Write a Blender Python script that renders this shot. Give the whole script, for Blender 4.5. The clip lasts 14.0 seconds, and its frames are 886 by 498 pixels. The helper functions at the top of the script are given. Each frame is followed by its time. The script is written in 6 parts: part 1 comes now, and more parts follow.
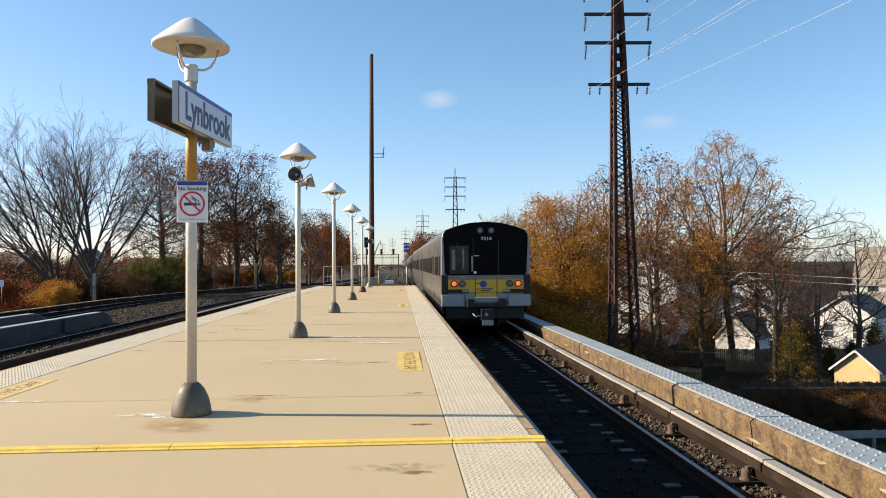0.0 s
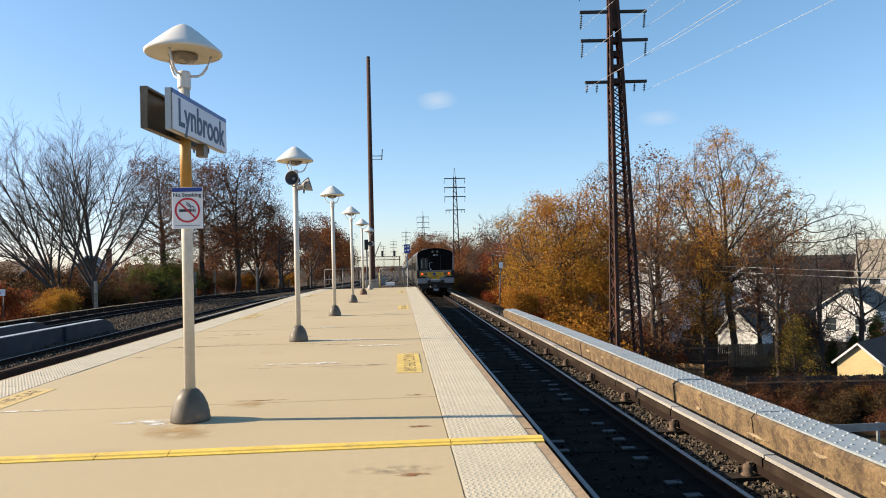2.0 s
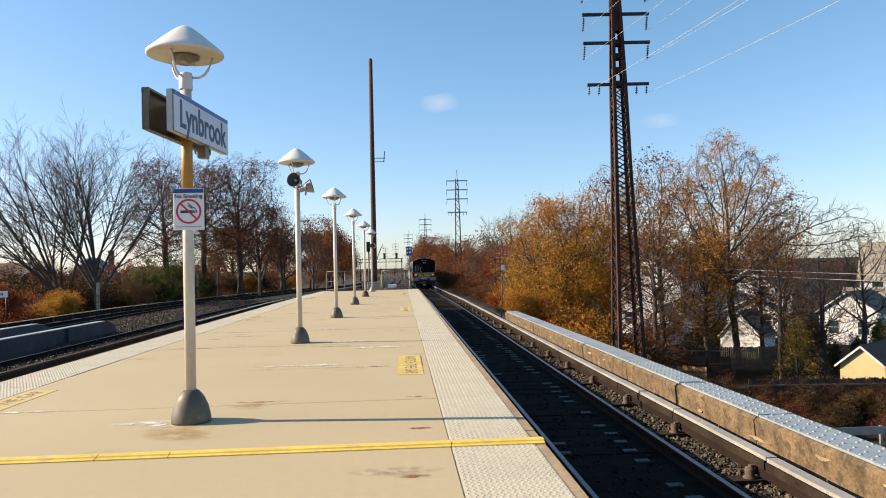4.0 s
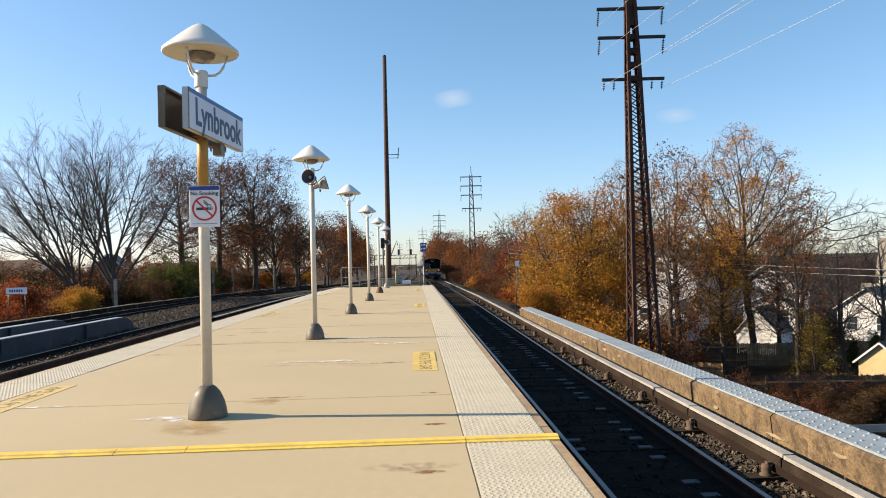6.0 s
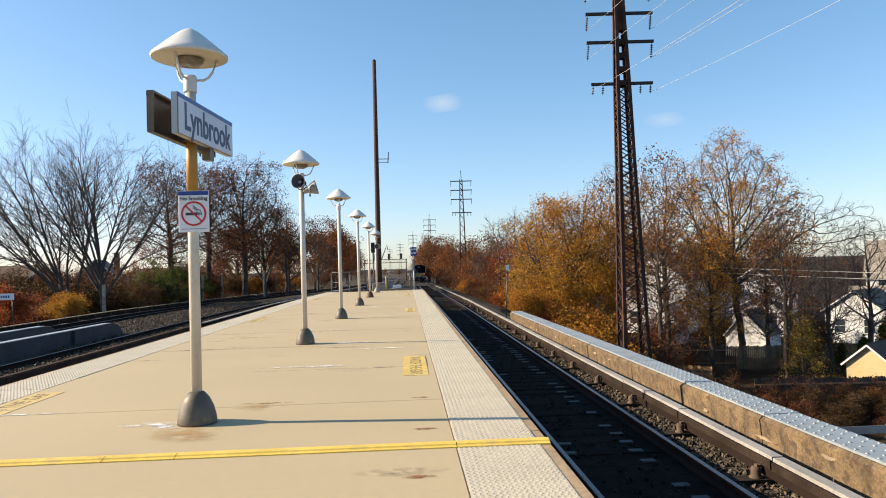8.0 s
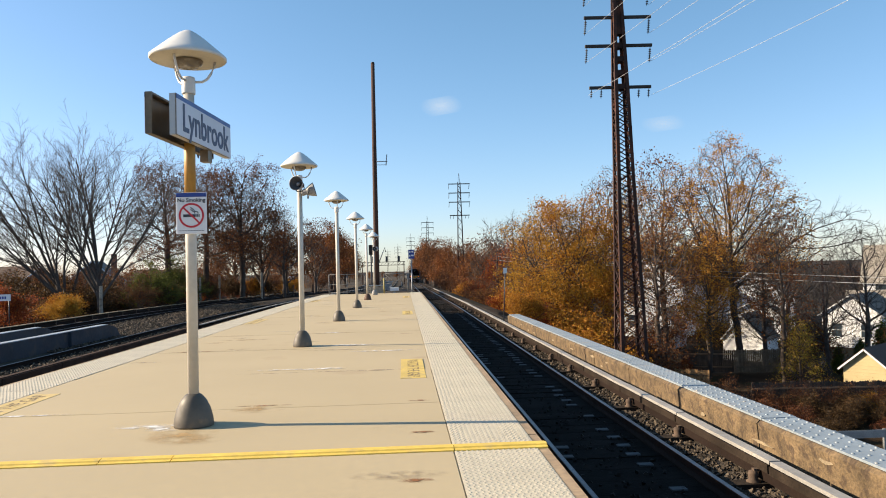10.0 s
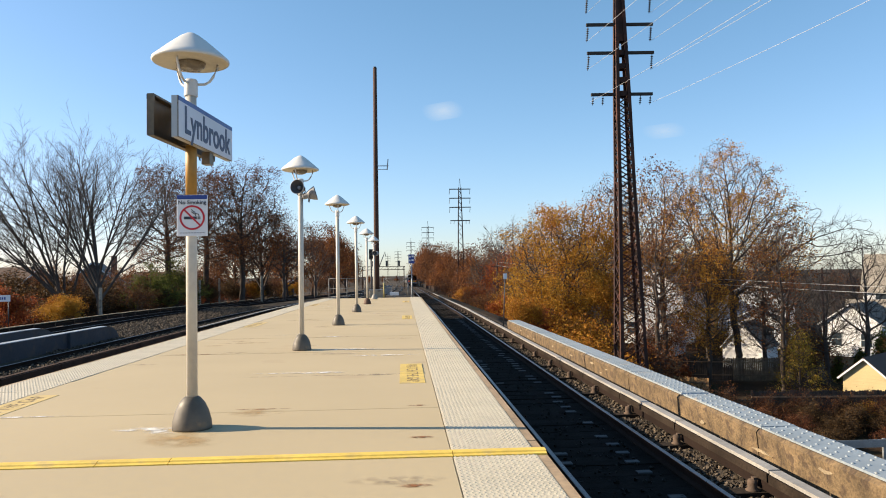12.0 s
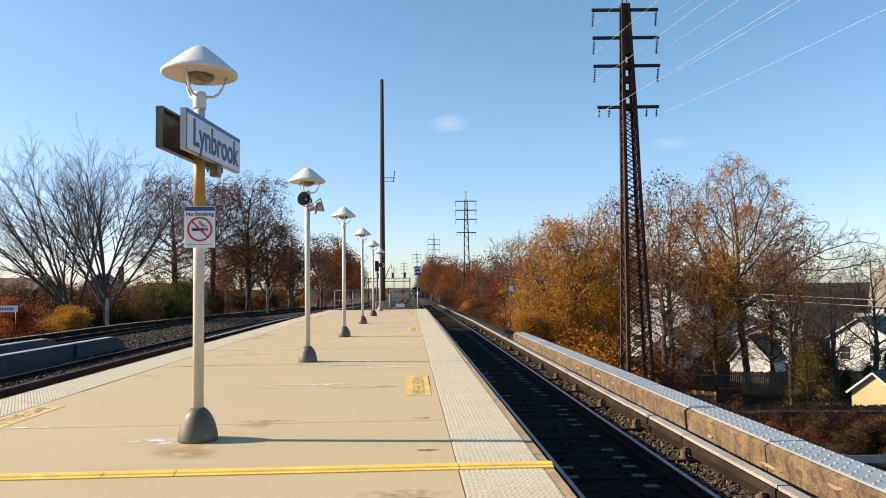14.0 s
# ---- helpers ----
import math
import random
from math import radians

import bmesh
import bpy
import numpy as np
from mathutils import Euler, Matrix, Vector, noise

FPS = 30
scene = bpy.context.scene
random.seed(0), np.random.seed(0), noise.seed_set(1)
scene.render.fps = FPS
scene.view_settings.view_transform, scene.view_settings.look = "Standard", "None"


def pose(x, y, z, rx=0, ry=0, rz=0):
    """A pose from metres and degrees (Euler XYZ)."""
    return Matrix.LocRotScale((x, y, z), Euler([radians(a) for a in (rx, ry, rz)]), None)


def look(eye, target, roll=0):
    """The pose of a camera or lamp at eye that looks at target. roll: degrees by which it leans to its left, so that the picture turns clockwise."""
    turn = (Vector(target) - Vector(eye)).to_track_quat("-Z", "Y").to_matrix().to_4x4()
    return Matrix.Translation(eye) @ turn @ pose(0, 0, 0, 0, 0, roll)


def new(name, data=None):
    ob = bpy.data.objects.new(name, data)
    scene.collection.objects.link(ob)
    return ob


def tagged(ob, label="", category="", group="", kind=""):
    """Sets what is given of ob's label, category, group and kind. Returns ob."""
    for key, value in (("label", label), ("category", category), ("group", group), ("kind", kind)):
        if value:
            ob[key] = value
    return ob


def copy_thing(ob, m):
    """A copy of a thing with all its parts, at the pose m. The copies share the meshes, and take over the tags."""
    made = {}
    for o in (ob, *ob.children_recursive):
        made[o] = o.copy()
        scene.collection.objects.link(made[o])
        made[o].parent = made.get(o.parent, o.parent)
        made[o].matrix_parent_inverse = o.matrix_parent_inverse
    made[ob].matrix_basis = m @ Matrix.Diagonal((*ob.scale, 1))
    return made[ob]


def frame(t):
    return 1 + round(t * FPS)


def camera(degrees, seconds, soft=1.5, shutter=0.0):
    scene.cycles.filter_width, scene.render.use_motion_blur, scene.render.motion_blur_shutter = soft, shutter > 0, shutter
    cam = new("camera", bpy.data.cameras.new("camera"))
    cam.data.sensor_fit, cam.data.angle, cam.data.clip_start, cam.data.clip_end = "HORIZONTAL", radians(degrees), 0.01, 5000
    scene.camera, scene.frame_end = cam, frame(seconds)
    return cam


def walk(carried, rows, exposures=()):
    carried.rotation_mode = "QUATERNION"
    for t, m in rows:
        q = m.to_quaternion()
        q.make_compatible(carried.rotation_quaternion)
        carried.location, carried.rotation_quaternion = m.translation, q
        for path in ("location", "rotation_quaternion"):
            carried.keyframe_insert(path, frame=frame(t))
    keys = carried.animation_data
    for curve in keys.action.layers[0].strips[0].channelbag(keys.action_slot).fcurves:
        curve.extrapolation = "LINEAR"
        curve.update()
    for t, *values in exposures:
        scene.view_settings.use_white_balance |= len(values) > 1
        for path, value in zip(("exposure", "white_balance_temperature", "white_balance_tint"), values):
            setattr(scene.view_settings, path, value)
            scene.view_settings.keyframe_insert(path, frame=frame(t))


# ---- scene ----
cam = camera(62.7, 14.0, soft=1.0)
PATH = [
    (0, (0.035, -0.6, 1.397), (0.159, 1.396, 1.436), -0.4),
    (0.5, (0.06, -0.591, 1.4), (0.18, 1.405, 1.43), -0.6),
    (1, (0.078, -0.592, 1.403), (0.195, 1.404, 1.437), -1.4),
    (1.5, (0.089, -0.616, 1.404), (0.198, 1.381, 1.445), -1.2),
    (2, (0.085, -0.607, 1.403), (0.206, 1.389, 1.444), -1.5),
    (4.3, (0.095, -0.602, 1.395), (0.208, 1.394, 1.446), -1.4),
    (4.5, (0.095, -0.616, 1.399), (0.198, 1.381, 1.457), -1.6),
    (5, (0.097, -0.618, 1.396), (0.187, 1.38, 1.441), -1.5),
    (5.5, (0.092, -0.615, 1.392), (0.183, 1.382, 1.423), -1.5),
    (6, (0.095, -0.608, 1.397), (0.171, 1.39, 1.435), -1.5),
    (6.5, (0.091, -0.619, 1.4), (0.179, 1.379, 1.447), -1.6),
    (7, (0.091, -0.62, 1.401), (0.182, 1.377, 1.452), -1.6),
    (7.5, (0.099, -0.588, 1.398), (0.194, 1.409, 1.46), -1.5),
    (8, (0.095, -0.611, 1.399), (0.198, 1.386, 1.448), -1.7),
    (10.5, (0.093, -0.602, 1.401), (0.203, 1.395, 1.458), -1.4),
    (11, (0.099, -0.602, 1.399), (0.207, 1.395, 1.455), -1.3),
    (11.5, (0.097, -0.596, 1.396), (0.205, 1.4, 1.448), -1.2),
    (12, (0.089, -0.594, 1.399), (0.198, 1.401, 1.469), -0.9),
    (12.5, (0.089, -0.592, 1.399), (0.195, 1.404, 1.479), -0.7),
    (13, (0.085, -0.594, 1.4), (0.192, 1.402, 1.486), -0.7),
    (13.5, (0.088, -0.599, 1.399), (0.192, 1.396, 1.493), -0.5),
    (14, (0.083, -0.597, 1.402), (0.176, 1.398, 1.505), -0.7),
]
walk(cam, [(t, look(eye, to, lean)) for t, eye, to, lean in PATH])

# ---- daylight: low late-autumn sun from the left ----
SUN_EL, SUN_AZ = 24.8, 83.0          # degrees above the horizon; degrees from +y towards -x
world = bpy.data.worlds.new("sky")
scene.world = world
world.use_nodes = True
wn = world.node_tree.nodes
sky = wn.new("ShaderNodeTexSky")
sky.sky_type = "NISHITA"
sky.sun_disc = False
sky.sun_elevation = radians(SUN_EL)
sky.sun_rotation = radians(-SUN_AZ)
sky.altitude, sky.air_density, sky.dust_density, sky.ozone_density = 600, 1.0, 0.8, 3.0
wn["Background"].inputs["Strength"].default_value = 0.12
wl = world.node_tree.links.new
split, join = wn.new("ShaderNodeSeparateColor"), wn.new("ShaderNodeCombineColor")
wl(sky.outputs[0], split.inputs[0])
for k, (gain, power) in enumerate(((0.93, 1.03), (1.20, 0.85), (1.14, 0.93))):     # clear, dry late-autumn air
    pw, gn = wn.new("ShaderNodeMath"), wn.new("ShaderNodeMath")
    pw.operation, gn.operation = "POWER", "MULTIPLY"
    pw.inputs[1].default_value, gn.inputs[1].default_value = power, gain
    wl(split.outputs[k], pw.inputs[0])
    wl(pw.outputs[0], gn.inputs[0])
    wl(gn.outputs[0], join.inputs[k])
wl(join.outputs[0], wn["Background"].inputs["Color"])
sun = new("sun", bpy.data.lights.new("sun", "SUN"))
sun.data.energy, sun.data.angle, sun.data.color = 6.4, radians(0.53), (1.0, 0.835, 0.61)
sd = Vector((-math.sin(radians(SUN_AZ)) * math.cos(radians(SUN_EL)), math.cos(radians(SUN_AZ)) * math.cos(radians(SUN_EL)), math.sin(radians(SUN_EL))))
sun.matrix_world = look(sd * 60, (0, 0, 0))
scene.view_settings.exposure = 0.70


# ---- materials ----
def mat(name, col, rough=0.7, metal=0.0, vary=0.25, big=0.6, fine=18.0, bump=0.15, tint=None, tint_at=0.55, spot=1.3, rand=0.0, spec=0.5):
    """Base colour with large stains and fine grain; tint is a second colour that shows in patches; rand varies it from piece to piece."""
    m = bpy.data.materials.new(name)
    m.use_nodes = True
    nt = m.node_tree
    b = nt.nodes["Principled BSDF"]
    lk = nt.links.new
    tc = nt.nodes.new("ShaderNodeTexCoord")

    def noise_node(scale, detail):
        n = nt.nodes.new("ShaderNodeTexNoise")
        n.inputs["Scale"].default_value, n.inputs["Detail"].default_value = scale, detail
        lk(tc.outputs["Object"], n.inputs["Vector"])
        return n.outputs["Fac"]

    def ramp(fac, a, c, lo, hi):
        r = nt.nodes.new("ShaderNodeMapRange")
        r.inputs["From Min"].default_value, r.inputs["From Max"].default_value = a, c
        r.inputs["To Min"].default_value, r.inputs["To Max"].default_value = lo, hi
        lk(fac, r.inputs["Value"])
        return r.outputs["Result"]

    def times(x, y):
        n = nt.nodes.new("ShaderNodeMath")
        n.operation = "MULTIPLY"
        lk(x, n.inputs[0])
        lk(y, n.inputs[1])
        return n.outputs[0]

    large, small = noise_node(big, 5), noise_node(fine, 4)
    v = times(ramp(large, 0.3, 0.7, 1 - vary, 1 + vary * 0.6), ramp(small, 0.3, 0.7, 1 - vary * 0.7, 1 + vary * 0.5))
    if rand:
        oi = nt.nodes.new("ShaderNodeObjectInfo")
        v = times(v, ramp(oi.outputs["Random"], 0, 1, 1 - rand, 1 + rand))
    hsv = nt.nodes.new("ShaderNodeHueSaturation")
    lk(v, hsv.inputs["Value"])
    if tint:
        mx = nt.nodes.new("ShaderNodeMix")
        mx.data_type = "RGBA"
        mx.inputs["A"].default_value, mx.inputs["B"].default_value = (*col, 1), (*tint, 1)
        lk(ramp(noise_node(spot, 6), tint_at, tint_at + 0.12, 0, 1), mx.inputs["Factor"])
        lk(mx.outputs["Result"], hsv.inputs["Color"])
    else:
        hsv.inputs["Color"].default_value = (*col, 1)
    lk(hsv.outputs["Color"], b.inputs["Base Color"])
    b.inputs["Metallic"].default_value = metal
    b.inputs["Specular IOR Level"].default_value = spec
    lk(ramp(small, 0.3, 0.7, max(rough - 0.1, 0.02), min(rough + 0.1, 1)), b.inputs["Roughness"])
    if bump:
        bp = nt.nodes.new("ShaderNodeBump")
        bp.inputs["Strength"].default_value, bp.inputs["Distance"].default_value = bump, 0.02
        lk(small, bp.inputs["Height"])
        lk(bp.outputs["Normal"], b.inputs["Normal"])
    return m


def leaf_mat(name, c1, c2, c3=None):
    """Leaves that differ one by one between two or three colours, and let some light through."""
    m = bpy.data.materials.new(name)
    m.use_nodes = True
    nt = m.node_tree
    b = nt.nodes["Principled BSDF"]
    geo = nt.nodes.new("ShaderNodeNewGeometry")
    cr = nt.nodes.new("ShaderNodeValToRGB")
    cr.color_ramp.elements[0].color, cr.color_ramp.elements[1].color = (*c1, 1), (*c2, 1)
    if c3:
        cr.color_ramp.elements[1].position = 0.65
        cr.color_ramp.elements.new(1.0).color = (*c3, 1)
    nt.links.new(geo.outputs["Random Per Island"], cr.inputs["Fac"])
    nt.links.new(cr.outputs["Color"], b.inputs["Base Color"])
    b.inputs["Roughness"].default_value = 0.65
    b.inputs["Specular IOR Level"].default_value = 0.15
    tr = nt.nodes.new("ShaderNodeBsdfTranslucent")
    nt.links.new(cr.outputs["Color"], tr.inputs["Color"])
    mix = nt.nodes.new("ShaderNodeMixShader")
    mix.inputs[0].default_value = 0.3
    nt.links.new(b.outputs[0], mix.inputs[1])
    nt.links.new(tr.outputs[0], mix.inputs[2])
    nt.links.new(mix.outputs[0], nt.nodes["Material Output"].inputs["Surface"])
    return m


def glow(name, col, strength):
    m = mat(name, col, 0.3, bump=0)
    b = m.node_tree.nodes["Principled BSDF"]
    b.inputs["Emission Color"].default_value, b.inputs["Emission Strength"].default_value = (*col, 1), strength
    return m


CONCRETE = mat("platform_concrete", (0.425, 0.338, 0.204), 0.8, vary=0.06, big=0.35, fine=14, bump=0.05, tint=(0.36, 0.27, 0.165), tint_at=0.62, spot=0.7)
CONCRETE_GREY = mat("grey_concrete", (0.33, 0.29, 0.23), 0.9, vary=0.35, big=1.2, fine=14, bump=0.5, tint=(0.14, 0.11, 0.08), tint_at=0.52, spot=2.5)
WALL_STAIN = mat("stained_concrete", (0.165, 0.110, 0.056), 0.95, vary=0.5, big=3.5, fine=26, bump=0.8, tint=(0.075, 0.048, 0.027), tint_at=0.5, spot=7)
TACTILE = mat("tactile_cream", (0.53, 0.47, 0.36), 0.75, vary=0.12, big=0.8, fine=12, bump=0.05, tint=(0.45, 0.38, 0.28), tint_at=0.6)
EDGE_WOOD = mat("edge_timber", (0.32, 0.225, 0.135), 0.85, vary=0.3, big=2, fine=20, bump=0.3, rand=0.12)
YELLOW_FADED = mat("faded_yellow_paint", (0.56, 0.41, 0.16), 0.7, vary=0.15, big=2, fine=20, bump=0.05, tint=(0.49, 0.385, 0.22), tint_at=0.52, spot=5)
YELLOW_WORN = mat("worn_yellow_paint", (0.60, 0.43, 0.11), 0.7, vary=0.18, big=2, fine=20, bump=0.08, tint=(0.46, 0.34, 0.16), tint_at=0.55, spot=6)
YELLOW = mat("yellow_paint", (0.72, 0.50, 0.09), 0.65, vary=0.15, big=2, fine=20, bump=0.1, tint=(0.52, 0.37, 0.12), tint_at=0.58, spot=4)
LAMP_WHITE = mat("lamp_white", (0.66, 0.64, 0.60), 0.45, vary=0.06, bump=0)
POST_GREY = mat("post_paint", (0.56, 0.52, 0.45), 0.5, vary=0.1, big=2, bump=0.03)
POST_OCHRE = mat("post_ochre", (0.42, 0.22, 0.04), 0.55, vary=0.15, big=3, bump=0.03)
BASE_METAL = mat("cast_base", (0.105, 0.09, 0.07), 0.6, 0.15, vary=0.25, big=4, bump=0.1, tint=(0.25, 0.16, 0.08), tint_at=0.6, spot=5)
STEEL = mat("galvanised_steel", (0.30, 0.31, 0.32), 0.5, 0.55, vary=0.2, big=2, bump=0.05)
PLATE = mat("painted_plate", (0.27, 0.31, 0.34), 0.55, 0.1, vary=0.15, big=1.5, fine=16, bump=0.08, tint=(0.30, 0.28, 0.25), tint_at=0.6, spot=3)
RUST = mat("rusty_steel", (0.045, 0.019, 0.013), 0.85, 0.15, vary=0.4, big=0.8, fine=12, bump=0.2, tint=(0.10, 0.036, 0.020), tint_at=0.5, spot=1.0)
RAIL_RUST = mat("rail_rust", (0.022, 0.014, 0.011), 0.9, 0.1, vary=0.3, bump=0.2, spec=0.1)
CHAIR_RUST = mat("chair_rust", (0.10, 0.066, 0.045), 0.9, 0.1, vary=0.35, big=6, bump=0.2)
RAIL_TOP = mat("rail_top", (0.13, 0.135, 0.15), 0.36, 1.0, vary=0.1, bump=0)
BALLAST = mat("ballast", (0.085, 0.070, 0.056), 0.95, vary=0.5, big=1.5, fine=26, bump=1.0, tint=(0.13, 0.10, 0.075), tint_at=0.55, spot=16, spec=0.05)
# near-black bed and ties: the platform's shade is put into their colour
SHADED_BED = mat("shaded_ballast", (0.012, 0.010, 0.009), 0.95, vary=0.5, big=1.5, fine=26, bump=0.8, spec=0.05)
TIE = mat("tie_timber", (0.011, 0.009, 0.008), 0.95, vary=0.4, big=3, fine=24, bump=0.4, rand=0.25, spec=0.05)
LONG_TIE = mat("long_tie_timber", (0.034, 0.026, 0.020), 0.95, vary=0.4, big=3, fine=24, bump=0.4, spec=0.08)
COVER = mat("cover_board", (0.30, 0.28, 0.255), 0.7, vary=0.2, big=1.5, bump=0.15, tint=(0.30, 0.26, 0.21), tint_at=0.6, spot=3)
DARK_WOOD = mat("dark_timber", (0.030, 0.021, 0.015), 0.9, vary=0.4, big=2, fine=22, bump=0.4, spec=0.12)
POLE_WOOD = mat("pole_timber", (0.066, 0.029, 0.018), 0.85, vary=0.35, big=0.7, fine=10, bump=0.3)
BOARD_BROWN = mat("creosoted_board", (0.065, 0.036, 0.024), 0.9, vary=0.35, big=1.5, fine=20, bump=0.3, spec=0.15)
DARK_METAL = mat("dark_metal", (0.05, 0.05, 0.055), 0.5, 0.4, vary=0.2, bump=0.05)
GROUND = mat("ground_litter", (0.048, 0.031, 0.018), 0.95, vary=0.5, big=0.25, fine=7, bump=0.8, tint=(0.032, 0.034, 0.014), tint_at=0.55, spot=0.35, spec=0.1)
SIDING_BROWN = mat("brown_siding", (0.13, 0.095, 0.075), 0.85, vary=0.25, big=1, fine=12, bump=0.15)
BARK = mat("bark", (0.062, 0.043, 0.032), 0.9, vary=0.35, big=1.5, fine=14, bump=0.3)
BARK_GREY = mat("bark_grey", (0.072, 0.056, 0.047), 0.9, vary=0.3, big=1.5, fine=14, bump=0.3)
LEAF_ORANGE = leaf_mat("orange_leaves", (0.20, 0.070, 0.012), (0.42, 0.175, 0.020), (0.50, 0.27, 0.032))
LEAF_SPARSE = leaf_mat("sparse_orange_leaves", (0.24, 0.09, 0.02), (0.50, 0.23, 0.035), (0.56, 0.34, 0.05))
LEAF_BROWN = leaf_mat("brown_leaves", (0.070, 0.028, 0.015), (0.155, 0.060, 0.024), (0.22, 0.098, 0.034))
LEAF_RED = leaf_mat("red_leaves", (0.15, 0.026, 0.010), (0.28, 0.062, 0.017), (0.38, 0.125, 0.026))
LEAF_YELLOW = leaf_mat("yellow_leaves", (0.28, 0.12, 0.016), (0.48, 0.25, 0.028), (0.26, 0.17, 0.03))
LEAF_RUST = leaf_mat("rust_leaves", (0.12, 0.040, 0.016), (0.22, 0.075, 0.023), (0.29, 0.13, 0.032))
LEAF_VINE = leaf_mat("vine_leaves", (0.13, 0.11, 0.022), (0.25, 0.18, 0.03), (0.30, 0.16, 0.03))
LEAF_DARK = leaf_mat("dry_vine_leaves", (0.030, 0.019, 0.010), (0.070, 0.040, 0.017), (0.13, 0.072, 0.026))
LEAF_MAROON = leaf_mat("maroon_vine_leaves", (0.045, 0.016, 0.010), (0.11, 0.035, 0.016), (0.17, 0.07, 0.025))
LEAF_GREEN = leaf_mat("green_leaves", (0.045, 0.062, 0.015), (0.10, 0.12, 0.025), (0.19, 0.17, 0.035))
TRAIN_STEEL = mat("train_steel", (0.20, 0.185, 0.165), 0.38, 0.9, vary=0.12, big=0.6, fine=10, bump=0.02)
TRAIN_BLACK = mat("train_black", (0.003, 0.003, 0.004), 0.3, vary=0.1, bump=0, spec=0.05)
TRAIN_YELLOW = mat("train_yellow", (0.62, 0.36, 0.02), 0.45, vary=0.08, bump=0.02)
TRAIN_DARK = mat("train_underframe", (0.022, 0.020, 0.019), 0.85, vary=0.4, bump=0.2)
LIGHT_RED = glow("train_marker", (1.0, 0.055, 0.006), 2.4)
SIGN_WHITE = mat("sign_white", (0.70, 0.71, 0.74), 0.4, vary=0.05, bump=0)
SIGN_BLUE = mat("sign_blue", (0.015, 0.045, 0.25), 0.4, vary=0.08, bump=0)
SIGN_RED = mat("sign_red", (0.52, 0.02, 0.035), 0.45, vary=0.08, bump=0)
SIGN_INK = mat("sign_ink", (0.03, 0.035, 0.05), 0.5, vary=0.1, bump=0)
LETTER = mat("letter_blue_grey", (0.055, 0.075, 0.14), 0.5, vary=0.08, bump=0)
BRONZE = mat("sign_back", (0.17, 0.13, 0.085), 0.45, 0.4, vary=0.35, big=3, bump=0.05)


# ---- mesh helpers ----
def box(bm, x0, x1, y0, y1, z0, z1):
    v = [bm.verts.new(p) for p in ((x0, y0, z0), (x1, y0, z0), (x1, y1, z0), (x0, y1, z0), (x0, y0, z1), (x1, y0, z1), (x1, y1, z1), (x0, y1, z1))]
    for f in ((3, 2, 1, 0), (4, 5, 6, 7), (0, 1, 5, 4), (1, 2, 6, 5), (2, 3, 7, 6), (3, 0, 4, 7)):
        bm.faces.new([v[i] for i in f])
    return bm


def beam(bm, p, q, w, h=None, up=(0, 0, 1)):
    """A square bar from p to q."""
    p, q = Vector(p), Vector(q)
    d = (q - p).normalized()
    s = d.cross(Vector(up))
    s = s.normalized() if s.length > 1e-4 else Vector((1, 0, 0))
    u = s.cross(d)
    h = h or w
    ring = [[bm.verts.new(c + s * a * w / 2 + u * b * h / 2) for a, b in ((-1, -1), (1, -1), (1, 1), (-1, 1))] for c in (p, q)]
    for i in range(4):
        bm.faces.new((ring[0][i], ring[0][(i + 1) % 4], ring[1][(i + 1) % 4], ring[1][i]))
    bm.faces.new(ring[0][::-1])
    bm.faces.new(ring[1])
    return bm


def tube(bm, pts, radii, n=8, cap=True):
    """A round bar along pts."""
    pts = [Vector(p) for p in pts]
    if not isinstance(radii, (list, tuple)):
        radii = [radii] * len(pts)
    rings = []
    for i, (p, r) in enumerate(zip(pts, radii)):
        d = (pts[min(i + 1, len(pts) - 1)] - pts[max(i - 1, 0)]).normalized()
        a = d.cross(Vector((0, 0, 1)) if abs(d.z) < 0.9 else Vector((1, 0, 0))).normalized()
        b = d.cross(a)
        rings.append([bm.verts.new(p + (a * math.cos(k * math.tau / n) + b * math.sin(k * math.tau / n)) * r) for k in range(n)])
    for r0, r1 in zip(rings, rings[1:]):
        for k in range(n):
            f = bm.faces.new((r0[k], r0[(k + 1) % n], r1[(k + 1) % n], r1[k]))
            f.smooth = True
    if cap:
        bm.faces.new(rings[0])
        bm.faces.new(rings[-1][::-1])
    return bm


def lathe(bm, prof, n=24, at=(0, 0, 0)):
    """A turned form from (radius, height) pairs."""
    rings = []
    for r, z in prof:
        if r < 1e-5:
            rings.append([bm.verts.new((at[0], at[1], at[2] + z))])
        else:
            rings.append([bm.verts.new((at[0] + r * math.cos(k * math.tau / n), at[1] + r * math.sin(k * math.tau / n), at[2] + z)) for k in range(n)])
    for a, b in zip(rings, rings[1:]):
        for k in range(n):
            k2 = (k + 1) % n
            q = [a[k % len(a)], a[k2 % len(a)], b[k2 % len(b)], b[k % len(b)]]
            q = [v for i, v in enumerate(q) if v not in q[:i]]
            if len(q) > 2:
                bm.faces.new(q).smooth = True
    return bm


def mesh_of(name, bm, material):
    me = bpy.data.meshes.new(name)
    bmesh.ops.recalc_face_normals(bm, faces=bm.faces)
    bm.to_mesh(me)
    bm.free()
    me.materials.append(material)
    return me


def part(name, bm, material, parent=None, label="", at=None):
    ob = new(name, mesh_of(name, bm, material))
    ob.parent = parent
    if at:
        ob.location = at
    if label:
        ob["label"] = label
    return ob


def thing(name, label, category, at=(0, 0, 0), group="", kind="", rz=0):
    ob = new(name)
    ob.empty_display_size = 0.2
    ob.matrix_basis = pose(*at, 0, 0, rz)
    return tagged(ob, label, category, group, kind)


def B():
    return bmesh.new()


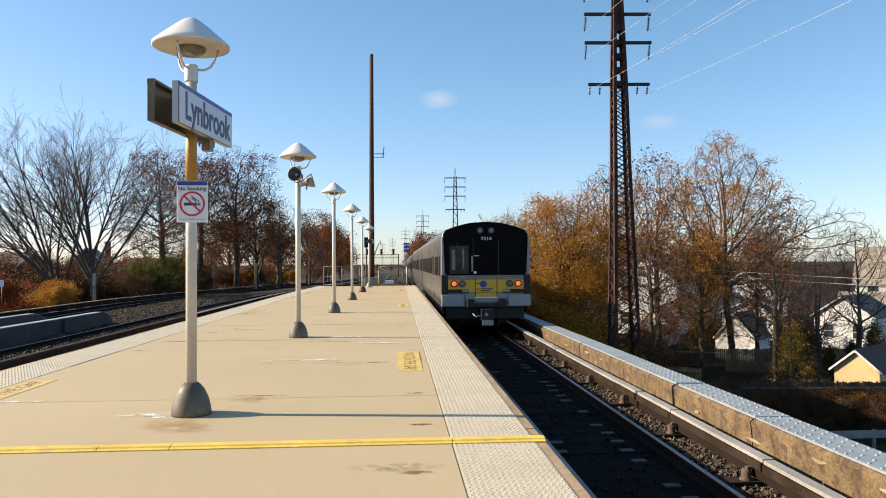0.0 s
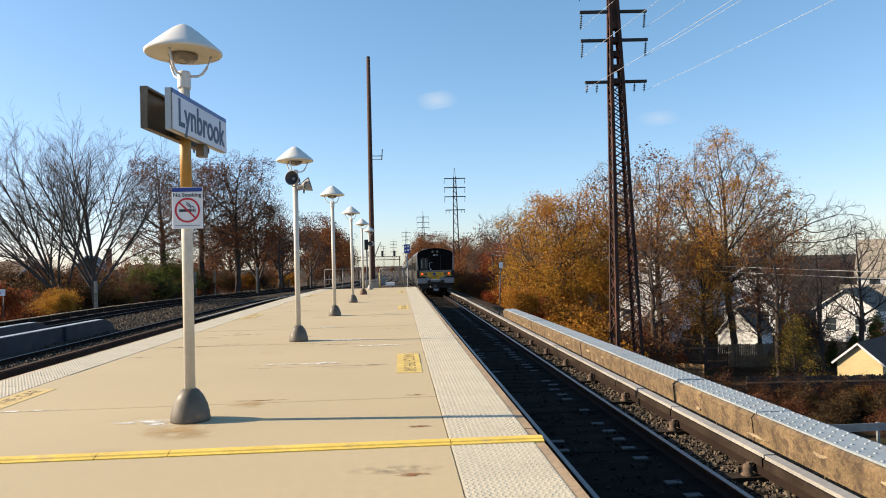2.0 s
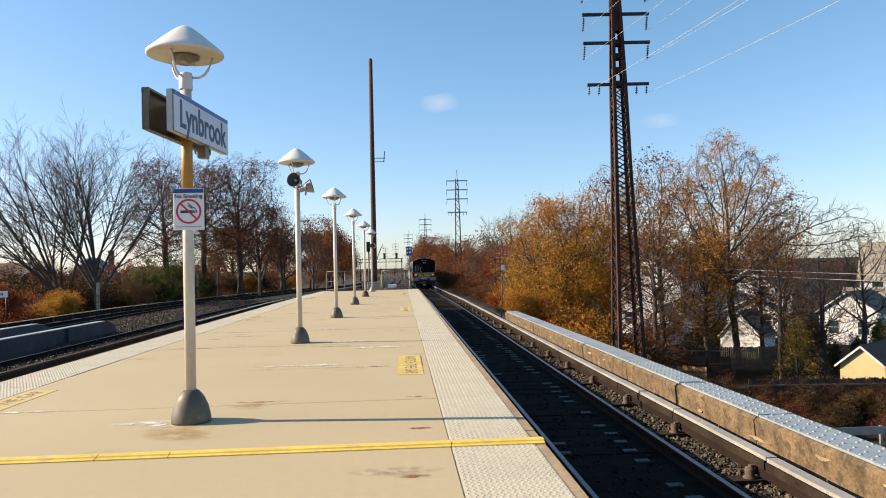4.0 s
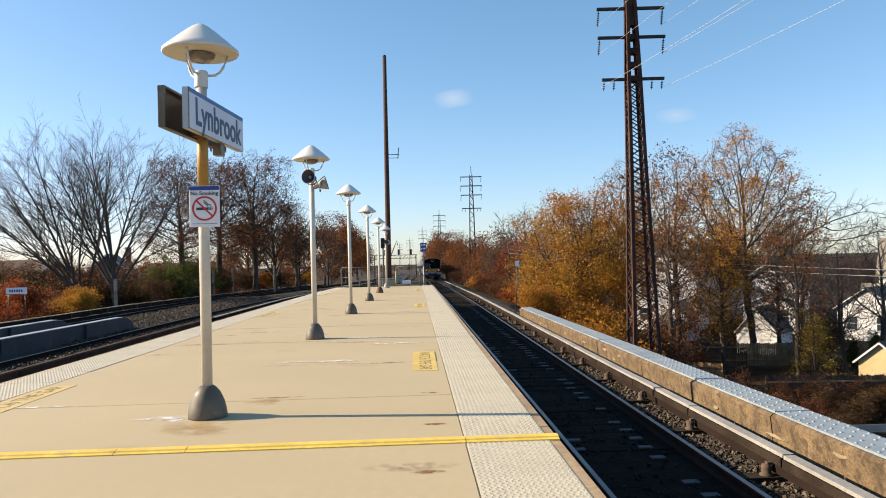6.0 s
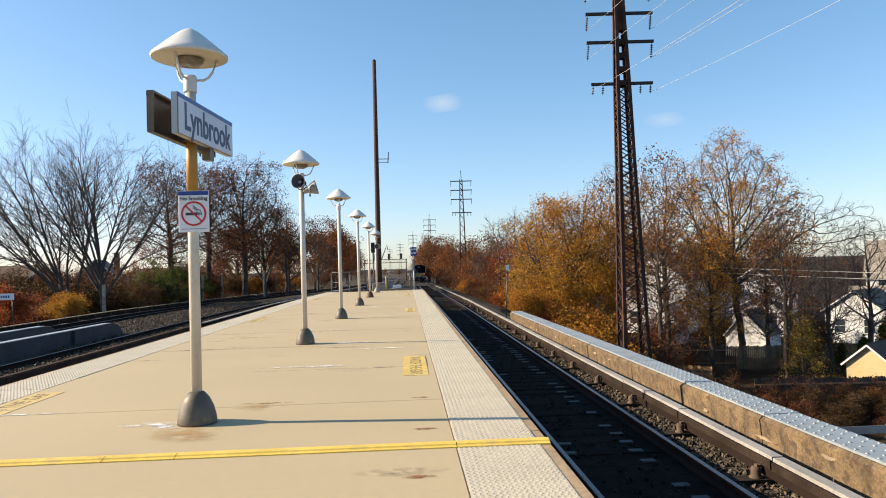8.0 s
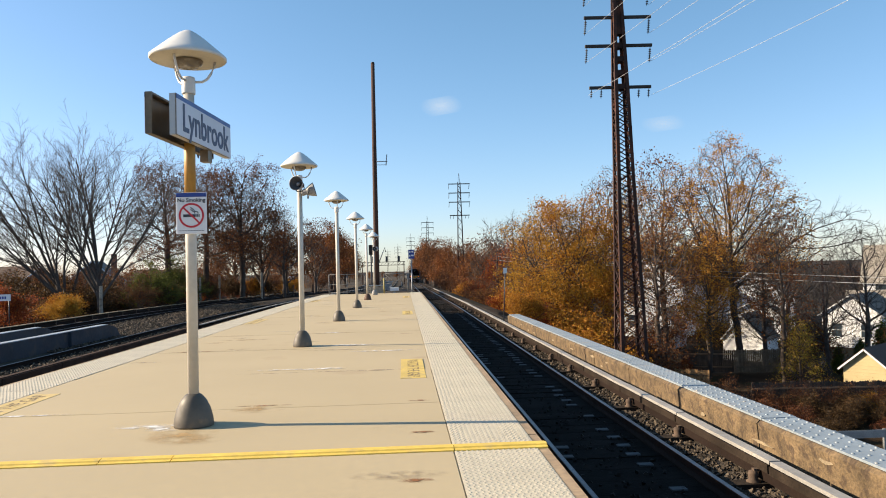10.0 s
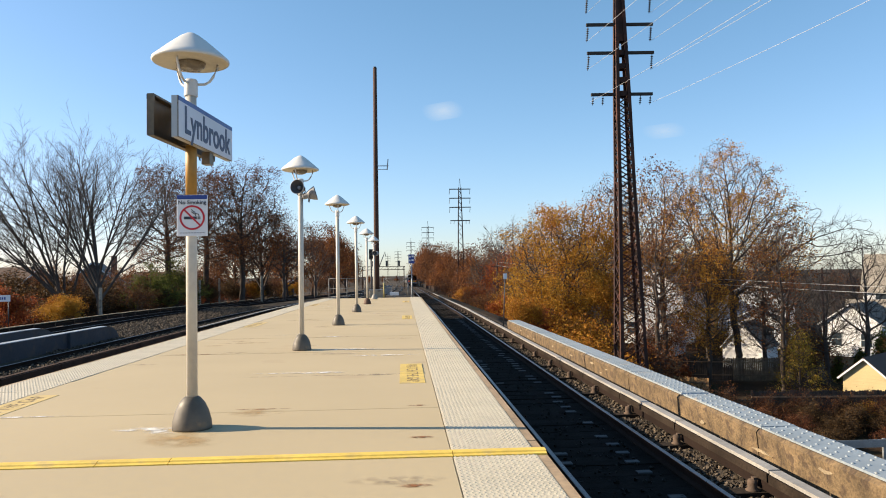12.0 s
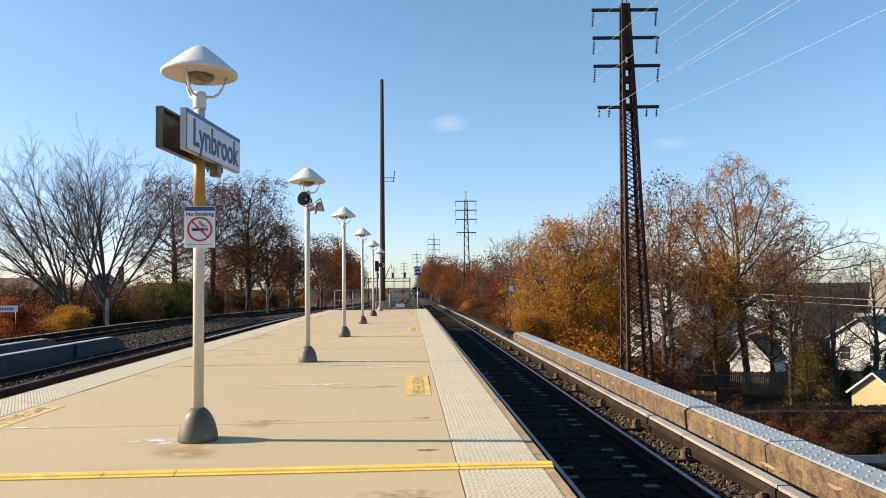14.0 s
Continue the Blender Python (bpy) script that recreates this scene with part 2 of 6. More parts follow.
def soften(ob, w=0.01, seg=2):
    m = ob.modifiers.new("bevel", "BEVEL")
    m.width, m.segments, m.limit_method = w, seg, "ANGLE"
    return ob

# ---- the line: where the tracks, platform and ground lie ----
RAIL_Z, BED_Z = -1.22, -1.40


def ease(a, b, v):
    s = min(max((v - a) / (b - a), 0), 1)
    return s * s * (3 - 2 * s)


def main_x(y):
    """Middle of the track beside the platform; it bends to the left far away."""
    far = max(y - 212, 0)
    return 3.02 - 0.007 * far * ease(0, 60, far)


def grade(y):
    """The line falls away gently past the platform."""
    return -0.0068 * min(max(y - 50, 0), 420)


def side_x(x0, x1):
    """A track on the far side of the platform, which closes in on the main track past the platform."""
    return lambda y: x0 + (x1 - x0) * ease(48, 170, y) + (main_x(y) - 3.02) * ease(58, 190, y)


def ground_z(x, y):
    bank_l = -1.45 - 2.6 * ease(-23, -34, x) - 1.5 * ease(-36, -90, x)
    blend = ease(38, 46, y)
    near = -1.45 - 6.15 * ease(5.9, 6.6, x)
    far = -1.45 - 6.15 * ease(6.0, 15, x)
    right = near * (1 - blend) + far * blend
    z = bank_l if x < -20 else right
    cut = ease(9, 13, y) * (1 - ease(32.2, 34.4, y)) * (1 - ease(5.0, 5.9, x))     # the street passes under the line
    z = z * (1 - cut) - 7.6 * cut
    bump = (noise.noise((x * 0.13, y * 0.13, 0)) * 0.35 if (x > 9 or x < -25) and not 11 < y < 34 else 0.0)
    return z + bump + grade(y)


def sweep(name, prof, fx, ys, material, parent=None, label="", closed=True):
    """A profile of (x, z) pairs drawn along a line x = fx(y)."""
    verts, faces, n = [], [], len(prof)
    for y in ys:
        verts += [(fx(y) + px, y, pz + grade(y)) for px, pz in prof]
    for i in range(len(ys) - 1):
        for k in range(n if closed else n - 1):
            a, b = i * n + k, i * n + (k + 1) % n
            faces.append((a, b, b + n, a + n))
    if closed:
        faces += [tuple(range(n))[::-1], tuple(range((len(ys) - 1) * n, len(ys) * n))]
    me = bpy.data.meshes.new(name)
    me.from_pydata(verts, [], faces)
    me.materials.append(material)
    ob = new(name, me)
    ob.parent = parent
    if label:
        ob["label"] = label
    return ob


def steps(a, b, near=2.0, far=10.0, turn=60):
    out, y = [], a
    while y < b:
        out.append(y)
        y += near if y < turn else far
    return out + [b]


# ---- ground: one sheet to the horizon ----
gx = sorted(set([-3000, -1500, -700, -350, -200, -130] + list(range(-100, -24, 4)) + [-24, -22, -20] + [-16, -10, -4, 2, 5.0, 5.9, 6.05, 6.2, 6.4, 6.6, 7, 7.5, 8.5, 9.5, 10.5, 12, 13.5, 15, 17] + list(range(20, 104, 4)) + [130, 200, 350, 700, 1500, 3000]))
gy = [-400, -120, -60] + list(range(-40, 7, 6)) + [9, 11, 13, 18, 24, 28, 31, 32.2, 33, 34.4] + list(range(36, 60, 2)) + list(range(60, 160, 5)) + list(range(160, 500, 20)) + [700, 1200, 2400, 4500]
gv = [(x, y, ground_z(x, y) if y < 600 else -4.4) for y in gy for x in gx]
gf = [(j * len(gx) + i, j * len(gx) + i + 1, (j + 1) * len(gx) + i + 1, (j + 1) * len(gx) + i) for j in range(len(gy) - 1) for i in range(len(gx) - 1)]
gm = bpy.data.meshes.new("ground")
gm.from_pydata(gv, [], gf)
gm.materials.append(GROUND)
for p in gm.polygons:
    p.use_smooth = True
tagged(new("ground", gm), "leaf-littered brown ground with sparse grass", "ground", kind="structure")


# ---- tracks ----
def rail_profile(x):
    return [(x - 0.07, RAIL_Z - 0.17), (x + 0.07, RAIL_Z - 0.17), (x + 0.07, RAIL_Z - 0.15), (x + 0.012, RAIL_Z - 0.12), (x + 0.012, RAIL_Z - 0.05),
            (x + 0.036, RAIL_Z - 0.035), (x + 0.036, RAIL_Z - 0.006), (x - 0.036, RAIL_Z - 0.006), (x - 0.036, RAIL_Z - 0.035), (x - 0.012, RAIL_Z - 0.05), (x - 0.012, RAIL_Z - 0.12), (x - 0.07, RAIL_Z - 0.15)]


def top_profile(x):
    return [(x - 0.033, RAIL_Z - 0.006), (x + 0.033, RAIL_Z - 0.006), (x + 0.026, RAIL_Z), (x - 0.026, RAIL_Z)]


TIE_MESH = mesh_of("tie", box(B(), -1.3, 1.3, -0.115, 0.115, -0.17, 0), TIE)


PLATE_MESH = mesh_of("tie_plate", box(B(), -0.10, 0.10, -0.065, 0.065, 0.0, 0.018), mat("tie_plate_steel", (0.062, 0.062, 0.066), 0.8, 0.1, vary=0.3, bump=0.1))


def track(fx, y0, y1, tie_to, label, plates=False):
    t = thing("railway_track", label, "track", kind="structure")
    ys = steps(y0, y1, 3, 8, 60)
    for s in (-0.82, 0.82):
        r = sweep("rail", rail_profile(s), fx, ys, RAIL_RUST, t, "rusty steel rail")
        sweep("running_surface", top_profile(s), fx, ys, RAIL_TOP, r, "worn bright rail head")
    y = y0 + 0.3
    rnd = random.Random(int(y0 * 7 + tie_to))
    while y < tie_to:
        tie = new("tie", TIE_MESH)
        tie.parent = t
        tie.matrix_basis = pose(fx(y) + rnd.uniform(-0.05, 0.05), y, RAIL_Z - 0.165 + grade(y) + rnd.uniform(-0.01, 0.006), 0, 0, rnd.uniform(-0.8, 0.8))
        if plates and y < 45:
            for px in ((-0.58, 0.40) if rnd.random() < 0.25 else (0.40,) if rnd.random() < 0.8 else ()):
                q = new("tie_plate", PLATE_MESH)
                q.parent = tie
                q.location = (px + rnd.uniform(-0.03, 0.03), rnd.uniform(-0.02, 0.02), 0)
        y += 0.56 if y < 60 else 0.9
    return t


bed = sweep("trackbed", [(-24.5, -1.9), (7.4, -1.9), (5.6, BED_Z), (-22.0, BED_Z)], lambda y: (main_x(y) - 3.02) if y > 60 else 0.0, steps(35.9, 700, 4, 12), BALLAST)
tagged(bed, "dark grey crushed stone trackbed", "trackbed", kind="structure")
deck = part("bridge_deck", box(B(), -22.5, 5.2, -40, 36, -2.1, BED_Z), BALLAST)
tagged(deck, "ballasted railway bridge deck of dark crushed stone", "bridge deck", kind="structure")
# dark strip under the main track that deepens the platform's shadow by colour
shade_strip = sweep("oily_bed", [(-1.25, BED_Z - 0.05), (0.80, BED_Z - 0.05), (0.80, BED_Z + 0.006), (-1.25, BED_Z + 0.006)], main_x, steps(-6, 46, 4, 12), SHADED_BED, deck, "crushed stone under the main track, blackened as platform shade")
track(main_x, -6, 420, 130, "railway track with rusty rails on dark timber ties", True)
track(side_x(-7.05, -1.4), -6, 380, 60, "shaded railway track beside the platform edge")
track(side_x(-11.5, -5.2), -6, 380, 110, "railway track with timber ties in grey ballast")
track(side_x(-18.6, -9.0), -6, 380, 110, "outer railway track with rusty rails")


# ---- loose ballast stones ----
def stones(name, n, x0, x1, y0, y1, size, fx, seed, label, rock=None):
    rnd = random.Random(seed)
    vs, fs = [], []
    for _ in range(n):
        y = y0 + (y1 - y0) * rnd.random() ** 1.4
        x, s = fx(y) + rnd.uniform(x0, x1), size * rnd.uniform(0.6, 1.4)
        c, b = Vector((x, y, BED_Z + rnd.uniform(-0.2, 0.55) * s)), len(vs)
        m = Euler((rnd.uniform(0, 6), rnd.uniform(0, 6), rnd.uniform(0, 6))).to_matrix()
        vs += [tuple(c + m @ Vector(q) * s) for q in ((0.5, 0.35, -0.3), (-0.5, 0.4, -0.3), (-0.35, -0.5, -0.25), (0.45, -0.4, -0.35), (0.3, 0.2, 0.4), (-0.3, 0.25, 0.35), (-0.2, -0.3, 0.45), (0.25, -0.3, 0.3))]
        fs += [tuple(b + i for i in f) for f in ((3, 2, 1, 0), (4, 5, 6, 7), (0, 1, 5, 4), (1, 2, 6, 5), (2, 3, 7, 6), (3, 0, 4, 7))]
    me = bpy.data.meshes.new(name)
    me.from_pydata(vs, [], fs)
    me.materials.append(rock or BALLAST_STONE)
    tagged(new(name, me), label, "gravel", kind="stuff")


BALLAST_STONE = leaf_mat("ballast_stone", (0.045, 0.036, 0.028), (0.11, 0.087, 0.066), (0.22, 0.17, 0.12))
stones("ballast_stones", 16000, 0.85, 2.35, 3, 45, 0.045, main_x, 3, "loose grey-brown crushed stones beside the rail")
# the stones between the main rails carry the same shade in their colour
stones("ballast_stones", 1500, -0.6, 0.6, 3, 60, 0.045, main_x, 4, "loose dark crushed stones between the rails", leaf_mat("shaded_stone", (0.008, 0.007, 0.006), (0.016, 0.014, 0.012), (0.03, 0.026, 0.022)))
stones("ballast_stones", 9000, -12.4, -9.7, 12, 60, 0.062, lambda y: 0, 5, "loose grey crushed stones along the side tracks")
stones("ballast_stones", 9000, -17.8, -13.2, 28, 70, 0.075, lambda y: 0, 6, "loose grey crushed stones between the side tracks")

# ---- conductor rails and their covers ----
def third_rail(fx, x, y0, y1, cover_top, cover_mat, label, face=True, gap=3.0, near_board=False):
    t = thing("conductor_rail", label, "third rail", kind="structure")
    ys = steps(y0, y1, 3, 10)
    sweep("power_rail", [(x - 0.04, -1.30), (x + 0.04, -1.30), (x + 0.04, -1.13), (x - 0.04, -1.13)], fx, ys, RAIL_RUST, t)
    rnd = random.Random(int(abs(x) * 100))
    y = y0
    while y < min(y1, 110):
        ln = min(gap, y1 - y)
        bm = B()
        xa = fx(y)
        dz = rnd.uniform(-0.006, 0.006)
        dz += grade(y)
        box(bm, xa + x - 0.065, xa + x + 0.075, y + 0.012, y + ln - 0.012, cover_top - 0.045 + dz, cover_top + dz)
        c = part("cover_board", bm, cover_mat, t, "weathered pale cover board")
        if face:
            bm = B()
            box(bm, xa + x - 0.088, xa + x - 0.066, y + 0.02, y + ln - 0.02, cover_top - 0.155 + dz, cover_top - 0.05 + dz)
            part("side_board", bm, DARK_WOOD, t)
        if near_board:
            bm = B()
            box(bm, xa + x + 0.079, xa + x + 0.125, y + 0.02, y + ln - 0.02, cover_top - 0.34 + dz, cover_top - 0.02 + dz)
            part("side_board", bm, BOARD_BROWN, t, "dark brown creosoted guard board")
        y += ln
    y = y0 + 2.3
    while y < min(y1, 70):
        bm = B()
        xa = fx(y)
        lathe(bm, [(0.0, -1.345), (0.085, -1.345), (0.085, -1.32), (0.055, -1.30), (0.065, -1.24), (0.05, -1.20), (0, -1.195)], 12, (xa + x - 0.13, y, grade(y)))
        box(bm, xa + x - 0.13, xa + x + 0.05, y - 0.035, y + 0.035, -1.20 + grade(y), -1.17 + grade(y))
        box(bm, xa + x + 0.07, xa + x + 0.10, y - 0.03, y + 0.03, -1.42 + grade(y), cover_top - 0.05 + grade(y))
        part("bracket", bm, CHAIR_RUST, t, "rusty insulator and bracket")
        bm = B()
        box(bm, xa + x - 0.56, xa + x + 0.25, y - 0.11, y + 0.11, -1.47 + grade(y), -1.335 + grade(y))
        part("long_tie", bm, LONG_TIE, t, "weathered long timber tie")
        y += 2.5
    return t


third_rail(main_x, 1.48, -4, 300, -1.01, COVER, "conductor rail under pale weathered cover boards")
third_rail(side_x(-9.45, -3.2), 0, -4, 33, -0.87, BOARD_BROWN, "conductor rail under dark timber cover boards", near_board=True)
third_rail(side_x(-9.45, -3.2), 0, 34, 120, -0.87, COVER, "conductor rail under pale cover boards")
third_rail(side_x(-20.4, -11.2), 0, -4, 120, -0.98, mat("straw_timber", (0.38, 0.29, 0.18), 0.8, vary=0.25, big=1.2, bump=0.2), "conductor rail under straw-coloured cover boards")


# ---- bridge parapet with a riveted plate on top ----
def wall_x(y):
    return 5.13 - 0.003 * y


parapet = thing("bridge_parapet", "stained concrete parapet capped with riveted grey steel plates", "parapet", kind="structure")
joints = [9.67 + 2.98 * k for k in range(-5, 9)] + [34.4]
rnd = random.Random(12)
for a, b in zip(joints, joints[1:]):
    bm = B()
    xa, xb = wall_x(a), wall_x(b)
    n = 9
    prof = []
    for i in range(n + 1):
        y = a + 0.015 + (b - a - 0.03) * i / n
        e = 0.012 * noise.noise((y * 1.7, 0.3, 1)) + 0.01
        x = wall_x(y)
        prof.append([bm.verts.new(q) for q in ((x + 0.03 + e, y, -2.0), (x + 0.02 + e * 1.5, y, -1.2), (x + e, y, -0.93), (x + 0.045 + e, y, -0.885), (x + 0.5, y, -0.885), (x + 0.5, y, -2.0))])
    for p0, p1 in zip(prof, prof[1:]):
        for k in range(6):
            bm.faces.new((p0[k], p0[(k + 1) % 6], p1[(k + 1) % 6], p1[k]))
    bm.faces.new(prof[0])
    bm.faces.new(prof[-1][::-1])
    part("wall_block", bm, WALL_STAIN, parapet, "brown stained concrete block")
    tip = rnd.uniform(-0.008, 0.008)
    bm = B()
    v = [bm.verts.new(q) for q in ((xa + 0.085, a + 0.008, -0.884), (xa + 0.60, a + 0.008, -0.884), (xb + 0.60, b - 0.008, -0.884 + tip), (xb + 0.085, b - 0.008, -0.884 + tip))]
    w = [bm.verts.new(q.co + Vector((0, 0, 0.03))) for q in v]
    bm.faces.new(v[::-1])
    bm.faces.new(w)
    for k in range(4):
        bm.faces.new((v[k], v[(k + 1) % 4], w[(k + 1) % 4], w[k]))
    pl = part("cap_plate", bm, PLATE, parapet, "grey riveted steel cap plate")
    bm = B()
    y = a + 0.09
    k = 0
    while y < b - 0.05:
        for off in ((0.13, 0.555) if k % 2 == 0 else (0.26, 0.43)):
            f = (y - a) / (b - a)
            lathe(bm, [(0.023, 0), (0.019, 0.010), (0.008, 0.015), (0, 0.016)], 7, (wall_x(y) + off, y, -0.854 + tip * f))
        y += 0.105
        k += 1
    tagged(part("rivets", bm, PLATE, pl), kind="stuff")
FLAKE = mat("bare_concrete_flake", (0.29, 0.22, 0.135), 0.9, vary=0.3, big=5, fine=30, bump=0.4)
rnd = random.Random(31)
for i in range(14):
    y = 6.5 + 27 * rnd.random() ** 1.3
    z, ln, hh = rnd.uniform(-1.22, -0.98), rnd.uniform(0.10, 0.34), rnd.uniform(0.02, 0.05)
    bm = B()
    pts = [(y + ln * math.cos(k * 0.524) * rnd.uniform(0.5, 1.1), z + hh * math.sin(k * 0.524) * rnd.uniform(0.5, 1.1)) for k in range(12)]
    f = [bm.verts.new((wall_x(yy) + 0.017, yy, zz)) for yy, zz in pts]
    b = [bm.verts.new((wall_x(yy) + 0.04, yy, zz)) for yy, zz in pts]
    bm.faces.new(f)
    for k in range(12):
        bm.faces.new((f[k], f[(k + 1) % 12], b[(k + 1) % 12], b[k]))
    part("spalled_patch", bm, FLAKE, parapet, "pale spalled concrete patch")
girder = thing("outer_girder", "grey steel bridge girder below the parapet", "girder", kind="structure")
sweep("web", [(0.52, -3.4), (0.58, -3.4), (0.58, -0.89), (0.52, -0.89)], wall_x, [-8, 10, 34.4], PLATE, girder)
near_pier = part("abutment", box(B(), -22.5, 5.5, -8, 12.9, -8.2, -2.11), CONCRETE_GREY)
tagged(near_pier, "rough grey concrete bridge abutment", "abutment", kind="structure")
pier = part("abutment", box(B(), -22.5, 5.5, 34.5, 41.5, -8.2, -1.9), CONCRETE_GREY)
tagged(pier, "rough grey concrete bridge abutment", "abutment", kind="structure")

# ---- through girders between the side tracks ----
def through_girder(x, y1, top, label):
    g = thing("bridge_girder", label, "girder", kind="structure")
    prof = [(-8, BED_Z), (-8, top), (y1 - 1.6, top), (y1 - 0.9, top - 0.08), (y1 - 0.35, top - 0.28), (y1, BED_Z)]
    bm = B()
    sides = [[bm.verts.new((x + s, y, z)) for y, z in prof] for s in (-0.11, 0.11)]
    bm.faces.new(sides[0])
    bm.faces.new(sides[1][::-1])
    for k in range(6):
        bm.faces.new((sides[0][k], sides[1][k], sides[1][(k + 1) % 6], sides[0][(k + 1) % 6]))
    part("web", bm, GIRDER_BLUE, g)
    bm = B()
    box(bm, x - 0.16, x + 0.16, -8, y1 - 1.6, top, top + 0.03)
    part("top_flange", bm, FLANGE, g, "top flange paled for its highlight")
    for i in range(5):
        y = y1 - 5.4 - 6.2 * i
        bm = B()
        box(bm, x + 0.11, x + 0.23, y - 0.03, y + 0.03, BED_Z, top)
        part("stiffener", bm, GIRDER_BLUE, g)
    return g


# far paler than the web: the flange's highlight is put into its colour
FLANGE = mat("highlit_flange", (0.33, 0.37, 0.42), 0.6, 0.1, vary=0.35, big=0.9, bump=0.1)
GIRDER_BLUE = mat("girder_paint", (0.034, 0.044, 0.060), 0.55, 0.1, vary=0.3, big=0.8, fine=10, bump=0.1, tint=(0.07, 0.065, 0.06), tint_at=0.58, spot=2)
through_girder(-13.75, 35.4, -0.76, "blue-grey steel bridge girder with rounded end")
through_girder(-16.2, 34.3, -0.73, "blue painted steel bridge girder between tracks")

# ---- platform ----
plat = thing("platform", "sunlit tan concrete station platform with timber edge", "platform", kind="structure")
LX = -4.50          # inner edge of the far tactile strip


def left_edge(y):
    return -5.22 + 0.25 * ease(34, 46, y)


bm = B()
box(bm, -4.3, 0.9, -9, 45.4, -0.55, -0.16)
part("deck_beam", bm, CONCRETE_GREY, plat)
for px in (-3.6, 0.3):
    for y in range(-6, 46, 6):
        part("column", box(B(), px - 0.2, px + 0.2, y - 0.2, y + 0.2, -1.6, -0.5), CONCRETE_GREY, plat)
END_Y = 45.5
slabs = [-9, -5, -1.2, 1.9, 5.03, 7.12, 9.75, 13.0, 16.3, 19.6, 22.9, 26.2, 29.5, 32.8, 36.1, 39.4, 42.6, END_Y]
rnd = random.Random(5)
for a, b in zip(slabs, slabs[1:]):
    bm = B()
    box(bm, LX + 0.004, 0.446, a + 0.005, b - 0.005, -0.16, rnd.uniform(-0.003, 0.002))
    s = part("slab", bm, CONCRETE, plat)
    soften(s, 0.008, 1)


def tactile_mesh(w, ln, name, rise=0.0055):
    """A plate set with rows of small flat-topped domes."""
    bm = B()
    box(bm, 0, w, 0.002, ln - 0.002, -0.16, 0.002)
    nx, ny = int(w / 0.038), int(ln / 0.038)
    vs, fs = [], []
    for i in range(nx):
        for j in range(ny):
            cx, cy = (i + (0.35 if j % 2 else 0.65)) * w / nx, (j + 0.5) * ln / ny
            lo = [bm.verts.new((cx + 0.0125 * math.cos(q), cy + 0.0125 * math.sin(q), 0.002)) for q in (0.4, 1.971, 3.542, 5.112)]
            hi = [bm.verts.new((cx + 0.007 * math.cos(q), cy + 0.007 * math.sin(q), 0.002 + rise)) for q in (0.4, 1.971, 3.542, 5.112)]
            bm.faces.new(hi)
            for k in range(4):
                bm.faces.new((lo[k], lo[(k + 1) % 4], hi[(k + 1) % 4], hi[k]))
    return mesh_of(name, bm, TACTILE)


TILE_R, TILE_L = tactile_mesh(0.645, 0.92, "tactile_tile"), tactile_mesh(0.715, 0.92, "tactile_tile_wide", 0.0028)
y = 5.21 - 0.92 * 15
while y < END_Y - 0.5:
    t = new("tactile_tile", TILE_R)
    t.parent = plat
    t.location = (0.45, y - (0.18 if y < 5 else 0), rnd.uniform(-0.002, 0.003))
    t = new("tactile_tile", TILE_L)
    t.parent = plat
    t.location = (left_edge(y + 0.46), y - (0.18 if y < 5 else 0), rnd.uniform(-0.002, 0.003))
    y += 0.92
bm = B()
y = -9
while y < END_Y:
    ln = 2.9
    e0, e1 = y + 0.006, min(y + ln, END_Y) - 0.006
    part("edge_board", box(B(), 1.098, 1.172 + rnd.uniform(0, 0.006), e0, e1, -0.20, rnd.uniform(-0.006, 0.0)), EDGE_WOOD, plat, "worn timber edge board")
    bm = B()
    x0 = left_edge((e0 + e1) / 2)
    box(bm, x0 - 0.07, x0 - 0.004, e0, e1, -0.20, -0.002)
    part("edge_board", bm, EDGE_WOOD, plat, "worn timber edge board")
    y += ln
fascia = part("fascia", box(B(), 0.95, 1.09, -9, END_Y, -0.6, -0.162), CONCRETE_GREY, plat)

# raised yellow joint cover across the platform
cover = thing("joint_cover", "raised yellow painted expansion joint cover strip", "joint cover", kind="structure")
xs = [-5.25, -4.0, -2.24, -1.70, 0.45, 1.18]
for a, b in zip(xs, xs[1:]):
    bm = B()
    pr = [(5.02, -0.004), (5.02, 0.010), (5.060, 0.014), (5.068, 0.024), (5.125, 0.030), (5.135, 0.022), (5.20, 0.014), (5.205, -0.004)]
    ends = [[bm.verts.new((x, yy, zz)) for yy, zz in pr] for x in (a + 0.003, b - 0.003)]
    bm.faces.new(ends[0])
    bm.faces.new(ends[1][::-1])
    for k in range(8):
        bm.faces.new((ends[0][k], ends[1][k], ends[1][(k + 1) % 8], ends[0][(k + 1) % 8]))
    part("strip", bm, YELLOW, cover)

# ---- trees ----
import collections


def perp(d, rnd):
    a = Vector((rnd.uniform(-1, 1), rnd.uniform(-1, 1), rnd.uniform(-1, 1)))
    return (a - d * a.dot(d)).normalized()


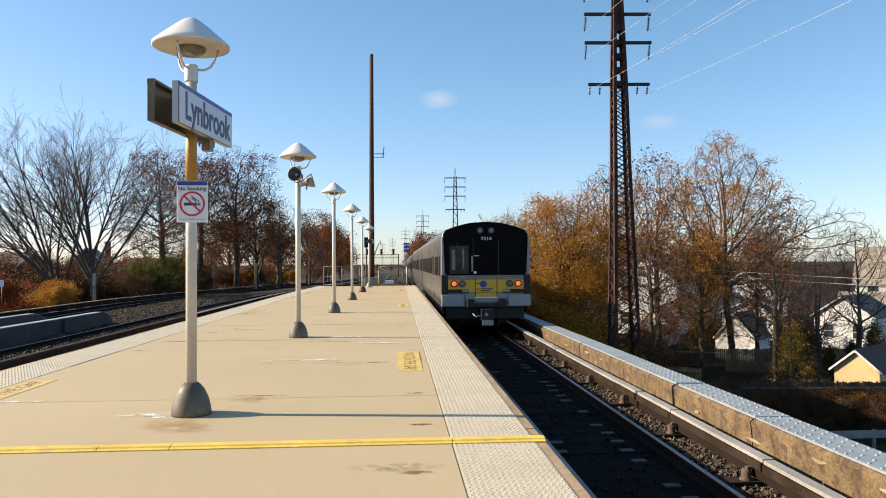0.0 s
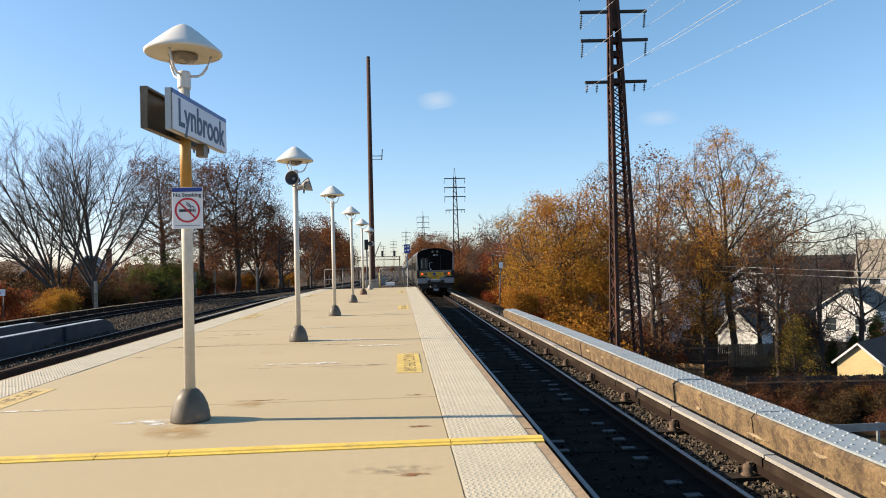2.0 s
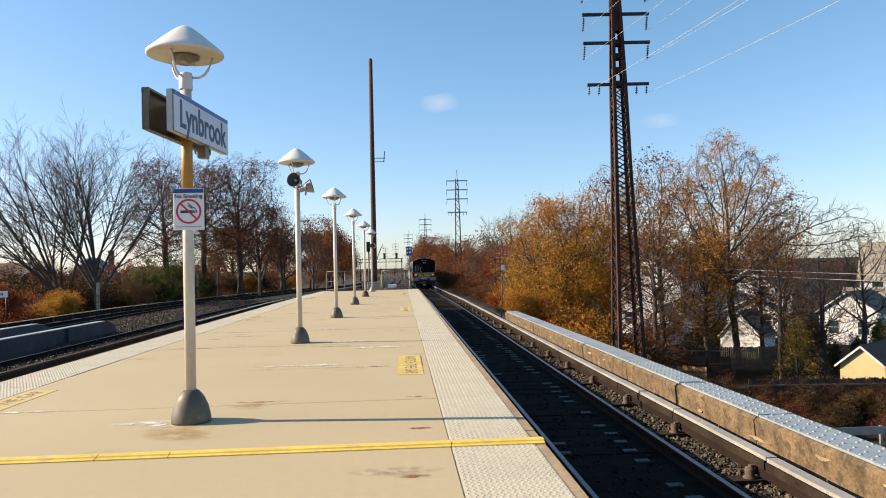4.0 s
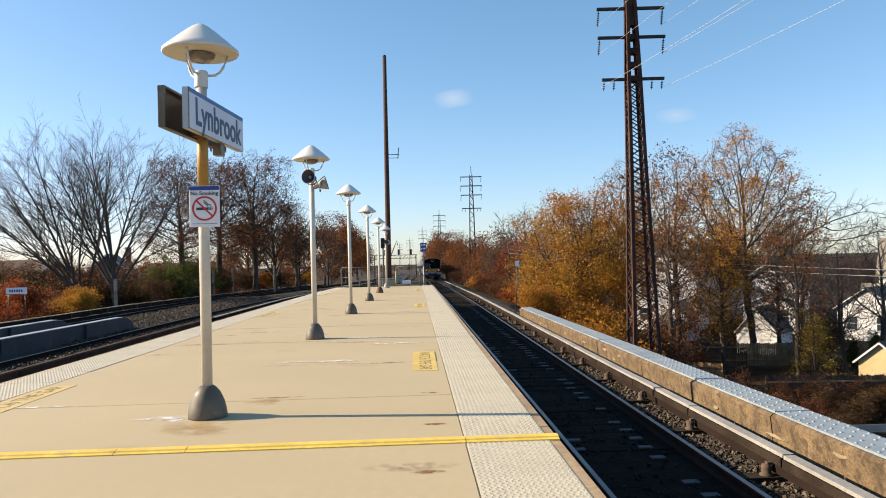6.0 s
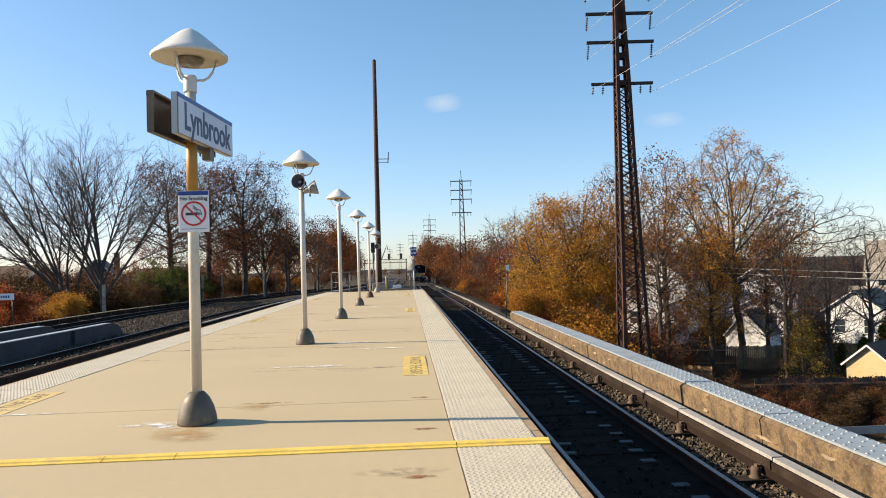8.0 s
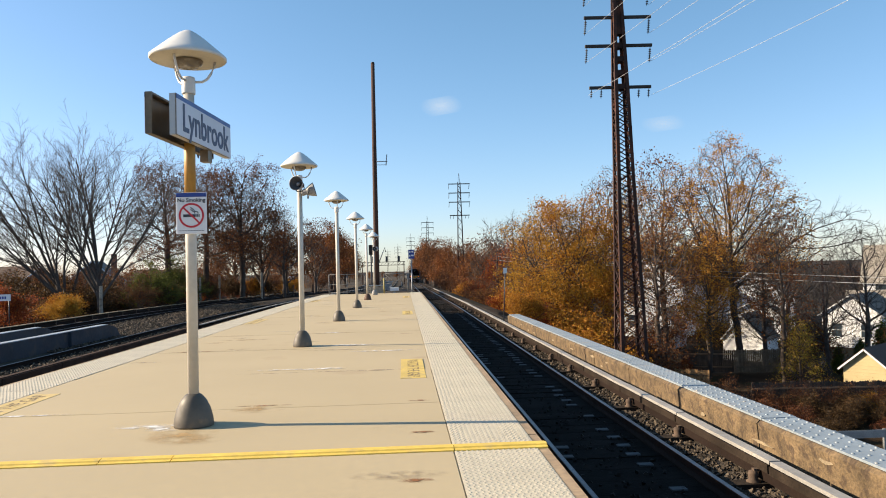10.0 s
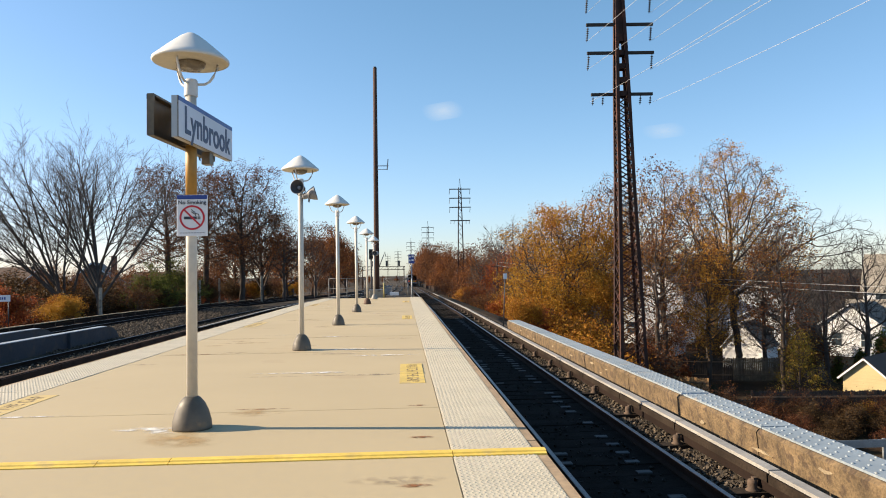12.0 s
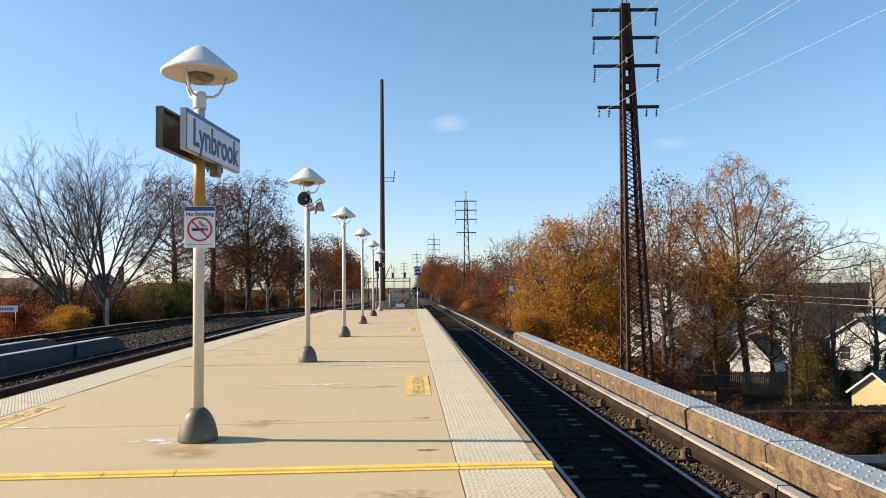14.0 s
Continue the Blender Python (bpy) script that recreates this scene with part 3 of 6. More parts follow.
def tree_meshes(name, seed, height, trunk_r, fork, limbs, limb_len, up, levels, kids, leaves, leaf_size, bark, leaf, lean=(0, 0), droop=0.0, twig=0.012, clump=0.35, shrink=0.62, top_only=0.0, spread=(0.45, 0.95), crook=1.0, open_at=0.5):
    """A trunk that forks into limbs, limbs into boughs and twigs; leaves sit on the last twigs. Returns the wood's and the leaves' mesh."""
    rnd = random.Random(seed)
    tv, tf, bv, bf, tips = [], [], [], [], []

    def limb(p, d, length, r, lev):
        vs, fs = (tv, tf) if lev == 0 else (bv, bf)
        n = (7, 6, 4, 3, 2)[min(lev, 4)]
        sides = (9, 6, 4, 3, 3)[min(lev, 4)]
        pts, dirs = [p], [d]
        for i in range(n):
            bend = (0.10, 0.20, 0.26, 0.30, 0.3)[min(lev, 4)] * crook
            d = (d + perp(d, rnd) * rnd.uniform(0, bend) + Vector((0, 0, up * (0.10 if lev else 0.03) - droop * lev * 0.04))).normalized()
            p = p + d * (length / n)
            pts.append(p)
            dirs.append(d)
        r1 = max(r * (0.55 if lev == 0 else 0.30), twig * 0.5)
        base = len(vs)
        for i, (q, e) in enumerate(zip(pts, dirs)):
            rr = r + (r1 - r) * i / n
            if lev == 0 and i == 0:
                rr *= 1.35
            a = e.cross(Vector((0.3, 0.9, 0.1))).normalized()
            b = e.cross(a)
            vs.extend(tuple(q + (a * math.cos(k * math.tau / sides) + b * math.sin(k * math.tau / sides)) * rr) for k in range(sides))
        for i in range(n):
            for k in range(sides):
                s0, s1 = base + i * sides + k, base + i * sides + (k + 1) % sides
                fs.append((s0, s1, s1 + sides, s0 + sides))
        if lev >= levels:
            tips.append((pts[0], pts[-1]))
            return
        count = limbs if lev == 0 else max(2, int(kids[min(lev - 1, len(kids) - 1)] * rnd.uniform(0.75, 1.25)))
        for c in range(count):
            lo = fork if lev == 0 else 0.22
            f = lo + (1 - lo) * (c + rnd.uniform(0.1, 0.9)) / count
            i = min(int(f * n), n - 1)
            q = pts[i].lerp(pts[i + 1], f * n - i)
            e = dirs[i + 1]
            ang = rnd.uniform(*spread) if lev else rnd.uniform(open_at, open_at * 2) * (1.15 - 0.6 * f)
            side = perp(e, rnd)
            if lev == 0:
                th = c * 2.4 + rnd.uniform(-0.5, 0.5)
                side = Vector((math.cos(th), math.sin(th), 0))
            nd = (e * math.cos(ang) + side * math.sin(ang)).normalized()
            ln = (limb_len * rnd.uniform(0.8, 1.15) * (1.15 - 0.55 * (f - lo) / (1 - lo + 1e-6)) if lev == 0 else length * shrink * rnd.uniform(0.7, 1.15) * (1.1 - 0.4 * f))
            limb(q, nd, ln, max((r + (r1 - r) * f) * (0.62 if lev == 0 else 0.6), twig), lev + 1)
        if lev == 0:
            limb(pts[-1], dirs[-1], limb_len * 0.85, r1 * 0.9, 1)

    limb(Vector((0, 0, -0.3)), Vector((lean[0], lean[1], 1)).normalized(), height, trunk_r, 0)
    wood = []
    for nm, vs, fs in (("_trunk", tv, tf), ("_branchwork", bv, bf)):
        me = bpy.data.meshes.new(name + nm)
        me.from_pydata(vs, [], fs)
        me.materials.append(bark)
        for p in me.polygons:
            p.use_smooth = True
        wood.append(me)
    if not leaves:
        return wood[0], wood[1], None
    lv, lf = [], []
    zs = [b.z for a, b in tips]
    zcut = min(zs) + (max(zs) - min(zs)) * top_only
    pool = [t for t in tips if t[1].z >= zcut]
    for _ in range(leaves):
        a, b = pool[int(rnd.random() * len(pool))]
        q = a.lerp(b, rnd.uniform(0.1, 1.1)) + Vector((rnd.gauss(0, clump), rnd.gauss(0, clump), rnd.gauss(0, clump * 0.8)))
        m = Euler((rnd.uniform(0, 6.3), rnd.uniform(0, 6.3), rnd.uniform(0, 6.3))).to_matrix()
        s = leaf_size * rnd.uniform(0.55, 1.35)
        k = len(lv)
        lv.extend(tuple(q + m @ Vector(c) * s) for c in ((0, -0.55, 0), (0.38, -0.02, 0.10), (0, 0.6, 0), (-0.38, 0.02, 0.10)))
        lf.append((k, k + 1, k + 2, k + 3))
    lm = bpy.data.meshes.new(name + "_leaves")
    lm.from_pydata(lv, [], lf)
    lm.materials.append(leaf)
    return wood[0], wood[1], lm


def grown_meshes(name, seed, stem, crowns, bark, leaf=None, leaves=0, leaf_size=0.12, step=0.42, up=0.22, twigs=3, twig=0.012, clump=0.22, gaps=3.0, fat=2.12, leaf_low=0.0, twig_len=0.55, leaf_x=99, wobble=0.13, keep_on=0.55):
    """Limbs that grow from the stem towards room in the crown. crowns: (centre, radii, lowest z, count). Leaves keep to some of the twigs, in uneven tufts."""
    rs = np.random.RandomState(seed)
    goals = []
    for c, r, low, count in crowns:
        v = rs.normal(size=(count * 3, 3))
        v /= np.linalg.norm(v, axis=1)[:, None]
        q = np.array(c) + v * np.array(r) * (rs.uniform(size=(count * 3, 1)) ** 0.36) * (1 + 0.08 * np.sin(v[:, :1] * 7 + v[:, 2:] * 5 + seed))
        goals.append(q[q[:, 2] > low][:count])
    goals = np.concatenate(goals)
    nodes, par = [np.array(stem[0], float)], [-1]
    for b in stem[1:]:
        a = nodes[-1]
        n = max(1, int(np.linalg.norm(np.array(b) - a) / step))
        for i in range(n):
            nodes.append(a + (np.array(b) - a) * (i + 1) / n + rs.normal(size=3) * 0.03)
            par.append(len(nodes) - 2)
    pos = np.zeros((14000, 3))
    pos[:len(nodes)] = nodes
    count, first = len(nodes), max(0, len(nodes) - int(len(nodes) * 0.45))
    best, near = np.full(len(goals), 1e9), np.zeros(len(goals), int)
    start, kids = first, collections.Counter()
    for _ in range(160):
        for k in range(start, count):
            d = np.linalg.norm(goals - pos[k], axis=1)
            m = d < best
            best[m], near[m] = d[m], k
        keep = best > step * 1.05
        goals, best, near = goals[keep], best[keep], near[keep]
        if not len(goals) or count > 13000:
            break
        start = count
        for k in np.unique(near):
            if kids[k] > 3:
                best[near == k] = 0
                continue
            d = goals[near == k] - pos[k]
            d = (d / np.linalg.norm(d, axis=1)[:, None]).mean(0)
            back = pos[k] - pos[par[k]] if par[k] >= 0 else np.zeros(3)
            d = d / (np.linalg.norm(d) + 1e-6) + back / step * keep_on + np.array((0, 0, up)) + rs.normal(size=3) * wobble
            pos[count] = pos[k] + d / np.linalg.norm(d) * step
            par.append(int(k))
            kids[k] += 1
            count += 1
        if start == count:
            break
    area = np.zeros(count)
    inner = set(par[:count])
    for k in range(count - 1, 0, -1):
        if k not in inner:
            area[k] = twig ** fat * 1.6
        area[par[k]] += area[k]
    rad = area ** (1 / fat)
    rad[0] *= 1.25
    rods = [(pos[par[k]], pos[k], max(min(rad[par[k]], rad[k] * 1.35), twig), max(rad[k], twig * 0.8), rad[k] > rad[1] * 0.62) for k in range(1, count)]
    tips = []
    for k in range(first, count):
        if rad[k] > twig * 3.2:
            continue
        out = pos[k] - pos[par[k]]
        out /= np.linalg.norm(out) + 1e-6
        for j in range(twigs if k not in inner else 1):
            d = out + rs.normal(size=3) * 0.55 + np.array((0, 0, up))
            e = pos[k] + d / np.linalg.norm(d) * twig_len * rs.uniform(0.5, 1.3)
            rods.append((pos[k], e, twig * 0.75, twig * 0.4, False))
            tips.append(e)
    wood = []
    for nm, main in (("_trunk", True), ("_branchwork", False)):
        vs, fs = [], []
        for p0, p1, r0, r1, stout in rods:
            if stout != main:
                continue
            sides = 8 if r0 > 0.09 else 5 if r0 > 0.035 else 3
            e = p1 - p0
            e = e / (np.linalg.norm(e) + 1e-6)
            a = np.cross(e, (0.31, 0.9, 0.1))
            a /= np.linalg.norm(a)
            b = np.cross(e, a)
            k0 = len(vs)
            for q, r in ((p0 - e * r0 * 0.3, r0), (p1, r1)):
                for j in range(sides):
                    w = j * math.tau / sides
                    vs.append(tuple(q + (a * math.cos(w) + b * math.sin(w)) * r))
            for j in range(sides):
                fs.append((k0 + j, k0 + (j + 1) % sides, k0 + sides + (j + 1) % sides, k0 + sides + j))
        me = bpy.data.meshes.new(name + nm)
        me.from_pydata(vs, [], fs)
        me.materials.append(bark)
        me.polygons.foreach_set("use_smooth", [True] * len(me.polygons))
        wood.append(me)
    if not leaves:
        return wood[0], wood[1], None
    rnd = random.Random(seed)
    top, bottom = max(t[2] for t in tips), min(t[2] for t in tips)
    pool, odds = [], []
    for t in tips:
        h = (t[2] - bottom) / (top - bottom)
        f = noise.noise(Vector(t) * 0.45) + 0.6 * noise.noise(Vector(t) * 1.1) + 0.25
        if h >= leaf_low and f > 0 and t[0] < leaf_x:
            pool.append(t)
            odds.append(max(f, 0.02) ** (gaps * 0.4))
    lv, lf = [], []
    for t in rnd.choices(pool, odds, k=leaves):
        q = Vector(t) + Vector((rnd.gauss(0, clump), rnd.gauss(0, clump), rnd.gauss(0, clump * 0.8)))
        m = Euler((rnd.uniform(0, 6.3), rnd.uniform(0, 6.3), rnd.uniform(0, 6.3))).to_matrix()
        z = leaf_size * rnd.uniform(0.55, 1.35)
        k = len(lv)
        lv.extend(tuple(q + m @ Vector(c) * z) for c in ((0, -0.55, 0), (0.38, -0.02, 0.10), (0, 0.6, 0), (-0.38, 0.02, 0.10)))
        lf.append((k, k + 1, k + 2, k + 3))
    lm = bpy.data.meshes.new(name + "_leaves")
    lm.from_pydata(lv, [], lf)
    lm.materials.append(leaf)
    return wood[0], wood[1], lm


def tree(name, label, meshes, at, rz=0, scale=1.0, group="", category="tree"):
    t = new(name)
    t.matrix_basis = pose(at[0], at[1], ground_z(at[0], at[1]) - 0.05 if len(at) < 3 else at[2], 0, 0, rz) @ Matrix.Scale(scale, 4)
    tagged(t, label, category, group)
    w = new("trunk" if category == "tree" else "stem", meshes[0])
    w.parent = t
    for nm, me in (("branchwork", meshes[1]), ("crown", meshes[2])):
        if me:
            new(nm, me).parent = t
    return t


BIG_BARE = tree_meshes("big_bare", 11, 4.8, 0.25, 0.36, 10, 10.6, 0.10, 4, (12, 8, 5), 0, 0.1, BARK_GREY, None, lean=(-0.10, 0), twig=0.009, shrink=0.50, spread=(0.30, 0.75), crook=0.55, open_at=0.40)
BIG_BARE_B = tree_meshes("big_bare_b", 14, 4.6, 0.24, 0.36, 10, 10.8, 0.10, 4, (12, 8, 5), 0, 0.1, BARK_GREY, None, lean=(-0.32, 0), twig=0.009, shrink=0.50, spread=(0.30, 0.75), crook=0.55, open_at=0.42)
BARE_A = grown_meshes("bare_a", 21, ((0, 0, -0.4), (0.1, 0, 2.0), (0.0, 0.1, 4.4)), (((0, 0, 7.2), (3.9, 3.9, 4.8), 3.2, 1500),), BARK_GREY, up=0.18, twigs=4, twig=0.010, twig_len=0.65, wobble=0.07, keep_on=0.95)
BROWN_A = grown_meshes("brown_a", 31, ((0, 0, -0.4), (0.1, 0, 3.0), (0.0, 0.1, 7.0)), (((0, 0, 8.8), (4.5, 4.3, 5.8), 3.4, 1700),), BARK, LEAF_BROWN, 15000, 0.105, up=0.14, twigs=3, clump=0.22, wobble=0.08, keep_on=0.9)
BROWN_B = tree_meshes("brown_b", 32, 7.0, 0.24, 0.20, 11, 5.6, 0.35, 4, (7, 6, 4), 9000, 0.13, BARK, LEAF_BROWN, clump=0.4)
BIG_ORANGE = grown_meshes("big_orange", 41, ((0, 0, -0.4), (-0.2, 0, 3.4), (-0.5, 0, 5.6), (-0.6, 0, 7.6)), (((-0.9, 0, 10.8), (6.5, 5.2, 8.0), 7.0, 3400), ((7.4, 0, 11.4), (5.6, 2.4, 2.4), 8.6, 420)), BARK, LEAF_SPARSE, 24000, 0.10, up=0.16, twigs=3, clump=0.17, leaf_x=6.2, wobble=0.06, keep_on=1.1, leaf_low=0.15, gaps=2.0, fat=2.5, twig=0.011)
MID_GOLD = grown_meshes("mid_gold", 44, ((0, 0, -0.4), (0.2, 0, 2.5), (0.1, 0, 4.5)), (((0, 0, 6.4), (2.8, 2.6, 4.0), 2.0, 700),), BARK, LEAF_SPARSE, 9000, 0.10, up=0.1, twigs=2, clump=0.25, step=0.36)
SPARSE_GOLD = grown_meshes("sparse_gold", 45, ((0, 0, -0.4), (0.2, 0, 4.0), (0.1, 0, 8.0)), (((0, 0, 9.6), (3.6, 3.6, 5.6), 4.0, 1000),), BARK, LEAF_SPARSE, 8000, 0.10, up=0.2, twigs=2, clump=0.25)
DENSE_A = grown_meshes("dense_a", 51, ((0, 0, -0.4), (0.1, 0, 1.6), (0.2, 0, 5.5)), (((0, 0, 7.0), (4.3, 4.2, 5.9), 1.0, 1300),), BARK, LEAF_ORANGE, 40000, 0.098, up=0.2, twigs=2, clump=0.30)
DENSE_B = grown_meshes("dense_b", 52, ((0, 0, -0.4), (0.1, 0, 1.4), (0.2, 0, 4.8)), (((0, 0, 6.2), (4.2, 4.0, 5.4), 0.8, 1200),), BARK, LEAF_YELLOW, 34000, 0.098, up=0.2, twigs=2, clump=0.30)
DENSE_R = tree_meshes("dense_r", 53, 5.5, 0.20, 0.10, 12, 3.8, 0.28, 4, (6, 5, 4), 30000, 0.095, BARK, LEAF_RED, clump=0.40)
THIN_A = grown_meshes("thin_a", 54, ((0, 0, -0.4), (0.1, 0, 3.0), (0.0, 0.1, 7.0)), (((0, 0, 8.2), (2.7, 2.7, 5.2), 3.0, 800),), BARK, LEAF_BROWN, 3200, 0.12, up=0.3, twigs=2, clump=0.25)
FAR_A = tree_meshes("far_a", 61, 8.0, 0.26, 0.15, 11, 4.8, 0.3, 3, (7, 6), 7000, 0.21, BARK, LEAF_BROWN, clump=0.5)
FAR_B = tree_meshes("far_b", 62, 7.0, 0.24, 0.15, 11, 4.6, 0.3, 3, (7, 6), 8000, 0.21, BARK, LEAF_RUST, clump=0.5)
FAR_C = tree_meshes("far_c", 63, 8.0, 0.24, 0.2, 10, 5.0, 0.45, 4, (6, 5, 4), 1500, 0.18, BARK_GREY, LEAF_BROWN, clump=0.4)
LOW_PINE = tree_meshes("low_pine", 71, 2.6, 0.11, 0.15, 18, 2.6, -0.1, 2, (9,), 9000, 0.11, BARK, LEAF_GREEN, clump=0.13, open_at=0.75, twig=0.008)
SHRUB_R = tree_meshes("shrub_r", 81, 0.8, 0.05, 0.05, 12, 1.5, 0.3, 3, (5, 4), 8000, 0.075, BARK, LEAF_RED, clump=0.18, twig=0.006)
SHRUB_O = tree_meshes("shrub_o", 82, 0.8, 0.05, 0.05, 12, 1.5, 0.3, 3, (5, 4), 8000, 0.075, BARK, LEAF_ORANGE, clump=0.18, twig=0.006)
SHRUB_Y = tree_meshes("shrub_y", 83, 0.8, 0.05, 0.05, 12, 1.5, 0.4, 3, (5, 4), 8000, 0.075, BARK, LEAF_YELLOW, clump=0.18, twig=0.006)
SHRUB_B = tree_meshes("shrub_b", 84, 1.0, 0.05, 0.05, 14, 1.8, 0.2, 3, (6, 5), 5000, 0.065, BARK, LEAF_BROWN, clump=0.2, twig=0.007)
SHRUB_G = tree_meshes("shrub_g", 85, 0.9, 0.05, 0.05, 12, 1.6, 0.3, 3, (5, 4), 6500, 0.075, BARK, LEAF_GREEN, clump=0.2, twig=0.006)

SHRUB_M = tree_meshes("shrub_m", 88, 0.9, 0.05, 0.05, 14, 1.7, 0.15, 3, (6, 5), 6000, 0.08, BARK, LEAF_MAROON, clump=0.22, twig=0.007)

SHRUB_D = tree_meshes("shrub_d", 86, 0.9, 0.05, 0.05, 14, 1.7, 0.15, 3, (6, 5), 8000, 0.085, BARK, LEAF_DARK, clump=0.22, twig=0.007)

VINE_TREE = tree_meshes("vine_tree", 87, 3.4, 0.09, 0.08, 16, 1.5, 0.1, 3, (5, 4), 3000, 0.085, BARK, LEAF_VINE, clump=0.2, twig=0.007)

# beyond the side tracks
tree("maple_tree", "tall bare grey tree with spreading limbs", BIG_BARE, (-26.5, 65), 0, 1.10)
tree("maple_tree", "tall bare grey tree leaning over the bank", BIG_BARE_B, (-29.0, 66), 0, 1.14)
tree("oak_tree", "brown-leaved autumn tree beside the tracks", BROWN_A, (-24.6, 77), 0, 1.06)
tree("oak_tree", "brown-leaved autumn tree beside the tracks", BROWN_A, (-22.4, 84), 215, 1.12)
tree("oak_tree", "tall russet-leaved autumn tree beside the tracks", BROWN_A, (-18.8, 86), 100, 1.16)
tree("oak_tree", "brown-leaved autumn tree beside the tracks", BROWN_B, (-17.6, 92), 40, 1.05)
tree("bare_tree", "bare tree with fine twigs among brown trees", BARE_A, (-15.0, 92), 40, 0.95)
rnd = random.Random(77)
for x, y, m, s in ((-22.5, 98, 0, 0.9), (-16.5, 104, 1, 0.85), (-13.5, 112, 2, 0.85), (-15.5, 124, 0, 0.95), (-12.5, 132, 1, 1.0), (-14.5, 148, 0, 1.1), (-13.5, 170, 1, 1.0), (-15.5, 190, 0, 1.0), (-17, 215, 2, 1.0), (-19, 240, 1, 1.0), (-22, 280, 0, 1.1),
                   (-24, 320, 0, 1.1), (-30, 300, 2, 1.2), (-34, 360, 0, 1.2), (-28, 420, 0, 0.8), (-22, 470, 1, 0.5), (-14, 500, 0, 0.45), (-5, 520, 1, 0.45), (-40, 460, 1, 1.3), (-48, 430, 0, 1.4), (-32, 86, 2, 0.6), (-32, 92, 1, 0.55), (-38, 84, 2, 0.6), (-44, 95, 0, 0.5), (-52, 92, 2, 0.55), (-60, 105, 0, 0.5), (-30, 120, 0, 0.75), (-40, 135, 2, 0.8), (-55, 150, 1, 0.8), (-70, 150, 0, 0.8), (-26, 150, 1, 0.9), (-33, 75, 0, 0.50), (-37, 77, 0, 0.58), (-41.5, 78, 2, 0.6), (-45, 80, 0, 0.62), (-49, 79, 0, 0.62), (-54, 82, 0, 0.66)):
    tree("bank_tree", ("brown autumn tree on the railway bank", "orange-brown autumn tree on the railway bank", "thin nearly bare tree on the railway bank")[m], (FAR_A, FAR_B, FAR_C)[m], (x, y), rnd.uniform(0, 360), s, "trees along the far bank")
tree("pine_tree", "low spreading green conifer behind the bank shrubs", LOW_PINE, (-24.2, 72), 0, 1.0)
tree("pine_tree", "low spreading green conifer behind the bank shrubs", LOW_PINE, (-23.2, 76), 60, 1.1)
for x, y, m, s, c in ((-25.2, 47, SHRUB_R, 1.25, "red"), (-27.0, 49, SHRUB_R, 1.3, "red"), (-28.5, 46, SHRUB_O, 1.1, "orange"), (-25.0, 55, SHRUB_Y, 0.95, "yellow"), (-26.2, 57, SHRUB_O, 1.1, "orange"), (-29, 60, SHRUB_B, 1.3, "brown"), (-31, 55, SHRUB_B, 1.3, "brown"), (-33, 50, SHRUB_B, 1.4, "brown"),
                      (-36, 58, SHRUB_B, 1.7, "brown"), (-26, 70, SHRUB_G, 0.9, "green"), (-24.5, 68, SHRUB_B, 1.1, "brown"), (-24, 75, SHRUB_O, 1.0, "orange"), (-23.4, 80, SHRUB_R, 1.1, "red"), (-23.6, 88, SHRUB_R, 1.2, "red"), (-21.5, 93, SHRUB_R, 1.2, "red"), (-20.5, 98, SHRUB_O, 1.2, "orange"),
                      (-29, 72, SHRUB_D, 1.4, "dark"), (-33, 74, SHRUB_B, 1.8, "brown"), (-39, 70, SHRUB_B, 1.9, "brown"), (-28.5, 66, SHRUB_D, 1.5, "dark"), (-31.5, 70, SHRUB_D, 1.7, "dark"), (-35.5, 72, SHRUB_D, 1.8, "dark"), (-30.5, 62, SHRUB_D, 1.3, "dark"), (-34, 64, SHRUB_D, 1.5, "dark"), (-38, 64, SHRUB_D, 1.6, "dark"), (-23.8, 72, SHRUB_D, 1.0, "dark"), (-26.5, 78, SHRUB_D, 1.5, "dark"), (-22.8, 84, SHRUB_D, 1.2, "dark"), (-21.0, 90, SHRUB_D, 1.3, "dark"), (-19.5, 100, SHRUB_D, 1.4, "dark"), (-44, 66, SHRUB_B, 1.9, "brown"), (-33, 69, SHRUB_D, 2.3, "dark"), (-37, 71, SHRUB_D, 2.5, "dark"), (-41, 73, SHRUB_D, 2.6, "dark"), (-45.5, 75, SHRUB_D, 2.7, "dark"), (-28.5, 70, SHRUB_D, 1.7, "dark"), (-30, 75, SHRUB_B, 2.2, "brown"), (-34, 77, SHRUB_D, 2.3, "dark"), (-38, 79, SHRUB_D, 2.3, "dark"), (-42, 80, SHRUB_D, 2.4, "dark"), (-47, 80, SHRUB_B, 2.4, "brown"), (-28, 82, SHRUB_D, 2.2, "dark"), (-25, 84, SHRUB_B, 2.0, "brown"), (-18.0, 112, SHRUB_Y, 1.25, "yellow"), (-17.0, 115, SHRUB_O, 1.3, "orange"), (-19, 106, SHRUB_B, 1.5, "brown"), (-14, 120, SHRUB_B, 1.5, "brown")):
    tree("shrub", c + "-leaved autumn shrub on the railway bank", m, (x, y), rnd.uniform(0, 360), s, "shrubs on the far bank", "shrub")

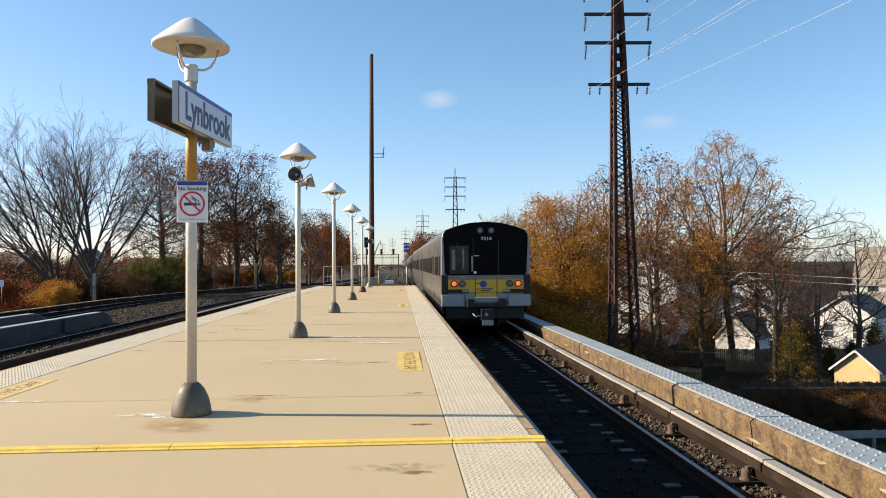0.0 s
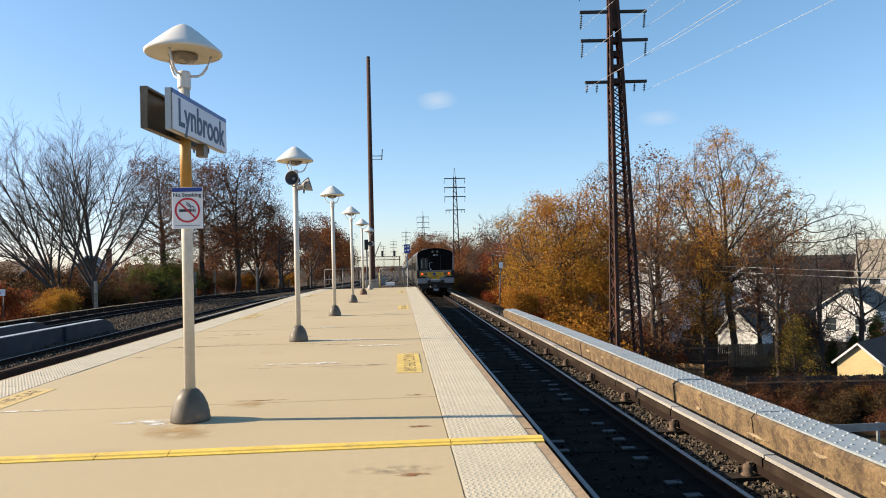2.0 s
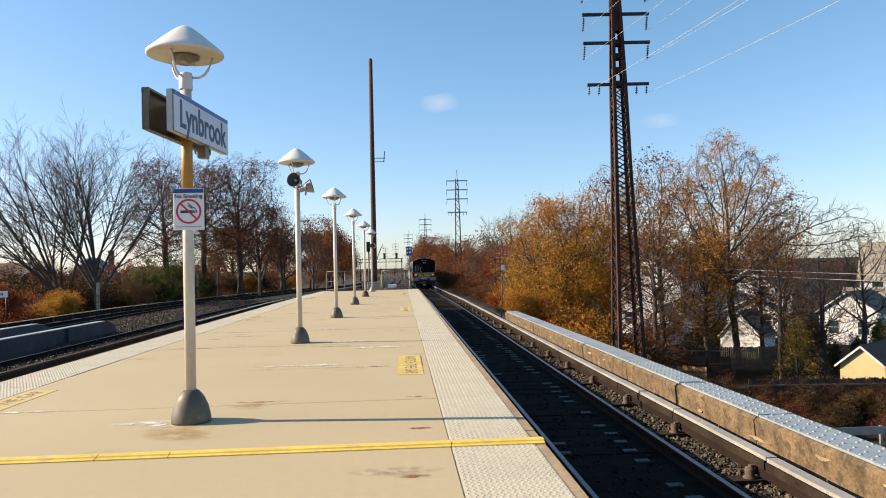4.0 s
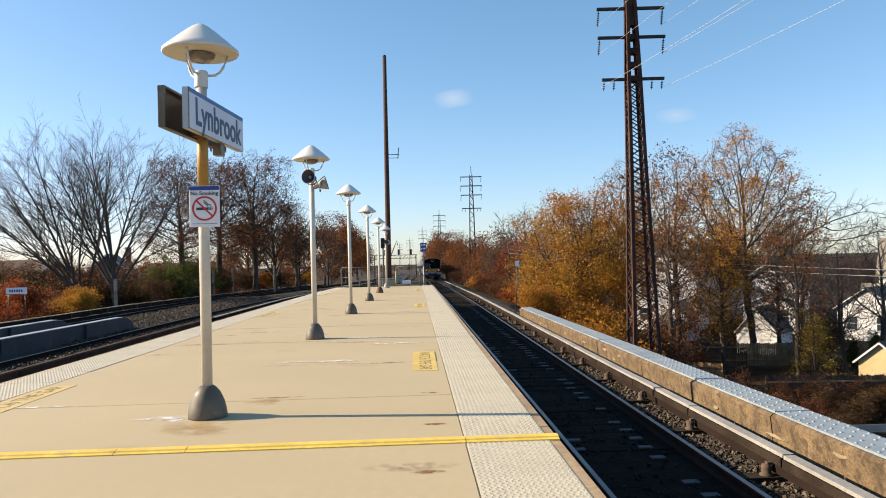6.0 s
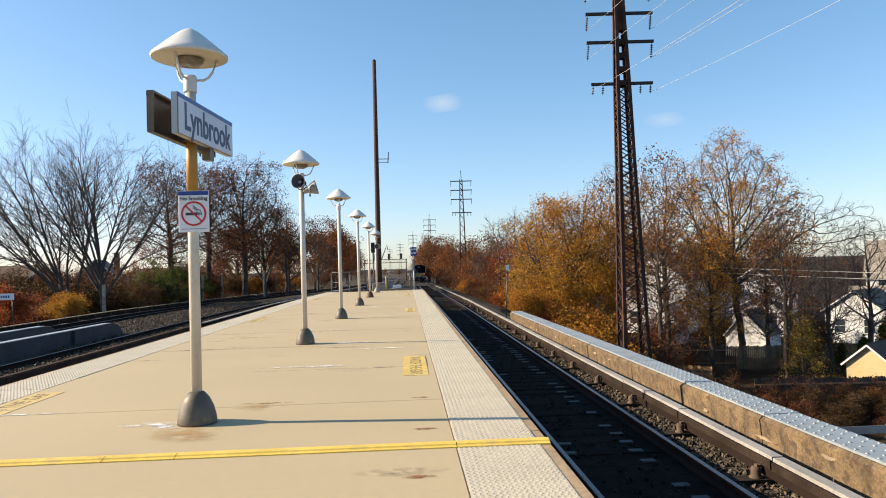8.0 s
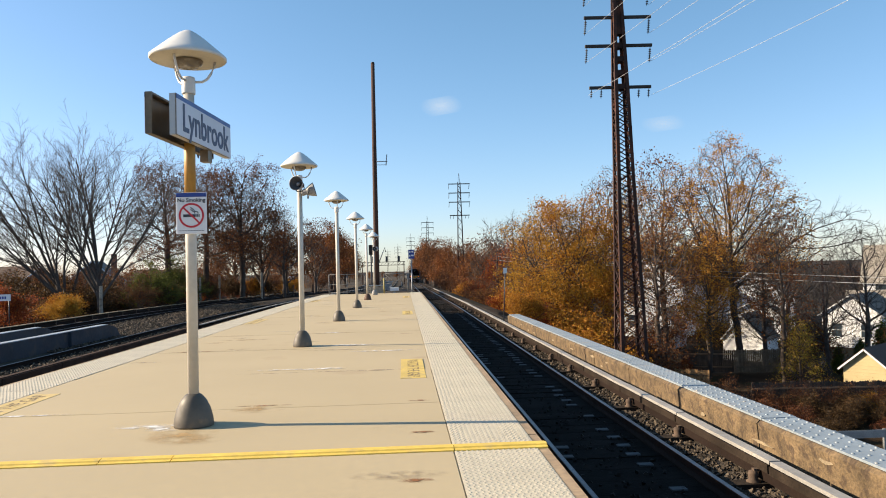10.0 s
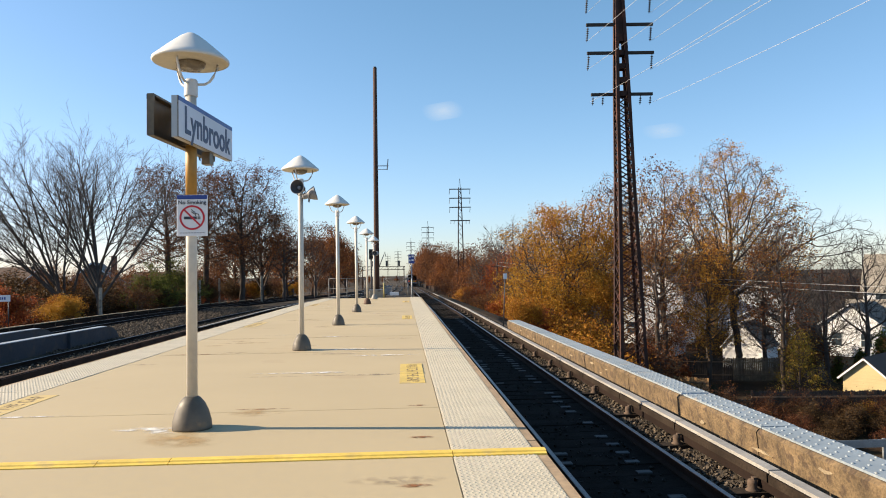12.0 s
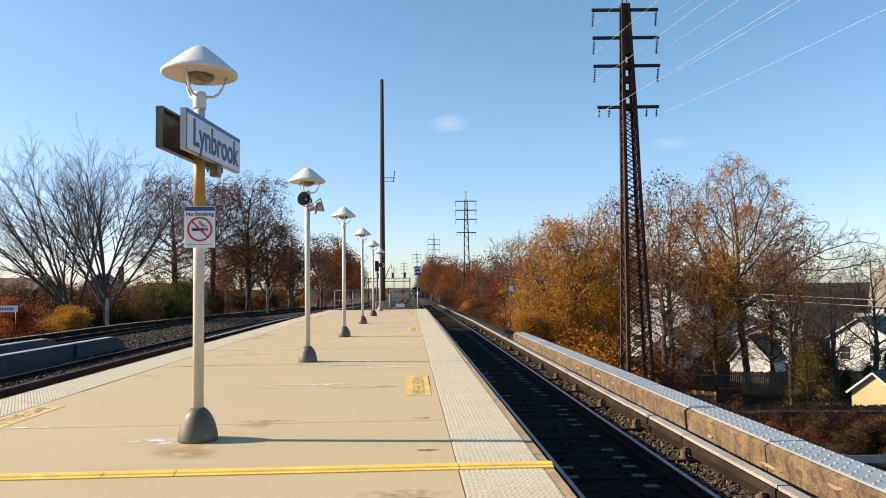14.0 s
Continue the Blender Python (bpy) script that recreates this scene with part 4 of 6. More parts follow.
# beside the main track, on the slope down to the gardens
tree("maple_tree", "large spreading tree with sparse orange-brown leaves", BIG_ORANGE, (27.6, 58), 0, 1.0)
tree("maple_tree", "small golden-leaved tree tangled with vines", MID_GOLD, (23.6, 55), 0, 1.0)
tree("oak_tree", "golden orange autumn tree on the slope", DENSE_A, (13.9, 57), 0, 1.10)
tree("oak_tree", "golden autumn tree on the slope", DENSE_B, (12.0, 56.5), 70, 1.05)
tree("oak_tree", "sparse golden autumn tree on the slope", SPARSE_GOLD, (20.6, 67), 150, 1.2)
tree("thin_tree", "thin brown tree with few remaining leaves", THIN_A, (22.0, 60), 20, 1.35)
tree("thin_tree", "thin brown tree with few remaining leaves", THIN_A, (18.0, 50), 120, 1.0)
tree("thin_tree", "thin brown tree tangled with dry vines", SPARSE_GOLD, (26.2, 61), 240, 0.74)
tree("thin_tree", "thin brown tree with few remaining leaves", THIN_A, (30.6, 60), 300, 0.92)
tree("bare_tree", "low bare tree with tangled limbs over a shed", BARE_A, (30.2, 59), 20, 0.72)
tree("thin_tree", "thin nearly bare tree beside a garden fence", THIN_A, (27.0, 50), 190, 0.95)
for x, y, m, s, r in ((36.0, 66, BARE_A, 0.95, 0), (20.0, 70, THIN_A, 1.3, 55), (22.0, 86, BARE_A, 1.0, 300)):
    tree("garden_tree", "bare brown garden tree with fine twigs" if m is BARE_A else "thin garden tree with few brown leaves", m, (x, y), r, s, "garden trees")
for x, y, s in ((19.4, 38.4, 0.85), (20.8, 37.2, 0.8), (22.0, 38.6, 0.95), (23.2, 37.0, 0.8), (24.4, 38.3, 0.95), (25.8, 36.8, 0.85), (27.0, 38.0, 0.95), (28.6, 37.2, 0.9), (30.0, 37.9, 0.95), (31.6, 37.0, 0.95), (18.0, 39.5, 0.9), (21.4, 35.2, 0.7), (24.6, 34.8, 0.7), (27.8, 34.9, 0.7), (16.6, 40.6, 1.0), (33.2, 37.6, 1.0)):
    tree("vine_thicket", "dark tangled vines over a garden fence" if int(y * 10) % 3 else "reddish brown tangled vines over a garden fence", SHRUB_D if int(y * 10) % 3 else SHRUB_M, (x, y), x * 50 % 360, s * 0.8, "vine thickets", "shrub")
tree("bare_tree", "bare tree with wide low limbs over the gardens", BARE_A, (38.5, 58), 160, 0.98)
tree("bare_tree", "low tangled bare tree over the garden fence", BARE_A, (32.6, 54), 60, 0.72)
tree("oak_tree", "dark red autumn tree beside the track", DENSE_R, (11.5, 84), 0, 1.1)
tree("oak_tree", "orange autumn tree beside the track", SPARSE_GOLD, (13.5, 76), 80, 0.76)
tree("bare_tree", "bare grey tree among autumn trees", BARE_A, (14.5, 96), 0, 1.35)
tree("bare_tree", "bare grey tree among autumn trees", BARE_A, (13.2, 70), 200, 1.15)
for x, y, m, s in ((11.5, 97, 2, 0.95), (13.5, 106, 0, 1.05), (11.0, 113, 1, 0.9), (12.5, 124, 2, 1.05), (14.5, 118, 2, 1.2), (10.8, 136, 0, 1.0), (12.2, 146, 0, 1.15), (9.8, 156, 1, 1.0), (12, 166, 2, 1.2), (10.0, 178, 0, 1.2), (11.5, 192, 1, 1.3), (8.8, 206, 0, 1.2), (10, 222, 0, 1.4), (7.4, 240, 1, 1.3), (8.5, 262, 0, 1.5), (9.5, 285, 0, 1.4), (10, 315, 1, 1.5), (9, 345, 0, 1.4), (9, 380, 1, 1.5), (8, 430, 0, 1.5),
                   (16, 132, 0, 1.2), (18, 150, 1, 1.2), (16, 175, 0, 1.3), (20, 110, 2, 1.2), (28, 108, 2, 1.1), (34, 112, 2, 1.2), (40, 118, 2, 1.2), (48, 112, 0, 1.2), (56, 108, 2, 1.3), (66, 104, 2, 0.75), (70, 112, 2, 0.8), (30, 122, 0, 1.2), (44, 124, 0, 1.2), (54, 122, 1, 1.3), (75, 96, 2, 1.2)):
    tree("slope_tree", ("brown autumn tree beside the railway", "orange autumn tree beside the railway", "thin nearly bare tree beside the railway")[m], (FAR_A, FAR_B, FAR_C)[m], (x, y), rnd.uniform(0, 360), s * (0.9 if x < 14 else 1.0), "trees beside the railway")
for x, y, m, s, c in ((8.2, 47, SHRUB_O, 1.0, "orange"), (9.5, 50, SHRUB_R, 1.2, "red"), (9.0, 55, SHRUB_O, 1.2, "orange"), (10.5, 58, SHRUB_R, 1.5, "red"), (8.6, 61, SHRUB_R, 1.1, "red"), (9.6, 66, SHRUB_O, 1.4, "orange"), (8.8, 72, SHRUB_B, 1.2, "brown"), (9.8, 78, SHRUB_O, 1.5, "orange"), (9.0, 86, SHRUB_B, 1.4, "brown"), (9.2, 95, SHRUB_B, 1.4, "brown"), (9, 105, SHRUB_O, 1.4, "orange"), (8.8, 116, SHRUB_B, 1.4, "brown"), (8.5, 130, SHRUB_B, 1.5, "brown"), (8.2, 145, SHRUB_B, 1.5, "brown"),
                      (11.5, 47, SHRUB_O, 1.9, "orange"), (13.0, 51, SHRUB_O, 2.0, "orange"), (15.0, 48, SHRUB_B, 2.1, "brown"), (15.6, 47, SHRUB_B, 1.3, "brown"), (19.0, 53, SHRUB_B, 1.0, "brown"), (21.6, 55, SHRUB_R, 0.8, "red"), (22.0, 63, SHRUB_B, 0.8, "brown"), (20.3, 60, SHRUB_R, 1.3, "red"), (27.4, 48.6, VINE_TREE, 1.1, "yellow-green"), (28.4, 50.2, VINE_TREE, 0.95, "yellow-green"), (25.9, 39.4, SHRUB_Y, 0.72, "yellowing"), (26, 76, SHRUB_B, 1.2, "brown"), (33.5, 78, SHRUB_D, 1.1, "dark"), (37, 76, SHRUB_D, 1.2, "dark"), (40, 70, SHRUB_D, 1.4, "dark"), (32.5, 72, SHRUB_D, 1.5, "dark"), (26.5, 70, SHRUB_B, 1.7, "brown"),
                      (24.5, 39.2, SHRUB_B, 0.75, "brown"), (22.5, 39.6, SHRUB_B, 0.8, "brown"), (20.5, 40, SHRUB_B, 0.8, "brown"), (26.5, 38.8, SHRUB_B, 0.8, "brown"), (28.5, 38.4, SHRUB_B, 0.8, "brown"), (18.5, 41, SHRUB_B, 0.9, "brown"), (15.8, 43, SHRUB_B, 0.9, "brown"), (33, 56, SHRUB_B, 1.6, "brown"), (36, 50, SHRUB_B, 1.6, "brown"), (12.4, 42.5, SHRUB_O, 1.6, "orange"), (10.5, 43.5, SHRUB_O, 1.3, "orange")):
    tree("shrub", c + "-leaved tangled shrub on the slope", m, (x, y), rnd.uniform(0, 360), s, "shrubs on the slope", "shrub")


# ---- lettering ----
def letters(name, text, size, material, parent, m, wide=1.0, depth=0.002, align="CENTER", span=0, bold=0.0):
    cu = bpy.data.curves.new(name, "FONT")
    cu.body, cu.size, cu.extrude, cu.align_x, cu.align_y = text, size, depth, align, "CENTER"
    cu.offset = bold
    ob = bpy.data.objects.new(name, cu)
    scene.collection.objects.link(ob)
    me = bpy.data.meshes.new_from_object(ob.evaluated_get(bpy.context.evaluated_depsgraph_get()))
    bpy.data.objects.remove(ob)
    if span:
        xs = [v.co.x for v in me.vertices]
        wide = span / (max(xs) - min(xs))
    me.materials.clear()
    me.materials.append(material)
    out = new(name, me)
    out.parent = parent
    out.matrix_basis = m @ Matrix.Diagonal((wide, 1, 1, 1))
    return out


def frame_xz(x, y, z):
    """Writing on a face that looks towards -y."""
    return pose(x, y, z, 90, 0, 0)


# ---- platform lamps ----
def lamp_post(at, post_mat=None, base_mat=None, label=""):
    t = thing("platform_lamp", label or "white platform lamp with conical shade on a grey post", "lamp", at, "platform lamps")
    bm = B()
    lathe(bm, [(0.0, 0.0), (0.178, 0.0), (0.181, 0.02), (0.174, 0.08), (0.154, 0.16), (0.120, 0.235), (0.080, 0.285), (0.058, 0.30), (0, 0.30)], 28)
    part("base", bm, base_mat or BASE_METAL, t, "dark domed cast base")
    part("post", tube(B(), [(0, 0, 0.27), (0, 0, 3.20)], 0.050, 20), post_mat or POST_GREY, t)
    bm = B()
    lathe(bm, [(0, 3.12), (0.060, 3.12), (0.062, 3.13), (0.062, 3.265), (0.056, 3.28), (0, 3.28)], 20)
    part("collar", bm, LAMP_WHITE, t)
    bm = B()
    lathe(bm, [(0.345, 3.445), (0.354, 3.455), (0.352, 3.472), (0.310, 3.510), (0.230, 3.580), (0.150, 3.648), (0.085, 3.698), (0.04, 3.724), (0.015, 3.733), (0, 3.734)], 40)
    part("shade", bm, LAMP_WHITE, t)
    bm = B()
    lathe(bm, [(0.345, 3.447), (0.325, 3.437), (0.16, 3.445), (0.0, 3.447)], 40)
    under = part("reflector", bm, mat_under, t, "cream underside of the shade")
    bm = B()
    lathe(bm, [(0.135, 3.440), (0.128, 3.41), (0.095, 3.38), (0.05, 3.366), (0, 3.364)], 24)
    part("lens", bm, mat_lens, t, "smoked bowl lens")
    for k in range(3):
        a = radians(-104 + 120 * k)
        c, s = math.cos(a), math.sin(a)
        pts = [(r * c, r * s, z) for r, z in ((0.06, 3.24), (0.125, 3.245), (0.17, 3.275), (0.205, 3.33), (0.235, 3.40), (0.245, 3.445))]
        part("arm", tube(B(), pts, 0.012, 8), LAMP_WHITE, t)
    return t


mat_under = mat("lamp_underside", (0.62, 0.56, 0.44), 0.6, vary=0.1, bump=0)
mat_lens = mat("lamp_lens", (0.20, 0.165, 0.12), 0.25, vary=0.15, bump=0)
first = lamp_post((-1.90, 6.36, 0), label="white platform lamp carrying a station name sign")
second = lamp_post((-1.87, 13.47, 0))
for x, y in ((-1.79, 20.38), (-1.74, 27.77)):
    copy_thing(second, pose(x, y, 0, 0, 0, 25))
lamp_post((-1.71, 35.37, 0), base_mat=mat("rusty_base", (0.10, 0.055, 0.035), 0.7, 0.2, vary=0.3, bump=0.2), label="white platform lamp with a rusty brown base")
lamp_post((-1.66, 42.7, 0), base_mat=mat("pale_base", (0.27, 0.25, 0.22), 0.6, vary=0.2, bump=0.1), label="white platform lamp with a pale base")
part("upper_sleeve", tube(B(), [(0, 0, 2.17), (0, 0, 2.75)], 0.0515, 20), POST_OCHRE, first, "ochre-stained upper post")

# ---- station name sign: two trays, one on each side of the post ----
name_sign = thing("station_name_sign", "pair of station name boards with blue-grey letters on a lamp post", "sign", (-1.897, 6.44, 2.81), rz=-5.5)


def tray(x, out, y_a=-0.74):
    """A name board along the platform; out is the side that it shows to."""
    bm = B()
    box(bm, x - 0.004, x + 0.004, y_a, 0.74, -0.181, 0.181)
    back = part("board", bm, BRONZE, name_sign, "bronze-coloured backing tray")
    lip = x - out * 0.055
    for nm, (y0, y1, z0, z1) in (("rim", (y_a, 0.74, 0.163, 0.181)), ("rim", (y_a, 0.74, -0.181, -0.163)), ("rim", (y_a, y_a + 0.02, -0.163, 0.163)), ("rim", (0.72, 0.74, -0.163, 0.163))):
        bm = B()
        box(bm, min(x, lip), max(x, lip), y0, y1, z0, z1)
        part(nm, bm, SIGN_RIM if out > 0 else BRONZE, back, "weathered edge of the tray")
    bm = B()
    box(bm, x + out * 0.004 if out > 0 else x - 0.010, x + 0.010 if out > 0 else x - 0.004, y_a + 0.005, 0.735, -0.177, 0.137)
    face = part("face", bm, SIGN_FACE, name_sign, "pale grey-white sign face")
    bm = B()
    box(bm, x + 0.004 if out > 0 else x - 0.0105, x + 0.0105 if out > 0 else x - 0.004, y_a + 0.005, 0.735, 0.137, 0.177)
    part("band", bm, SIGN_BAND, name_sign, "blue band along the top")
    m = Matrix.Translation((x + out * 0.0115, 0.055, -0.018)) @ pose(0, 0, 0, 90, 0, 90 if out > 0 else -90)
    letters("lettering", "Lynbrook", 0.345, LETTER, name_sign, m, span=1.20, bold=0.006)


SIGN_RIM = mat("sign_rim", (0.42, 0.42, 0.42), 0.45, 0.5, vary=0.1, bump=0)
SIGN_FACE = mat("sign_face", (0.62, 0.64, 0.70), 0.45, vary=0.06, bump=0)
SIGN_BAND = mat("sign_band", (0.07, 0.13, 0.34), 0.45, vary=0.08, bump=0)
tray(0.115, 1, -0.66)
tray(-0.115, -1)
for dz in (-0.13, 0.12):
    bm = B()
    box(bm, -0.108, 0.108, -0.145, -0.015, dz - 0.03, dz + 0.03)
    part("bracket", bm, BRONZE, name_sign)
bm = B()
box(bm, 0.02, 0.10, 0.14, 0.25, -0.30, -0.182)
part("junction_box", bm, BRONZE, name_sign)

# ---- no smoking sign ----
ns = thing("no_smoking_sign", "white no smoking sign with blue band strapped to a lamp post", "sign", (-1.87, 6.285, 1.985))
soften(part("panel", box(B(), -0.141, 0.141, -0.004, 0.004, -0.193, 0.193), SIGN_WHITE, ns), 0.003, 1)
part("band", box(B(), -0.139, 0.139, -0.0062, -0.0042, 0.152, 0.191), SIGN_BLUE, ns, "dark blue top band")
letters("lettering", "No Smoking", 0.050, SIGN_INK, ns, frame_xz(0, -0.0065, 0.121), depth=0.001, span=0.255, bold=0.0008)
bm = B()
ring = []
for r in (0.098, 0.116):
    ring.append([bm.verts.new((r * math.cos(k * math.tau / 48), -0.0066, -0.02 + r * math.sin(k * math.tau / 48))) for k in range(48)])
for k in range(48):
    bm.faces.new((ring[0][k], ring[0][(k + 1) % 48], ring[1][(k + 1) % 48], ring[1][k]))
part("ring", bm, SIGN_RED, ns, "red ring")
part("cigarette", box(B(), -0.075, 0.035, -0.0062, -0.0045, -0.036, -0.010), SIGN_INK, ns)
for x in (0.042, 0.056, 0.07):
    part("ash_bar", box(B(), x - 0.004, x + 0.0045, -0.0062, -0.0045, -0.036, -0.010), SIGN_INK, ns)
for dx, top in ((0.0, 0.055), (0.03, 0.035)):
    part("smoke_line", tube(B(), [(0.062 - dx, -0.0055, -0.004), (0.058 - dx, -0.0055, 0.012), (0.030 - dx * 0.6, -0.0055, 0.018), (0.022 - dx * 0.5, -0.0055, 0.032), (0.004, -0.0055, top - 0.01), (-0.008, -0.0055, top)], 0.004, 5), SIGN_INK, ns)
bm = B()
beam(bm, (-0.076, -0.0072, 0.056), (0.076, -0.0072, -0.096), 0.016, 0.0012, (0, 1, 0))
part("slash", bm, SIGN_RED, ns, "red diagonal bar")
for x in range(9):
    part("small_print", box(B(), -0.115 + 0.026 * x, -0.115 + 0.026 * x + 0.02, -0.0055, -0.0042, -0.165, -0.160), SIGN_INK, ns)
for z in (0.10, -0.10):
    bm = B()
    lathe(bm, [(0.058, -0.008), (0.062, -0.008), (0.062, 0.008), (0.058, 0.008)], 20, (-0.03, 0.075, z))
    part("strap", bm, STEEL, ns, "steel strap round the post")


# ---- loudspeakers ----
def horn(at, rz, rx=0, s=1.0):
    t = thing("loudspeaker", "grey horn loudspeaker on a lamp post", "loudspeaker", at, "loudspeakers")
    t.matrix_basis = pose(*at, 90 + rx, 0, rz) @ Matrix.Scale(s, 4)
    bm = B()
    lathe(bm, [(0.165, 0.16), (0.172, 0.16), (0.170, 0.145), (0.135, 0.05), (0.09, -0.03), (0.075, -0.06), (0.075, -0.15), (0.06, -0.17), (0, -0.17)], 28)
    part("horn", bm, SPEAKER, t)
    bm = B()
    lathe(bm, [(0.160, 0.158), (0.125, 0.06), (0.075, -0.02), (0.04, -0.04), (0, -0.04)], 28)
    part("throat", bm, SPEAKER_IN, t, "dark inside of the horn")
    bm = B()
    lathe(bm, [(0, 0.075), (0.025, 0.07), (0.042, 0.05), (0.045, 0.0), (0.0, 0.0)], 18)
    part("centre_cone", bm, SPEAKER, t)
    part("yoke", tube(B(), [(0.12, 0, 0.03), (0.13, -0.09, -0.03), (0.07, -0.16, -0.06), (-0.07, -0.16, -0.06), (-0.13, -0.09, -0.03), (-0.12, 0, 0.03)], 0.012, 6), DARK_METAL, t)
    return t


SPEAKER = mat("speaker_grey", (0.30, 0.30, 0.31), 0.5, vary=0.12, bump=0)
SPEAKER_IN = mat("speaker_dark", (0.10, 0.10, 0.11), 0.6, vary=0.15, bump=0)
horn((-1.85, 13.25, 3.08), -18, -4, 0.80)
horn((-1.70, 13.46, 2.97), 92, -16, 0.80)
horn((-1.60, 42.5, 2.72), 0, 0, 0.8)
horn((-1.56, 42.9, 2.72), 150, 0, 0.8)


# ---- painted warnings on the platform ----
def painted(at, toward, label):
    """A yellow patch with words along the edge, to be read by somebody who faces the edge."""
    t = thing("painted_warning", label, "floor marking", at, "painted warnings")
    for y0, y1 in ((-1.02, -0.147), (-0.133, 1.02)):
        part("patch", box(B(), -0.167, 0.167, y0, y1, 0.0, 0.0035), YELLOW_FADED if toward < 0 else YELLOW_WORN, t)
    m = pose(0, 0, 0.0042, 0, 0, -90 if toward > 0 else 90)
    letters("lettering", "WATCH THE GAP", 0.24, PAINT_INK, t, m, depth=0.0004, span=1.85)
    return t


PAINT_INK = mat("worn_black_paint", (0.16, 0.11, 0.06), 0.8, vary=0.3, bump=0, tint=(0.50, 0.36, 0.13), tint_at=0.56, spot=9)
for y in (9.89, 23.6, 37.9):
    painted((0.185, y, 0.002), 1, "worn yellow painted gap warning with dark letters")
for y in (7.55, 21.2, 35.5):
    painted((-4.29, y, 0.002), -1, "faded yellow painted gap warning with dark letters")

# ---- stains on the slabs: soft-edged, thin films ----
def film_mat(name, col, strength, grain):
    m = mat(name, col, 0.85, vary=0.3, big=5, fine=30, bump=0)
    nt = m.node_tree
    tc, gr = nt.nodes.new("ShaderNodeTexCoord"), nt.nodes.new("ShaderNodeTexGradient")
    gr.gradient_type = "SPHERICAL"
    mp, nz, mul = nt.nodes.new("ShaderNodeMapping"), nt.nodes.new("ShaderNodeTexNoise"), nt.nodes.new("ShaderNodeMath")
    mp.inputs["Location"].default_value, mp.inputs["Scale"].default_value = (-1, -1, 0), (2, 2, 0)
    nz.inputs["Scale"].default_value, nz.inputs["Detail"].default_value = grain, 5
    nt.links.new(tc.outputs["Generated"], mp.inputs["Vector"])
    nt.links.new(mp.outputs[0], gr.inputs["Vector"])
    nt.links.new(tc.outputs["Object"], nz.inputs["Vector"])
    mr = nt.nodes.new("ShaderNodeMapRange")
    mr.inputs["From Min"].default_value, mr.inputs["From Max"].default_value = 0.38, 0.62
    nt.links.new(nz.outputs["Fac"], mr.inputs["Value"])
    mul.operation = "MULTIPLY"
    nt.links.new(gr.outputs["Fac"], mul.inputs[0])
    nt.links.new(mr.outputs[0], mul.inputs[1])
    st = nt.nodes.new("ShaderNodeMath")
    st.operation, st.use_clamp = "MULTIPLY", True
    st.inputs[1].default_value = strength
    nt.links.new(mul.outputs[0], st.inputs[0])
    nt.links.new(st.outputs[0], nt.nodes["Principled BSDF"].inputs["Alpha"])
    return m


RUST_FILM = film_mat("rust_film", (0.22, 0.085, 0.025), 2.2, 14)
SOFT_FILM = film_mat("ochre_film", (0.42, 0.27, 0.11), 0.75, 5)
PALE_FILM = film_mat("pale_film", (0.72, 0.70, 0.66), 1.6, 7)
GREY_FILM = film_mat("grey_film", (0.24, 0.185, 0.13), 0.8, 8)
rnd = random.Random(9)
spots = [(-1.42, 7.26, 0.32, 0.035, RUST_FILM), (-1.45, 7.05, 0.30, 0.22, SOFT_FILM), (0.22, 7.25, 0.13, 0.04, RUST_FILM), (0.22, 5.72, 0.12, 0.045, RUST_FILM), (0.14, 4.28, 0.13, 0.05, RUST_FILM), (0.02, 4.42, 0.36, 0.12, GREY_FILM),
         (-1.92, 5.95, 0.36, 0.30, SOFT_FILM), (-1.75, 5.72, 0.30, 0.18, SOFT_FILM), (-2.30, 6.36, 0.38, 0.11, PALE_FILM), (-2.1, 6.25, 0.3, 0.12, PALE_FILM), (-3.9, 7.15, 0.6, 0.04, PALE_FILM)]
for k in range(34):
    spots.append((rnd.uniform(-4.2, 0.2), rnd.uniform(8, 40), rnd.uniform(0.2, 0.7), rnd.uniform(0.04, 0.16), rnd.choice((GREY_FILM, SOFT_FILM, SOFT_FILM, PALE_FILM))))
for a in slabs[6:-1]:
    for k in range(3):
        spots.append((rnd.uniform(-4, 0.2), a + rnd.uniform(-0.02, 0.05), rnd.uniform(0.3, 0.9), 0.035, rnd.choice((GREY_FILM, RUST_FILM, GREY_FILM))))
for k, (x, y, w, h, nm) in enumerate(spots):
    bm = B()
    bm.faces.new([bm.verts.new(q) for q in ((x - w, y - h, 0.0045 + 0.0001 * (k % 9)), (x + w, y - h, 0.0045 + 0.0001 * (k % 9)), (x + w, y + h, 0.0045 + 0.0001 * (k % 9)), (x - w, y + h, 0.0045 + 0.0001 * (k % 9)))])
    tagged(part("stain", bm, nm), {"rust_film": "rusty brown stain on the platform concrete", "ochre_film": "faint ochre stain on the platform concrete", "pale_film": "pale lime stain on the platform concrete", "grey_film": "dark grime mark on the platform concrete"}[nm.name], "stain", "platform stains")

